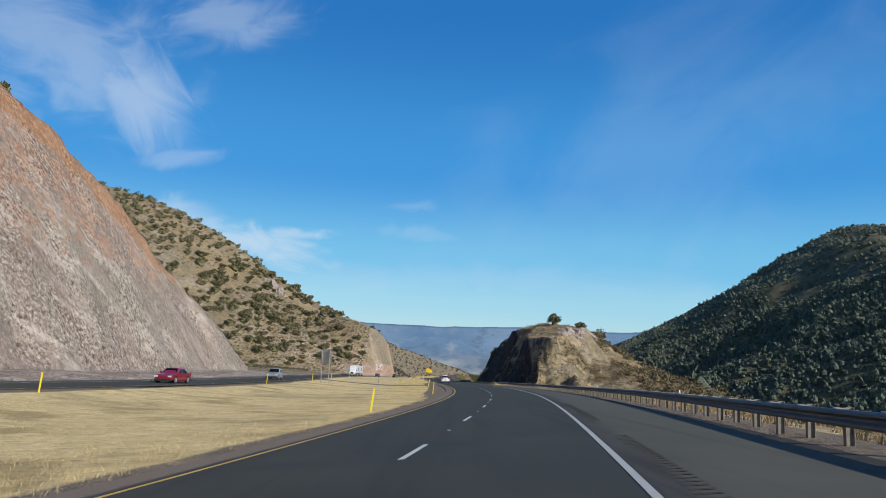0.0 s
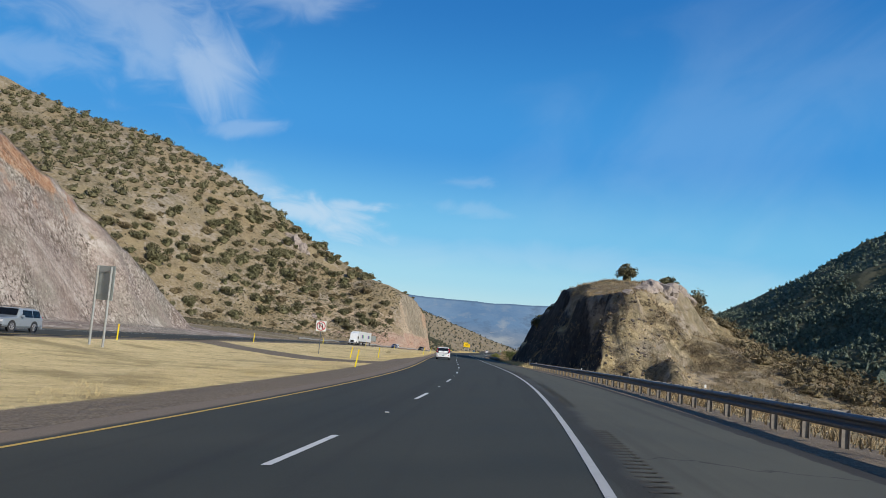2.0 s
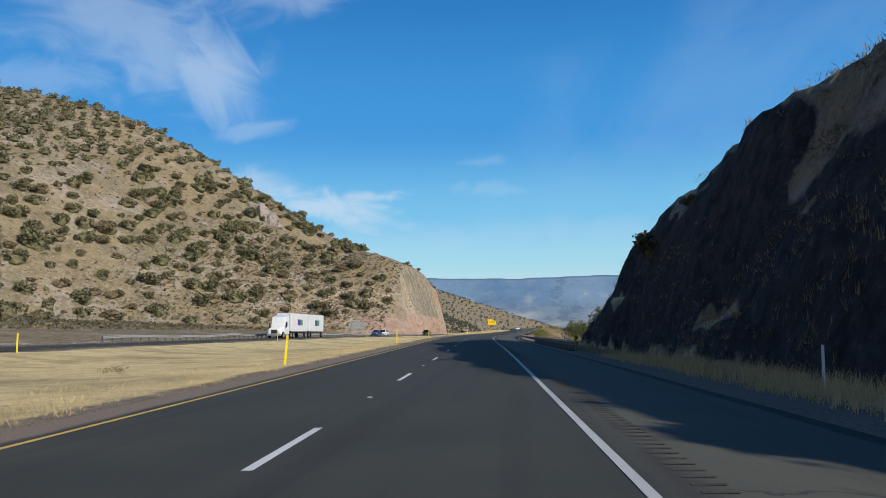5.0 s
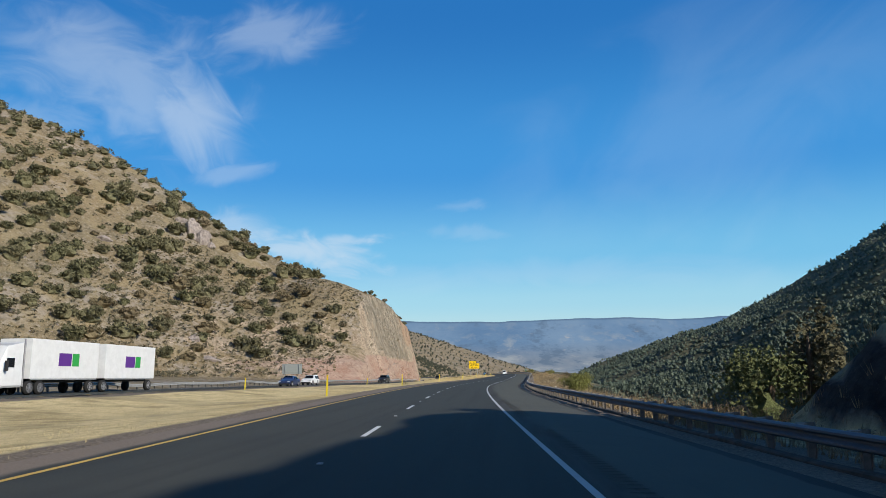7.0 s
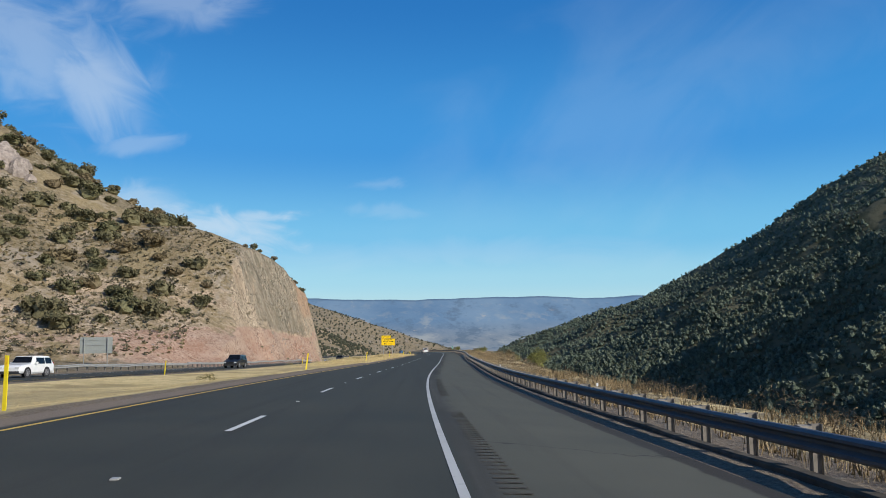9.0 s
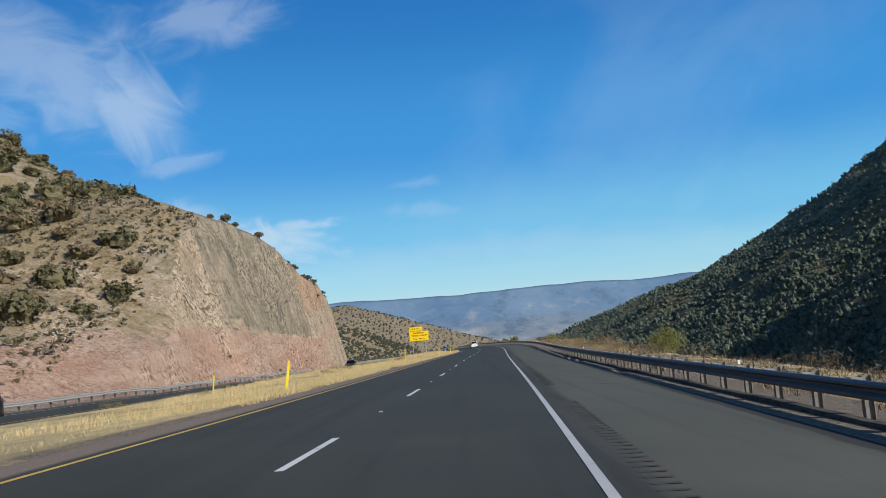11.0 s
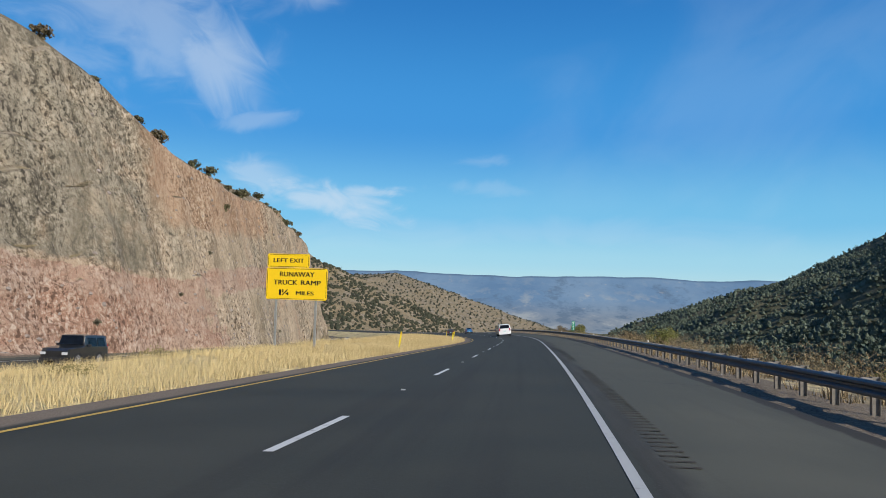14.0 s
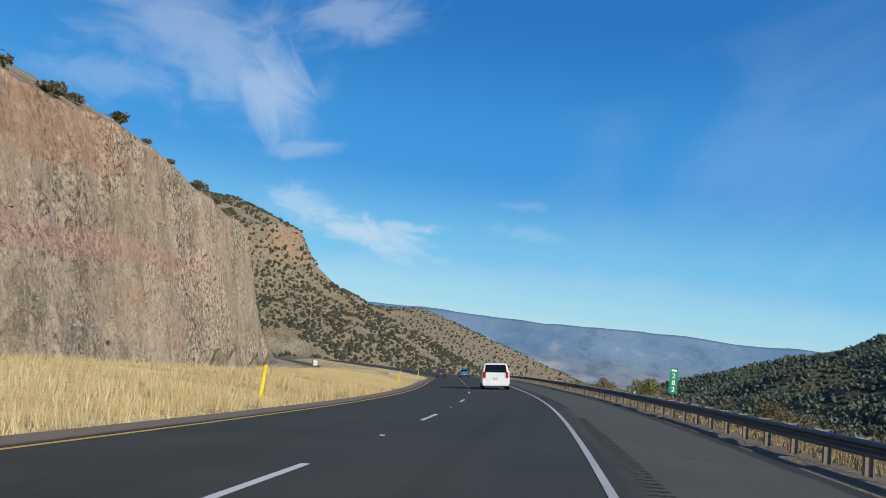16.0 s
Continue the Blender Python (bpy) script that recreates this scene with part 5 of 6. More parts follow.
# low asphalt kerb under the long rail
ky = np.arange(216, 446, 2.0)
kv, kf = [], []
for y in ky:
    x, z = beside_road(y)
    low = float(ramp(y, 446, 415))
    for dx, dz in ((-0.26, -0.2), (-0.24, 0.09), (-0.20, 0.12), (-0.02, 0.12), (0.04, 0.06), (0.05, -0.2)):
        kv.append((x + dx, y, z + dz * (low if dz > 0 else 1) + 0.02 * math.sin(y * 0.9) * (dz > 0)))
for i in range(len(ky) - 1):
    kf += [(i * 6 + j, i * 6 + j + 1, i * 6 + j + 7, i * 6 + j + 6) for j in range(5)]
tagged(new("kerb", fast_mesh("kerb", kv, kf, plain("asphalt_kerb", (0.085, 0.075, 0.062), 0.95, 0, 0.1, 0.35, 3.0), False)), "low asphalt kerb along the foot of the guardrail", "kerb", kind="structure")

# ---- delineators ----
delin_root = new("delineator_post")
part("blade", block((-0.05, -0.012, -0.25), (0.05, 0.012, 1.25), 0.004), M_YPOST, delin_root)
part("reflector", block((-0.04, -0.018, 1.02), (0.04, -0.013, 1.20)), plain("amber_reflector", (0.85, 0.55, 0.02), 0.3, 0, 0.5, 0.05), delin_root)
tagged(delin_root, "flat yellow plastic delineator post in the dry grass", "delineator", "delineators along the median")
spots = [(-9.7, 38.3 + 38.6 * k, 1.0) for k in range(16) if k not in (2, 3)] + [(-10.9, 115, 1.0), (-12.8, 147, 1.0), (-15.2, 141, 1.0)]
spots += [(float(far_in(y)) + 1.4, y, 0.95) for y in (42, 84, 118, 158, 205, 252, 301, 356, 412, 470, 540, 575, 610)]
for i, (u, y, s) in enumerate(spots):
    x = float(road_x(y)) + u
    m = pose(x, y, on_ground(x, y, -0.02), rng.uniform(-3, 3), rng.uniform(1, 9), rng.uniform(-15, 15))
    if i:
        copy_thing(delin_root, m)
    else:
        delin_root.matrix_basis = m
white_root = new("snow_marker")
part("stake", block((-0.04, -0.01, -0.2), (0.04, 0.01, 1.3), 0.003), M_SIGN_W, white_root)
white_root.matrix_basis = pose(float(road_x(186)) + 8.6, 186, on_ground(float(road_x(186)) + 8.6, 186))
tagged(white_root, "thin white marker stake below the shaded rock cut", "marker")

# ---- signs ----
def lettering(text, size, width=0.0):
    cu = bpy.data.curves.new("lettering", "FONT")
    cu.body = text
    cu.size = size
    cu.align_x, cu.align_y = "CENTER", "CENTER"
    cu.extrude = 0.002
    ob = bpy.data.objects.new("lettering", cu)
    scene.collection.objects.link(ob)
    me = bpy.data.meshes.new_from_object(ob.evaluated_get(bpy.context.evaluated_depsgraph_get()))
    scene.collection.objects.unlink(ob)
    bpy.data.objects.remove(ob)
    me.name = "lettering"
    me.materials.clear()
    me.materials.append(M_BLACK)
    # heavier strokes: the outline printed three times, a little apart
    bm = bmesh.new()
    for dx in (-0.011, 0.0, 0.011):
        k = len(bm.verts)
        bm.from_mesh(me)
        bm.verts.ensure_lookup_table()
        for v in bm.verts[k:]:
            v.co.x += dx * size / 0.4
            v.co.z += dx * 0.05
    bm.to_mesh(me)
    bm.free()
    if width:
        co = np.zeros(len(me.vertices) * 3)
        me.vertices.foreach_get("co", co)
        co = co.reshape(-1, 3)
        co[:, 0] *= width / max(1e-3, np.ptp(co[:, 0]))
        me.vertices.foreach_set("co", co.ravel())
        me.update()
    return me

def rounded_panel(bm, x0, x1, z0, z1, y0, y1, r, seg=5):
    ring = []
    for cx, cz, a0 in ((x1 - r, z1 - r, 0), (x0 + r, z1 - r, 90), (x0 + r, z0 + r, 180), (x1 - r, z0 + r, 270)):
        for i in range(seg + 1):
            a = radians(a0 + 90 * i / seg)
            ring.append((cx + r * math.cos(a), cz + r * math.sin(a)))
    f = [bm.verts.new((x, y0, z)) for x, z in ring]
    b = [bm.verts.new((x, y1, z)) for x, z in ring]
    bm.faces.new(f)
    bm.faces.new(b[::-1])
    for i in range(len(ring)):
        j = (i + 1) % len(ring)
        bm.faces.new((f[j], f[i], b[i], b[j]))
    return bm

def rim(bm, x0, x1, z0, z1, y, w, r):
    """A narrow printed border, as four thin bars."""
    for a, b in (((x0 + r, z0), (x1 - r, z0 + w)), ((x0 + r, z1 - w), (x1 - r, z1)), ((x0, z0 + r), (x0 + w, z1 - r)), ((x1 - w, z0 + r), (x1, z1 - r))):
        box(bm, (a[0], y - 0.002, a[1]), (b[0], y, b[1]))
    return bm

def text_on(parent, text, size, x, z, y, width):
    o = part("lettering", lettering(text, size, width), None, parent)
    o.matrix_basis = pose(x, y, z, 90, 0, 0)

ramp_sign = new("ramp_sign")
gz0 = on_ground(-8.6, 497.9)
ramp_sign.matrix_basis = pose(-8.6, 497.8, gz0, 0, 0, -3)
bz0 = -28.5 - gz0
main = part("main_panel", rounded_panel(bmesh.new(), -1.8, 1.8, bz0, bz0 + 1.95, -0.03, 0.0, 0.13), M_SIGN_Y, ramp_sign, "yellow runaway ramp panel with black letters")
topp = part("exit_panel", rounded_panel(bmesh.new(), -1.77, 0.72, bz0 + 1.98, bz0 + 2.82, -0.03, 0.0, 0.10), M_SIGN_Y, ramp_sign, "smaller yellow exit panel above")
part("border", rim(bmesh.new(), -1.76, 1.76, bz0 + 0.04, bz0 + 1.91, -0.031, 0.025, 0.12), M_BLACK, main)
part("border", rim(bmesh.new(), -1.73, 0.68, bz0 + 2.02, bz0 + 2.78, -0.031, 0.022, 0.10), M_BLACK, topp)
text_on(topp, "LEFT", 0.36, -1.00, bz0 + 2.40, -0.034, 0.86)
text_on(topp, "EXIT", 0.36, -0.02, bz0 + 2.40, -0.034, 0.84)
text_on(main, "RUNAWAY", 0.42, 0.0, bz0 + 1.55, -0.034, 2.05)
text_on(main, "TRUCK", 0.42, -0.66, bz0 + 1.04, -0.034, 1.42)
text_on(main, "RAMP", 0.42, 0.83, bz0 + 1.04, -0.034, 1.18)
text_on(main, "1", 0.50, -0.96, bz0 + 0.42, -0.034, 0.13)
text_on(main, "\u00bc", 0.50, -0.62, bz0 + 0.42, -0.034, 0.44)
text_on(main, "MILES", 0.34, 0.50, bz0 + 0.40, -0.034, 1.05)
for x in (-1.2, 1.15):
    part("post", block((x - 0.06, 0.0, -0.4), (x + 0.06, 0.10, bz0 + (2.7 if x < 0 else 1.8)), 0.01), M_ALU, ramp_sign)
    part("breakaway_plate", block((x - 0.09, -0.02, 0.05), (x + 0.09, 0.13, 0.09), 0.005), M_STEEL, ramp_sign)
ramp_sign.scale = (1.09, 1.0, 1.0)
tagged(ramp_sign, "yellow two-panel warning sign on steel posts in median grass", "road sign")

turn_sign = new("turn_sign")
g0 = on_ground(-12.9, 148.2)
turn_sign.matrix_basis = pose(-12.9, 148.2, g0, 0, 0, -2)
c0 = -6.7 - g0
panel = part("panel", rounded_panel(bmesh.new(), -0.61, 0.61, c0 - 0.61, c0 + 0.61, -0.012, 0, 0.07), M_SIGN_W, turn_sign)
ring_bm = bmesh.new()
N = 40
for i in range(N):
    a, b = 2 * math.pi * i / N, 2 * math.pi * (i + 1) / N
    ring_bm.faces.new([ring_bm.verts.new((r * math.cos(t), -0.017, c0 + r * math.sin(t))) for r, t in ((0.44, a), (0.44, b), (0.55, b), (0.55, a))])
s45 = math.sqrt(0.5)
ring_bm.faces.new([ring_bm.verts.new((x, -0.018, c0 + z)) for x, z in ((-0.45 * s45 - 0.035, 0.45 * s45 - 0.035), (0.45 * s45 - 0.035, -0.45 * s45 - 0.035), (0.45 * s45 + 0.035, -0.45 * s45 + 0.035), (-0.45 * s45 + 0.035, 0.45 * s45 + 0.035))])
bmesh.ops.solidify(ring_bm, geom=ring_bm.faces[:], thickness=0.002)
part("prohibition_ring", ring_bm, M_RED, panel)
arrow = bmesh.new()
pts = [(0.17, -0.30), (0.17, 0.10)] + [(0.17 * math.cos(radians(a)) + 0.0, 0.10 + 0.17 * math.sin(radians(a))) for a in range(20, 181, 20)] + [(-0.17, -0.06)]
for (x0, z0), (x1, z1) in zip(pts, pts[1:]):
    d = Vector((x1 - x0, 0, z1 - z0)).normalized()
    q = Vector((-d.z, 0, d.x)) * 0.045
    p0, p1 = Vector((x0, -0.0145, c0 + z0)) - d * 0.02, Vector((x1, -0.0145, c0 + z1)) + d * 0.02
    arrow.faces.new([arrow.verts.new(v) for v in (p0 - q, p1 - q, p1 + q, p0 + q)])
arrow.faces.new([arrow.verts.new((x, -0.0145, c0 + z)) for x, z in ((-0.30, -0.06), (-0.17, -0.28), (-0.04, -0.06))])
part("turn_arrow", arrow, M_BLACK, panel)
part("post", block((-0.035, 0.0, -0.4), (0.035, 0.06, c0 + 0.5), 0.006), M_STEEL, turn_sign)
tagged(turn_sign, "white square no-turn sign with red ring on a steel post", "road sign")

def sign_back(name, x, y, z, w, h, colour, label, turn=0):
    root = new(name)
    g = on_ground(x, y)
    root.matrix_basis = pose(x, y, g, 0, 0, turn)
    c = z - g
    part("panel", rounded_panel(bmesh.new(), -w / 2, w / 2, c - h / 2, c + h / 2, 0.0, 0.02, 0.08), colour, root)
    for k in range(max(2, int(h / 0.7))):
        zz = c - h / 2 + h * (k + 0.5) / max(2, int(h / 0.7))
        part("stringer", block((-w / 2 + 0.05, -0.05, zz - 0.03), (w / 2 - 0.05, -0.002, zz + 0.03)), M_ALU, root)
    for s in (-0.36, 0.36):
        part("post", block((s * w - 0.05, -0.17, -0.5), (s * w + 0.05, -0.05, c + h / 2 - 0.05), 0.01), M_ALU, root)
    return tagged(root, label, "road sign")

M_SIGN_BACK = plain("sign_back_sheet", (0.40, 0.43, 0.41), 0.55, 0.3, 0.4, 0.1)
sign_back("guide_sign", -17.7, 109.4, -3.3, 1.9, 2.2, M_SIGN_BACK, "tall guide sign seen from its grey metal back", -25)
sign_back("guide_sign", -52.4, 409.6, -23.1, 5.2, 2.6, M_SIGN_BACK, "wide guide sign seen from its grey metal back below the hill")

mile = new("mile_marker")
g0 = on_ground(12.7, 553.9)
mile.matrix_basis = pose(12.7, 553.9, g0, 0, 0, 4)
c0 = -32.60 - g0
mp_ = part("panel", rounded_panel(bmesh.new(), -0.19, 0.19, c0 - 0.62, c0 + 0.62, -0.01, 0, 0.04), M_SIGN_G, mile)
for i, ch in enumerate("282"):
    o = part("lettering", lettering(ch, 0.34), None, mp_)
    o.data.materials.clear()
    o.data.materials.append(M_SIGN_W)
    o.matrix_basis = pose(0, -0.014, c0 + 0.22 - 0.33 * i, 90, 0, 0)
part("title_bar", block((-0.13, -0.0125, c0 + 0.44), (0.13, -0.0105, c0 + 0.54)), M_SIGN_W, mp_)
part("post", block((-0.03, 0.0, -0.5), (0.03, 0.05, c0 + 0.55), 0.005), M_STEEL, mile)
tagged(mile, "narrow green mile marker with white numbers behind the guardrail", "road sign")

# ---- vehicles ----
M_GLASS = plain("tinted_car_glass", (0.012, 0.014, 0.018), 0.06, 0, 0.9, 0.1)
M_TYRE = plain("tyre_rubber", (0.02, 0.02, 0.02), 0.85, 0, 0.2, 0.2, 20)
M_RIM = plain("alloy_rim", (0.36, 0.36, 0.37), 0.42, 0.6, 0.5, 0.1)
M_TRIM = plain("black_plastic_trim", (0.03, 0.03, 0.032), 0.6, 0, 0.3, 0.15)
M_TAIL = plain("red_lamp_glass", (0.33, 0.008, 0.018), 0.2, 0, 0.6, 0.05)
M_HEAD = plain("clear_lamp_glass", (0.70, 0.72, 0.74), 0.15, 0.2, 0.6, 0.05)
M_PLATE = plain("number_plate", (0.42, 0.60, 0.58), 0.5, 0, 0.3, 0.08)

def car_paint(name, color):
    n = Nodes(name)
    f = n.noise(2.0, 5)
    m = n.done(n.mix(n.span(f, 0.35, 0.7), color, tuple(c * 0.88 for c in color)), 0.32, 0.0, 0.5)
    n.bsdf.inputs["Coat Weight"].default_value = 0.6
    n.bsdf.inputs["Coat Roughness"].default_value = 0.08
    return m

def loft(stations, taper):
    """Closed body skin through stations (y, half width, sill, belt, top, top half width)."""
    bm = bmesh.new()
    rings = []
    for y, w, sill, belt, top, tw in stations:
        prof = [(w * 0.90, sill), (w, sill + 0.14), (w * 1.0, (sill + belt) / 2), (w * 0.975, belt), (tw + (w - tw) * 0.25, belt + (top - belt) * 0.80), (tw, top - 0.015), (tw * 0.72, top + 0.012)]
        ring = [bm.verts.new((x, y, z)) for x, z in prof] + [bm.verts.new((-x, y, z)) for x, z in reversed(prof)]
        rings.append(ring)
    for a, b in zip(rings, rings[1:]):
        for i in range(len(a)):
            j = (i + 1) % len(a)
            bm.faces.new((a[i], a[j], b[j], b[i]))
    bm.faces.new(rings[0])
    bm.faces.new(rings[-1][::-1])
    return bm

def wheel(parent, x, y, r, w):
    bm = bmesh.new()
    tube(bm, (x - w / 2, y, r), (x + w / 2, y, r), r, 24)
    bmesh.ops.bevel(bm, geom=[e for e in bm.edges if len(e.link_faces) == 2 and abs(e.calc_face_angle(0)) > 1.0], offset=0.03, segments=2, affect="EDGES")
    t = part("wheel", bm, M_TYRE, parent, smooth=True)
    s = 1 if x > 0 else -1
    bm = bmesh.new()
    tube(bm, (x + s * w / 2, y, r), (x + s * (w / 2 + 0.012), y, r), r * 0.62, 20)
    part("wheel_disc", bm, M_TRIM, t)
    bm = bmesh.new()
    for k in range(10):
        a, b = 2 * math.pi * (k // 2) / 5 + (0.16 if k % 2 else -0.16), 2 * math.pi * (k // 2) / 5 + (0.26 if k % 2 else -0.26)
        tube(bm, (x + s * (w / 2 + 0.010), y + math.cos(a) * 0.04, r + math.sin(a) * 0.04), (x + s * (w / 2 + 0.012), y + math.cos(b) * r * 0.64, r + math.sin(b) * r * 0.64), 0.016, 6)
    for k in range(16):
        a, b = 2 * math.pi * k / 16, 2 * math.pi * (k + 1) / 16
        tube(bm, (x + s * (w / 2 + 0.008), y + math.cos(a) * r * 0.66, r + math.sin(a) * r * 0.66), (x + s * (w / 2 + 0.008), y + math.cos(b) * r * 0.66, r + math.sin(b) * r * 0.66), 0.013, 5)
    tube(bm, (x + s * w / 2, y, r), (x + s * (w / 2 + 0.03), y, r), 0.055, 10)
    part("rim", bm, M_RIM, t)

def vehicle(name, L, W, stations, paint, label, glass_side, rear_glass, front_glass, wheel_y, wheel_r=0.34, bars=True, rails=False, category="car"):
    """A road car: skin, glass, lamps, bumpers and wheels; it points along +y."""
    root = new(name)
    h = W / 2
    body = part("body", loft(stations, 0), paint, root, smooth=False)
    for s in (-1, 1):
        for quad in glass_side:
            bm = bmesh.new()
            vs = [bm.verts.new((s * x, y, z)) for x, y, z in quad]
            bm.faces.new(vs if s > 0 else vs[::-1])
            bmesh.ops.solidify(bm, geom=bm.faces[:], thickness=0.012)
            part("window", bm, M_GLASS, root)
    for nm, quad in (("rear_window", rear_glass), ("windscreen", front_glass)):
        bm = bmesh.new()
        bm.faces.new([bm.verts.new(q) for q in quad])
        bmesh.ops.solidify(bm, geom=bm.faces[:], thickness=0.012)
        part(nm, bm, M_GLASS, root)
    y0, y1 = stations[0][0], stations[-1][0]
    sill = stations[2][2]
    part("rear_bumper", block((-h * 0.93, y0 - 0.07, sill - 0.02), (h * 0.93, y0 + 0.10, sill + 0.20), 0.03), M_TRIM if bars else paint, root)
    part("front_bumper", block((-h * 0.88, y1 - 0.08, sill - 0.02), (h * 0.88, y1 + 0.06, sill + 0.20), 0.03), M_TRIM, root)
    belt = stations[1][3]
    for s in (-1, 1):
        part("tail_lamp", block((s * h * 0.80 - 0.09, y0 - 0.025, belt - 0.30), (s * h * 0.80 + 0.09, y0 + 0.03, belt + 0.14), 0.015), M_TAIL, root)
        part("headlamp", block((s * h * 0.72 - 0.17, y1 - 0.05, sill + 0.36), (s * h * 0.72 + 0.17, y1 + 0.015, sill + 0.52), 0.02), M_HEAD, root)
        ym = front_glass[0][1] - 0.35
        part("mirror", block((s * (h + 0.09) - 0.10, ym - 0.06, belt + 0.02), (s * (h + 0.09) + 0.10, ym + 0.06, belt + 0.19), 0.03), paint, root)
        if rails:
            bm = bmesh.new()
            tt = stations[3]
            tube(bm, (s * tt[5] * 0.92, stations[2][0] + 0.3, tt[4] + 0.07), (s * tt[5] * 0.92, stations[2][0] + 2.2, tt[4] + 0.07), 0.02, 6)
            part("roof_rail", bm, M_TRIM, root)
    part("number_plate", block((-0.16, y0 - 0.035, belt - 0.42), (0.16, y0 - 0.012, belt - 0.26), 0.005), M_PLATE, root)
    for y in wheel_y:
        for s in (-1, 1):
            wheel(root, s * (h - 0.11), y, wheel_r, 0.22)
            bm = bmesh.new()
            tube(bm, (s * (h - 0.02), y, wheel_r), (s * (h + 0.004), y, wheel_r), wheel_r + 0.07, 20)
            part("wheel_arch", bm, M_TRIM, root)
    return tagged(root, label, category)

def quads_from(L0, L1, belt, top, w, tw, splits, lean_r=0.0, lean_f=0.0):
    """Side window panes between the pillar places."""
    out = []
    xb, xt = w * 0.975 + 0.012, tw + (w - tw) * 0.25 + 0.012
    zb, zt = belt + 0.04, belt + (top - belt) * 0.78
    ps = [L0] + splits + [L1]
    for a, b in zip(ps, ps[1:]):
        a0, b0 = a + 0.04, b - 0.04
        at = a0 + (lean_r if a == L0 else 0)
        bt = b0 - (lean_f if b == L1 else 0)
        out.append([(xb, a0, zb), (xb, b0, zb), (xt, bt, zt), (xt, at, zt)])
    return out

def suv(name, paint, label, L=5.1, W=2.02, H=1.88, box_rear=True, rails=True):
    h, belt, sill = W / 2, H * 0.60, 0.34
    rear_top = -L / 2 + (0.22 if box_rear else 0.55)
    st = [(-L / 2, h * 0.93, sill + 0.05, belt - 0.02, belt + 0.02, h * 0.88), (-L / 2 + 0.06, h * 0.97, sill, belt, belt + 0.08, h * 0.86), (rear_top, h, sill - 0.04, belt, H - 0.04, h * 0.78),
          (-L / 2 + 1.2, h, sill - 0.06, belt, H, h * 0.78), (0.35, h, sill - 0.06, belt, H - 0.03, h * 0.78), (L / 2 - 1.65, h, sill - 0.06, belt, belt + 0.12, h * 0.84),
          (L / 2 - 1.2, h, sill - 0.06, belt - 0.03, belt + 0.03, h * 0.85), (L / 2 - 0.25, h * 0.95, sill, belt - 0.10, belt - 0.07, h * 0.82), (L / 2, h * 0.86, sill + 0.06, belt - 0.26, belt - 0.24, h * 0.78)]
    side = quads_from(-L / 2 + 0.35, L / 2 - 1.75, belt, H, h, h * 0.78, [-L / 2 + 1.3, 0.10], 0.08, 0.75)
    rear = [(-h * 0.80, -L / 2 + 0.045, belt + 0.05), (h * 0.80, -L / 2 + 0.045, belt + 0.05), (h * 0.70, rear_top - 0.035, H - 0.12), (-h * 0.70, rear_top - 0.035, H - 0.12)]
    front = [(h * 0.82, L / 2 - 1.60, belt + 0.14), (-h * 0.82, L / 2 - 1.60, belt + 0.14), (-h * 0.72, 0.42, H - 0.07), (h * 0.72, 0.42, H - 0.07)]
    return vehicle(name, L, W, st, paint, label, side, rear, front, (-L / 2 + 1.05, L / 2 - 0.98), 0.37, False, rails)

def sedan(name, paint, label, L=4.75, W=1.84, H=1.46):
    h, belt, sill = W / 2, H * 0.62, 0.26
    st = [(-L / 2, h * 0.88, sill + 0.10, belt - 0.06, belt - 0.02, h * 0.80), (-L / 2 + 0.15, h * 0.95, sill, belt, belt + 0.06, h * 0.80), (-L / 2 + 0.75, h, sill - 0.06, belt, belt + 0.10, h * 0.78), (-L / 2 + 1.65, h, sill - 0.08, belt, H - 0.02, h * 0.66),
          (-0.05, h, sill - 0.08, belt, H, h * 0.67), (0.35, h, sill - 0.08, belt, H - 0.04, h * 0.68), (L / 2 - 1.35, h, sill - 0.08, belt - 0.01, belt + 0.07, h * 0.80), (L / 2 - 0.3, h * 0.93, sill, belt - 0.14, belt - 0.10, h * 0.78), (L / 2, h * 0.80, sill + 0.06, belt - 0.28, belt - 0.26, h * 0.7)]
    side = quads_from(-L / 2 + 0.95, L / 2 - 1.55, belt, H, h, h * 0.67, [-0.15], 0.55, 0.75)
    rear = [(-h * 0.74, -L / 2 + 0.80, belt + 0.13), (h * 0.74, -L / 2 + 0.80, belt + 0.13), (h * 0.60, -L / 2 + 1.50, H - 0.05), (-h * 0.60, -L / 2 + 1.50, H - 0.05)]
    front = [(h * 0.78, L / 2 - 1.40, belt + 0.09), (-h * 0.78, L / 2 - 1.40, belt + 0.09), (-h * 0.62, 0.42, H - 0.05), (h * 0.62, 0.42, H - 0.05)]
    return vehicle(name, L, W, st, paint, label, side, rear, front, (-L / 2 + 0.95, L / 2 - 0.9), 0.32, True)

def on_lane(ob, u, y, turn=0):
    e = 2.0
    yaw = math.degrees(math.atan2(float(road_x(y - e) - road_x(y + e)), 2 * e))
    pitch = math.degrees(math.atan2(float(pave_z(u, y + e) - pave_z(u, y - e)), 2 * e))
    ob.matrix_basis = Matrix.Translation((float(road_x(y)) + u, y, float(pave_z(u, y)) + 0.004)) @ pose(0, 0, 0, 0, 0, yaw) @ pose(0, 0, 0, pitch, -math.degrees(math.atan(float(road_bank(y)))), 0)

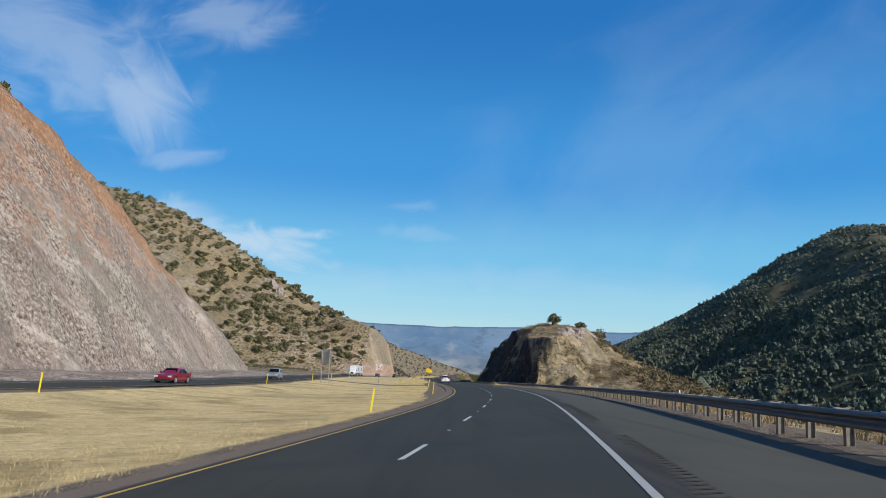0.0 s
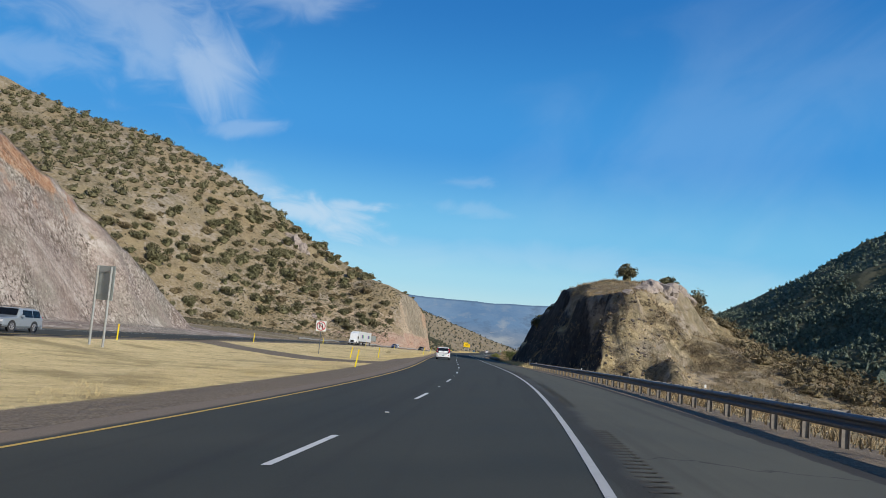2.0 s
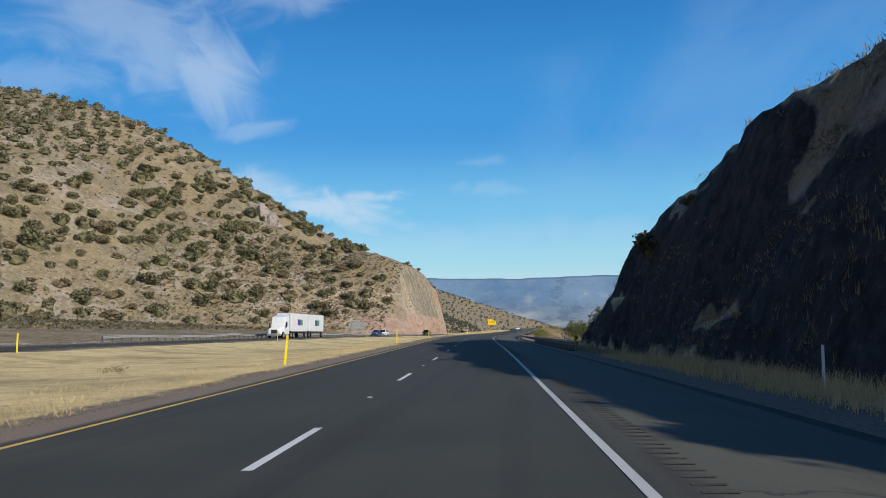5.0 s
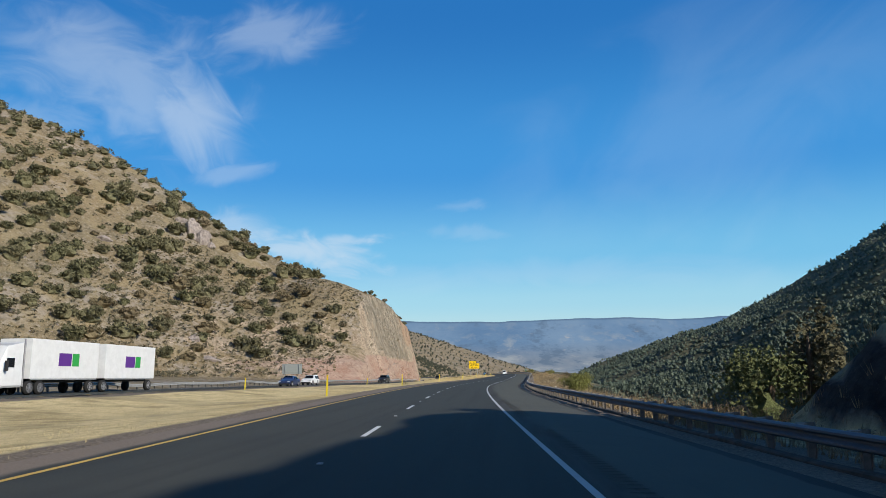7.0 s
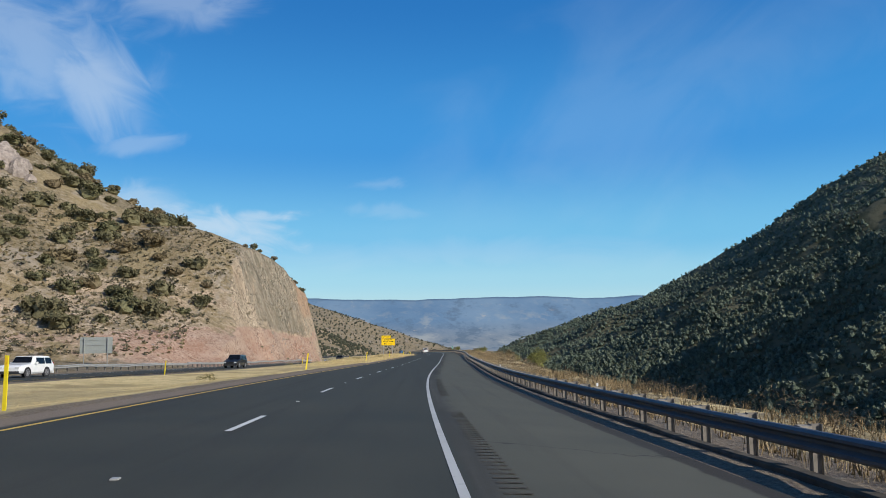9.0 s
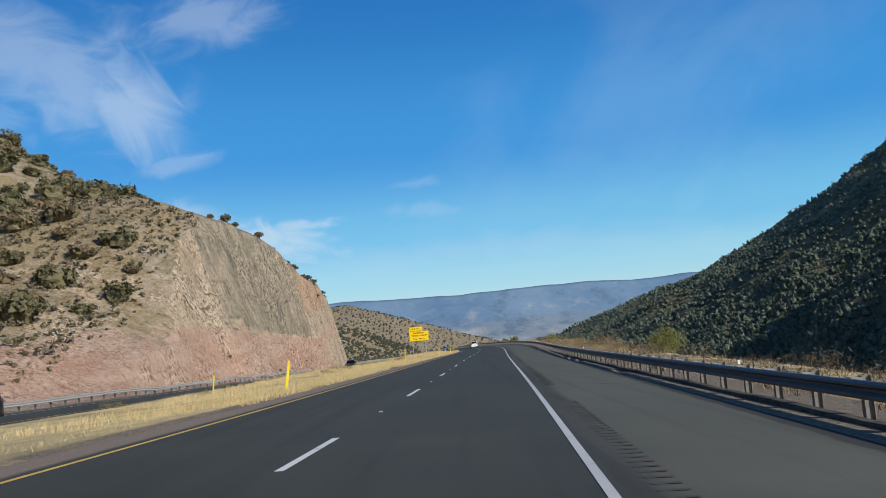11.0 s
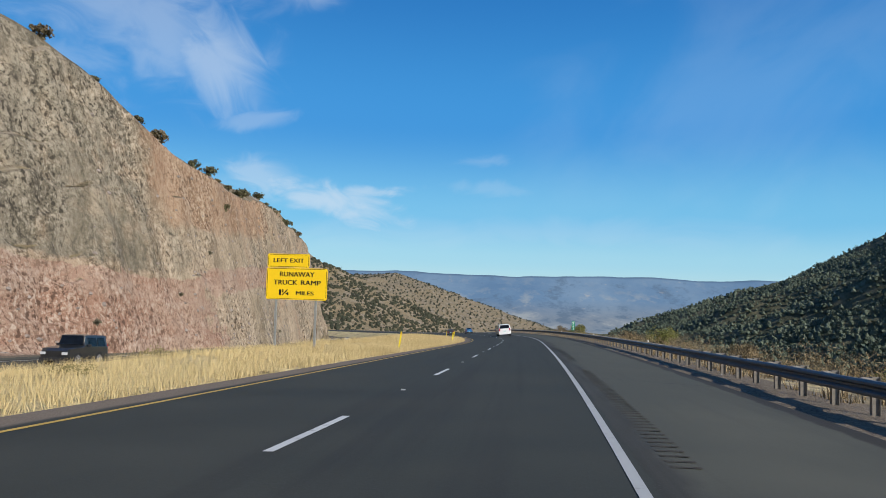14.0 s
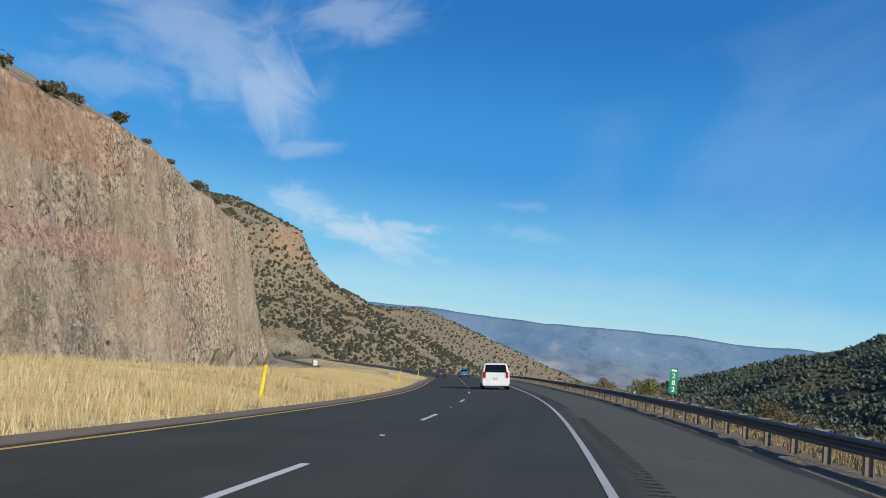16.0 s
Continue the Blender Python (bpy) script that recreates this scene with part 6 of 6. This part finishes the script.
def on_far_lane(ob, across, y):
    """On the opposite carriageway, coming towards -y."""
    e = 2.0
    u = float(far_in(y)) - across
    xa, xb = (float(road_x(q) + far_in(q)) for q in (y - e, y + e))
    za, zb = (float(road_z(q) + far_dz(q)) for q in (y - e, y + e))
    yaw = math.degrees(math.atan2(xa - xb, 2 * e)) + 180
    ob.matrix_basis = Matrix.Translation((float(road_x(y)) + u, y, float(road_z(y) + far_dz(y)) + 0.004)) @ pose(0, 0, 0, 0, 0, yaw) @ pose(0, 0, 0, -math.degrees(math.atan2(zb - za, 2 * e)), 0, 0)

WHITE = car_paint("white_car_paint", (0.78, 0.79, 0.79))
on_lane(suv("sport_utility", WHITE, "large white sport utility car ahead on the asphalt"), -1.75, 571.5)

def hatchback():
    """A tall boxy hatchback, 4.14 m long, with an upright black-framed tailgate; it points along +y."""
    root = new("boxy_hatchback")
    tail = -2.07

    def leaned(bm):
        """Slopes the tail forward above the bumper and rounds it in plan."""
        for v in bm.verts:
            w = max(0.0, min(1.0, (-0.9 - v.co.y) / 1.0)) ** 1.5
            v.co.y += w * 0.30 * max(0.0, v.co.z - 0.82)
        return bm

    def skin(stations):
        bm, rings = bmesh.new(), []
        for y, w, sill, belt, top, tw in stations:
            prof = [(w * 0.86, sill), (w * 0.965, sill + 0.05), (w * 0.99, sill + 0.16), (w, (sill + belt) * 0.5), (w * 0.995, belt - 0.14), (w * 0.975, belt), (w * 0.96, belt + 0.02)]
            a, b = (w * 0.96, belt + 0.02), (tw + 0.02, top - 0.07)
            prof += [(a[0] + (b[0] - a[0]) * k, a[1] + (b[1] - a[1]) * k) for k in (0.5, 1.0)] + [(tw - 0.035, top - 0.025), (tw - 0.12, top - 0.004), (tw * 0.45, top + 0.012)]
            rings.append([bm.verts.new((x, y, z)) for x, z in prof] + [bm.verts.new((-x, y, z)) for x, z in reversed(prof)])
        for a, b in zip(rings, rings[1:]):
            for i in range(len(a)):
                j = (i + 1) % len(a)
                bm.faces.new((a[i], a[j], b[j], b[i]))
        bm.faces.new(rings[0])
        bm.faces.new(rings[-1][::-1])
        return leaned(bm)

    body = part("body", skin([(-2.07, 0.815, 0.34, 0.98, 1.46, 0.60), (-2.05, 0.860, 0.28, 0.98, 1.53, 0.655), (-1.98, 0.885, 0.24, 0.98, 1.565, 0.68), (-1.75, 0.90, 0.22, 0.98, 1.585, 0.70), (-1.0, 0.90, 0.21, 0.985, 1.605, 0.715),
                              (-0.1, 0.90, 0.21, 0.99, 1.60, 0.715), (0.42, 0.90, 0.21, 0.99, 1.55, 0.70), (0.52, 0.90, 0.21, 0.99, 1.51, 0.70), (1.22, 0.895, 0.21, 0.985, 1.075, 0.75), (1.32, 0.89, 0.21, 0.97, 1.05, 0.76),
                              (1.80, 0.87, 0.24, 0.90, 0.965, 0.74), (2.0, 0.82, 0.28, 0.80, 0.86, 0.70), (2.07, 0.74, 0.36, 0.70, 0.74, 0.62)]), WHITE, root, smooth=True)

    def tail_piece(name, quad, deep, material, parent, bevel=0.0, label=""):
        """A plate on the tail: corner points (x, z), standing a little proud."""
        bm = bmesh.new()
        f = [bm.verts.new((x, tail - deep, z)) for x, z in quad]
        b = [bm.verts.new((x, tail + 0.10, z)) for x, z in quad]
        bm.faces.new(f)
        bm.faces.new(b[::-1])
        for i in range(len(quad)):
            j = (i + 1) % len(quad)
            bm.faces.new((f[j], f[i], b[i], b[j]))
        if bevel:
            bmesh.ops.bevel(bm, geom=[e for e in bm.edges if abs(e.verts[0].co.y - e.verts[1].co.y) < 1e-4 and e.verts[0].co.y < tail], offset=bevel, segments=2, affect="EDGES")
        return part(name, leaned(bm), material, parent, label)

    gate = tail_piece("tailgate", [(-0.73, 0.83), (0.73, 0.83), (0.735, 0.95), (0.66, 1.49), (0.57, 1.52), (-0.57, 1.52), (-0.66, 1.49), (-0.735, 0.95)], 0.022, M_GLASS, root, 0.0, "black-framed tailgate with dark glass")
    tail_piece("gate_panel", [(-0.57, 0.885), (0.57, 0.885), (0.60, 0.92), (0.595, 1.10), (0.56, 1.13), (-0.56, 1.13), (-0.595, 1.10), (-0.60, 0.92)], 0.036, WHITE, gate, 0.006)
    emblem = bmesh.new()
    bmesh.ops.create_uvsphere(emblem, u_segments=16, v_segments=8, radius=1.0)
    for v in emblem.verts:
        v.co = Vector((v.co.x * 0.075, tail - 0.038 + v.co.y * 0.010, 1.045 + v.co.z * 0.038))
    part("emblem", leaned(emblem), M_TRIM, gate)
    part("model_bar", leaned(block((-0.53, tail - 0.040, 0.915), (-0.38, tail - 0.030, 0.945))), M_RIM, gate)
    part("wiper", leaned(tube(bmesh.new(), (0.02, tail - 0.03, 1.16), (-0.42, tail - 0.03, 1.19), 0.012, 6)), M_TRIM, gate)
    part("brake_lamp", leaned(block((-0.20, tail + 0.005, 1.555), (0.20, tail + 0.06, 1.585), 0.006)), M_TAIL, root)
    part("spoiler", leaned(block((-0.60, tail - 0.045, 1.525), (0.60, tail + 0.32, 1.572), 0.015)), WHITE, root)
    tail_piece("bumper_crease", [(-0.62, 0.675), (0.62, 0.675), (0.62, 0.690), (-0.62, 0.690)], 0.004, M_TRIM, root)
    tail_piece("plate_recess", [(-0.31, 0.46), (0.31, 0.46), (0.35, 0.60), (0.32, 0.64), (-0.32, 0.64), (-0.35, 0.60)], 0.006, WHITE, root)
    plate = tail_piece("number_plate", [(-0.155, 0.475), (0.155, 0.475), (0.155, 0.625), (-0.155, 0.625)], 0.016, M_PLATE, root)
    tail_piece("plate_bar", [(-0.12, 0.525), (0.12, 0.525), (0.12, 0.575), (-0.12, 0.575)], 0.019, M_TRIM, plate)
    part("lower_bumper", leaned(block((-0.80, tail - 0.010, 0.22), (0.80, tail + 0.30, 0.36), 0.04)), M_TRIM, root, "black lower bumper")
    part("skid_strip", leaned(block((-0.60, tail - 0.020, 0.345), (0.60, tail + 0.02, 0.375), 0.012)), M_RIM, root)
    for s in (-1, 1):
        # lamp that wraps round the corner of the tail
        bm = bmesh.new()
        ring = [(0.725, tail - 0.030), (0.80, tail - 0.022), (0.893, tail + 0.06), (0.905, tail + 0.17), (0.84, tail + 0.20), (0.70, tail + 0.06)]
        rows = []
        for z, k in ((0.86, 0.88), (0.93, 1.0), (1.10, 0.99), (1.30, 0.945), (1.45, 0.895), (1.475, 0.86)):
            rows.append([bm.verts.new((s * x * k, y, z)) for x, y in ring])
        for a, b in zip(rows, rows[1:]):
            for i in range(6):
                j = (i + 1) % 6
                bm.faces.new((a[i], a[j], b[j], b[i]))
        bm.faces.new(rows[0])
        bm.faces.new(rows[-1])
        lamp = part("tail_lamp", leaned(bm), M_TAIL, root, "red wrap-round tail lamp")
        part("clear_lens", leaned(block((s * 0.722 - 0.028, tail - 0.042, 1.04), (s * 0.722 + 0.020, tail + 0.02, 1.26), 0.010)), M_HEAD, lamp)
        bm = bmesh.new()
        tube(bm, (s * 0.715, tail - 0.03, 0.545), (s * 0.715, tail + 0.05, 0.545), 0.058, 18)
        part("reflector", leaned(bm), M_TAIL, root, "round red bumper reflector")
        # side glass in one dark band, split by the pillars
        for y0, y1, t0, t1 in ((-1.52, -0.98, -1.40, -0.98), (-0.92, -0.02, -0.92, -0.02), (0.04, 1.02, 0.04, 0.50)):
            bm = bmesh.new()
            quad = [(0.878, y0, 1.035), (0.878, y1, 1.035), (0.748, t1, 1.485), (0.748, t0, 1.485)]
            vs = [bm.verts.new((s * x, y, z)) for x, y, z in quad]
            bm.faces.new(vs if s > 0 else vs[::-1])
            bmesh.ops.solidify(bm, geom=bm.faces[:], thickness=-0.02)
            part("window", bm, M_GLASS, root)
        for y in (-0.95, 0.01):
            part("pillar", block((s * 0.80 - 0.085, y - 0.03, 1.02), (s * 0.80 + 0.078, y + 0.03, 1.05), 0.004), M_TRIM, root)
            part("door_handle", block((s * 0.905 - 0.02, y + 0.08 - 0.3, 0.86), (s * 0.905 + 0.02, y + 0.26 - 0.3, 0.89), 0.01), WHITE, root)
        for y in (-0.93, 0.02, 1.0):
            part("door_seam", block((s * 0.90 - 0.012, y - 0.005, 0.36), (s * 0.90 + 0.002, y + 0.005, 0.98)), M_TRIM, root)
        part("sill_cladding", block((s * 0.885 - 0.05, -1.0, 0.20), (s * 0.885 + 0.02, 0.95, 0.33), 0.015), M_TRIM, root, "black sill cladding")
        mirror = part("mirror", block((s * 1.0 - 0.11, 0.78, 0.99), (s * 1.0 + 0.11, 0.92, 1.15), 0.035), M_TRIM, root)
        part("mirror_cap", block((s * 1.0 - 0.112, 0.84, 1.05), (s * 1.0 + 0.112, 0.94, 1.155), 0.03), WHITE, mirror)
        part("headlamp", block((s * 0.62 - 0.17, 1.85, 0.70), (s * 0.62 + 0.17, 2.03, 0.86), 0.03), M_HEAD, root)
        for y in (-1.27, 1.30):
            wheel(root, s * 0.805, y, 0.33, 0.215)
            bm = bmesh.new()
            tube(bm, (s * 0.80, y, 0.345), (s * 0.9015, y, 0.345), 0.365, 28)
            part("wheel_arch", bm, M_TRIM, root)
    bm = bmesh.new()
    bm.faces.new([bm.verts.new(q) for q in ((0.70, 1.20, 1.09), (-0.70, 1.20, 1.09), (-0.63, 0.56, 1.50), (0.63, 0.56, 1.50))])
    bmesh.ops.solidify(bm, geom=bm.faces[:], thickness=-0.015)
    part("windscreen", bm, M_GLASS, root)
    part("grille", block((-0.35, 1.98, 0.42), (0.35, 2.06, 0.62), 0.02), M_TRIM, root)
    part("aerial", tube(bmesh.new(), (0.30, -1.35, 1.60), (0.30, -1.60, 1.80), 0.006, 5), M_TRIM, root)
    return tagged(root, "boxy white hatchback with black-framed tailgate on the asphalt", "car")

on_lane(hatchback(), -5.48, 161.4)
on_lane(sedan("blue_sedan", car_paint("bright_blue_paint", (0.02, 0.16, 0.36)), "bright blue sedan far ahead on the asphalt", 4.6, 1.8, 1.45), -1.75, 652)
on_lane(suv("dark_wagon", car_paint("dark_grey_paint", (0.035, 0.036, 0.04)), "dark grey wagon far ahead on the asphalt", 4.6, 1.85, 1.62, False, False), -5.5, 668)
on_far_lane(sedan("red_sedan", car_paint("dark_red_paint", (0.20, 0.012, 0.025)), "dark red sedan on the opposite carriageway"), 4.2, 71)
on_far_lane(suv("grey_crossover", car_paint("silver_grey_paint", (0.22, 0.25, 0.28)), "silver grey crossover on the opposite carriageway", 4.6, 1.85, 1.68, False, True), 4.0, 113)
on_far_lane(sedan("blue_saloon", car_paint("navy_paint", (0.02, 0.035, 0.10)), "dark blue sedan on the opposite carriageway"), 3.9, 331)
on_far_lane(suv("black_suv", car_paint("black_paint", (0.012, 0.012, 0.014)), "black sport utility car on the opposite carriageway", 4.8, 1.95, 1.8, True, True), 3.6, 392)
on_far_lane(suv("black_jeep", car_paint("charcoal_paint", (0.02, 0.021, 0.022)), "dark off-road car on the opposite carriageway", 4.3, 1.88, 1.85, True, False), 3.8, 497)
on_far_lane(suv("white_crossover", WHITE, "white crossover on the opposite carriageway below the hill", 4.6, 1.85, 1.68, False, True), 7.0, 350)
on_far_lane(sedan("maroon_sedan", car_paint("maroon_paint", (0.11, 0.014, 0.02)), "maroon sedan on the opposite carriageway near the bend"), 4.0, 700)
on_far_lane(sedan("silver_sedan", car_paint("silver_paint", (0.40, 0.41, 0.42)), "silver sedan on the opposite carriageway near the bend"), 7.4, 684)

def lorry():
    root = new("double_trailer_lorry")
    white = car_paint("white_trailer_sheet", (0.74, 0.75, 0.75))
    purple = plain("purple_print", (0.10, 0.03, 0.22), 0.5, 0, 0.3, 0.05)
    green = plain("green_print", (0.03, 0.30, 0.06), 0.5, 0, 0.3, 0.05)
    y = 0.0
    cab = part("cab", loft([(5.0, 1.18, 0.55, 1.9, 3.75, 1.12), (6.6, 1.2, 0.55, 1.9, 3.45, 1.10), (7.0, 1.2, 0.5, 1.75, 2.6, 1.05), (7.2, 1.18, 0.5, 1.6, 1.85, 0.98), (8.5, 1.05, 0.5, 1.35, 1.55, 0.85), (8.7, 0.95, 0.6, 1.0, 1.2, 0.8)], 0), white, root)
    part("windscreen", block((-0.98, 6.72, 1.95), (0.98, 6.98, 2.65), 0.05), M_GLASS, cab)
    part("grille", block((-0.5, 8.62, 0.75), (0.5, 8.74, 1.35), 0.04), M_TRIM, cab)
    part("front_bumper", block((-1.15, 8.55, 0.4), (1.15, 8.85, 0.72), 0.05), M_RIM, root)
    for s in (-1, 1):
        part("side_window", block((s * 1.15 - 0.06, 5.9, 1.95), (s * 1.15 + 0.06, 6.65, 2.6), 0.03), M_GLASS, cab)
        part("mirror", block((s * 1.42 - 0.10, 6.9, 1.7), (s * 1.42 + 0.10, 7.05, 2.4), 0.03), M_TRIM, cab)
        tube_bm = bmesh.new()
        tube(tube_bm, (s * 1.05, 4.75, 0.6), (s * 1.05, 4.75, 4.0), 0.07, 10)
        part("exhaust_stack", tube_bm, M_RIM, root)
        part("headlamp", block((s * 0.82 - 0.18, 8.45, 0.85), (s * 0.82 + 0.18, 8.64, 1.10), 0.03), M_HEAD, root)
    for y0 in (-4.2, -13.8):
        tr = part("trailer", block((-1.28, y0, 1.15), (1.28, y0 + 8.5, 4.08), 0.04), white, root)
        part("underframe", block((-0.55, y0 + 0.2, 0.85), (0.55, y0 + 8.2, 1.14)), M_TRIM, root)
        for s in (-1, 1):
            part("logo_block", block((s * 1.285 - 0.004, y0 + 3.7, 2.1), (s * 1.285 + 0.004, y0 + 5.3, 3.1)), purple, tr)
            part("logo_block", block((s * 1.285 - 0.004, y0 + 2.7, 2.1), (s * 1.285 + 0.004, y0 + 3.6, 3.1)), green, tr)
            part("side_skirt", block((s * 1.25 - 0.02, y0 + 0.1, 1.05), (s * 1.25 + 0.02, y0 + 8.4, 1.16)), M_ALU, tr)
    for yy in (7.7, 4.2, 3.0, -3.3, -5.3, -12.9):
        for s in (-1, 1):
            wheel(root, s * 1.10, yy, 0.50, 0.30)
    return tagged(root, "white lorry with two box trailers on the opposite carriageway", "lorry")
on_far_lane(lorry(), 7.0, 282)

def motorhome():
    root = new("motorhome")
    cream = car_paint("cream_sheet", (0.70, 0.68, 0.62))
    part("coach_body", loft([(-3.6, 1.15, 0.5, 1.6, 3.05, 1.12), (1.6, 1.15, 0.5, 1.6, 3.05, 1.12), (2.6, 1.1, 0.5, 1.6, 2.95, 1.05), (2.75, 1.08, 0.5, 1.5, 1.9, 1.0), (3.0, 1.0, 0.5, 1.3, 1.6, 0.95), (3.9, 0.95, 0.5, 1.05, 1.25, 0.85)], 0), cream, root)
    part("windscreen", block((-0.85, 2.66, 1.45), (0.85, 2.86, 1.95), 0.04), M_GLASS, root)
    for s in (-1, 1):
        for a, b in ((-3.0, -2.0), (-1.4, -0.2), (0.4, 1.3)):
            part("window", block((s * 1.14 - 0.02, a, 1.65), (s * 1.14 + 0.02, b, 2.25), 0.01), M_GLASS, root)
        part("stripe", block((s * 1.152 - 0.006, -3.5, 1.2), (s * 1.152 + 0.006, 2.3, 1.34)), M_OAK, root)
        for yy in (-2.2, 2.9):
            wheel(root, s * 0.98, yy, 0.38, 0.24)
    part("roof_unit", block((-0.4, -1.2, 3.06), (0.4, 0.0, 3.32), 0.05), cream, root)
    part("front_bumper", block((-0.95, 3.82, 0.42), (0.95, 4.0, 0.68), 0.03), M_RIM, root)
    return tagged(root, "cream motorhome on the opposite carriageway", "motorhome")
on_far_lane(motorhome(), 7.4, 860)
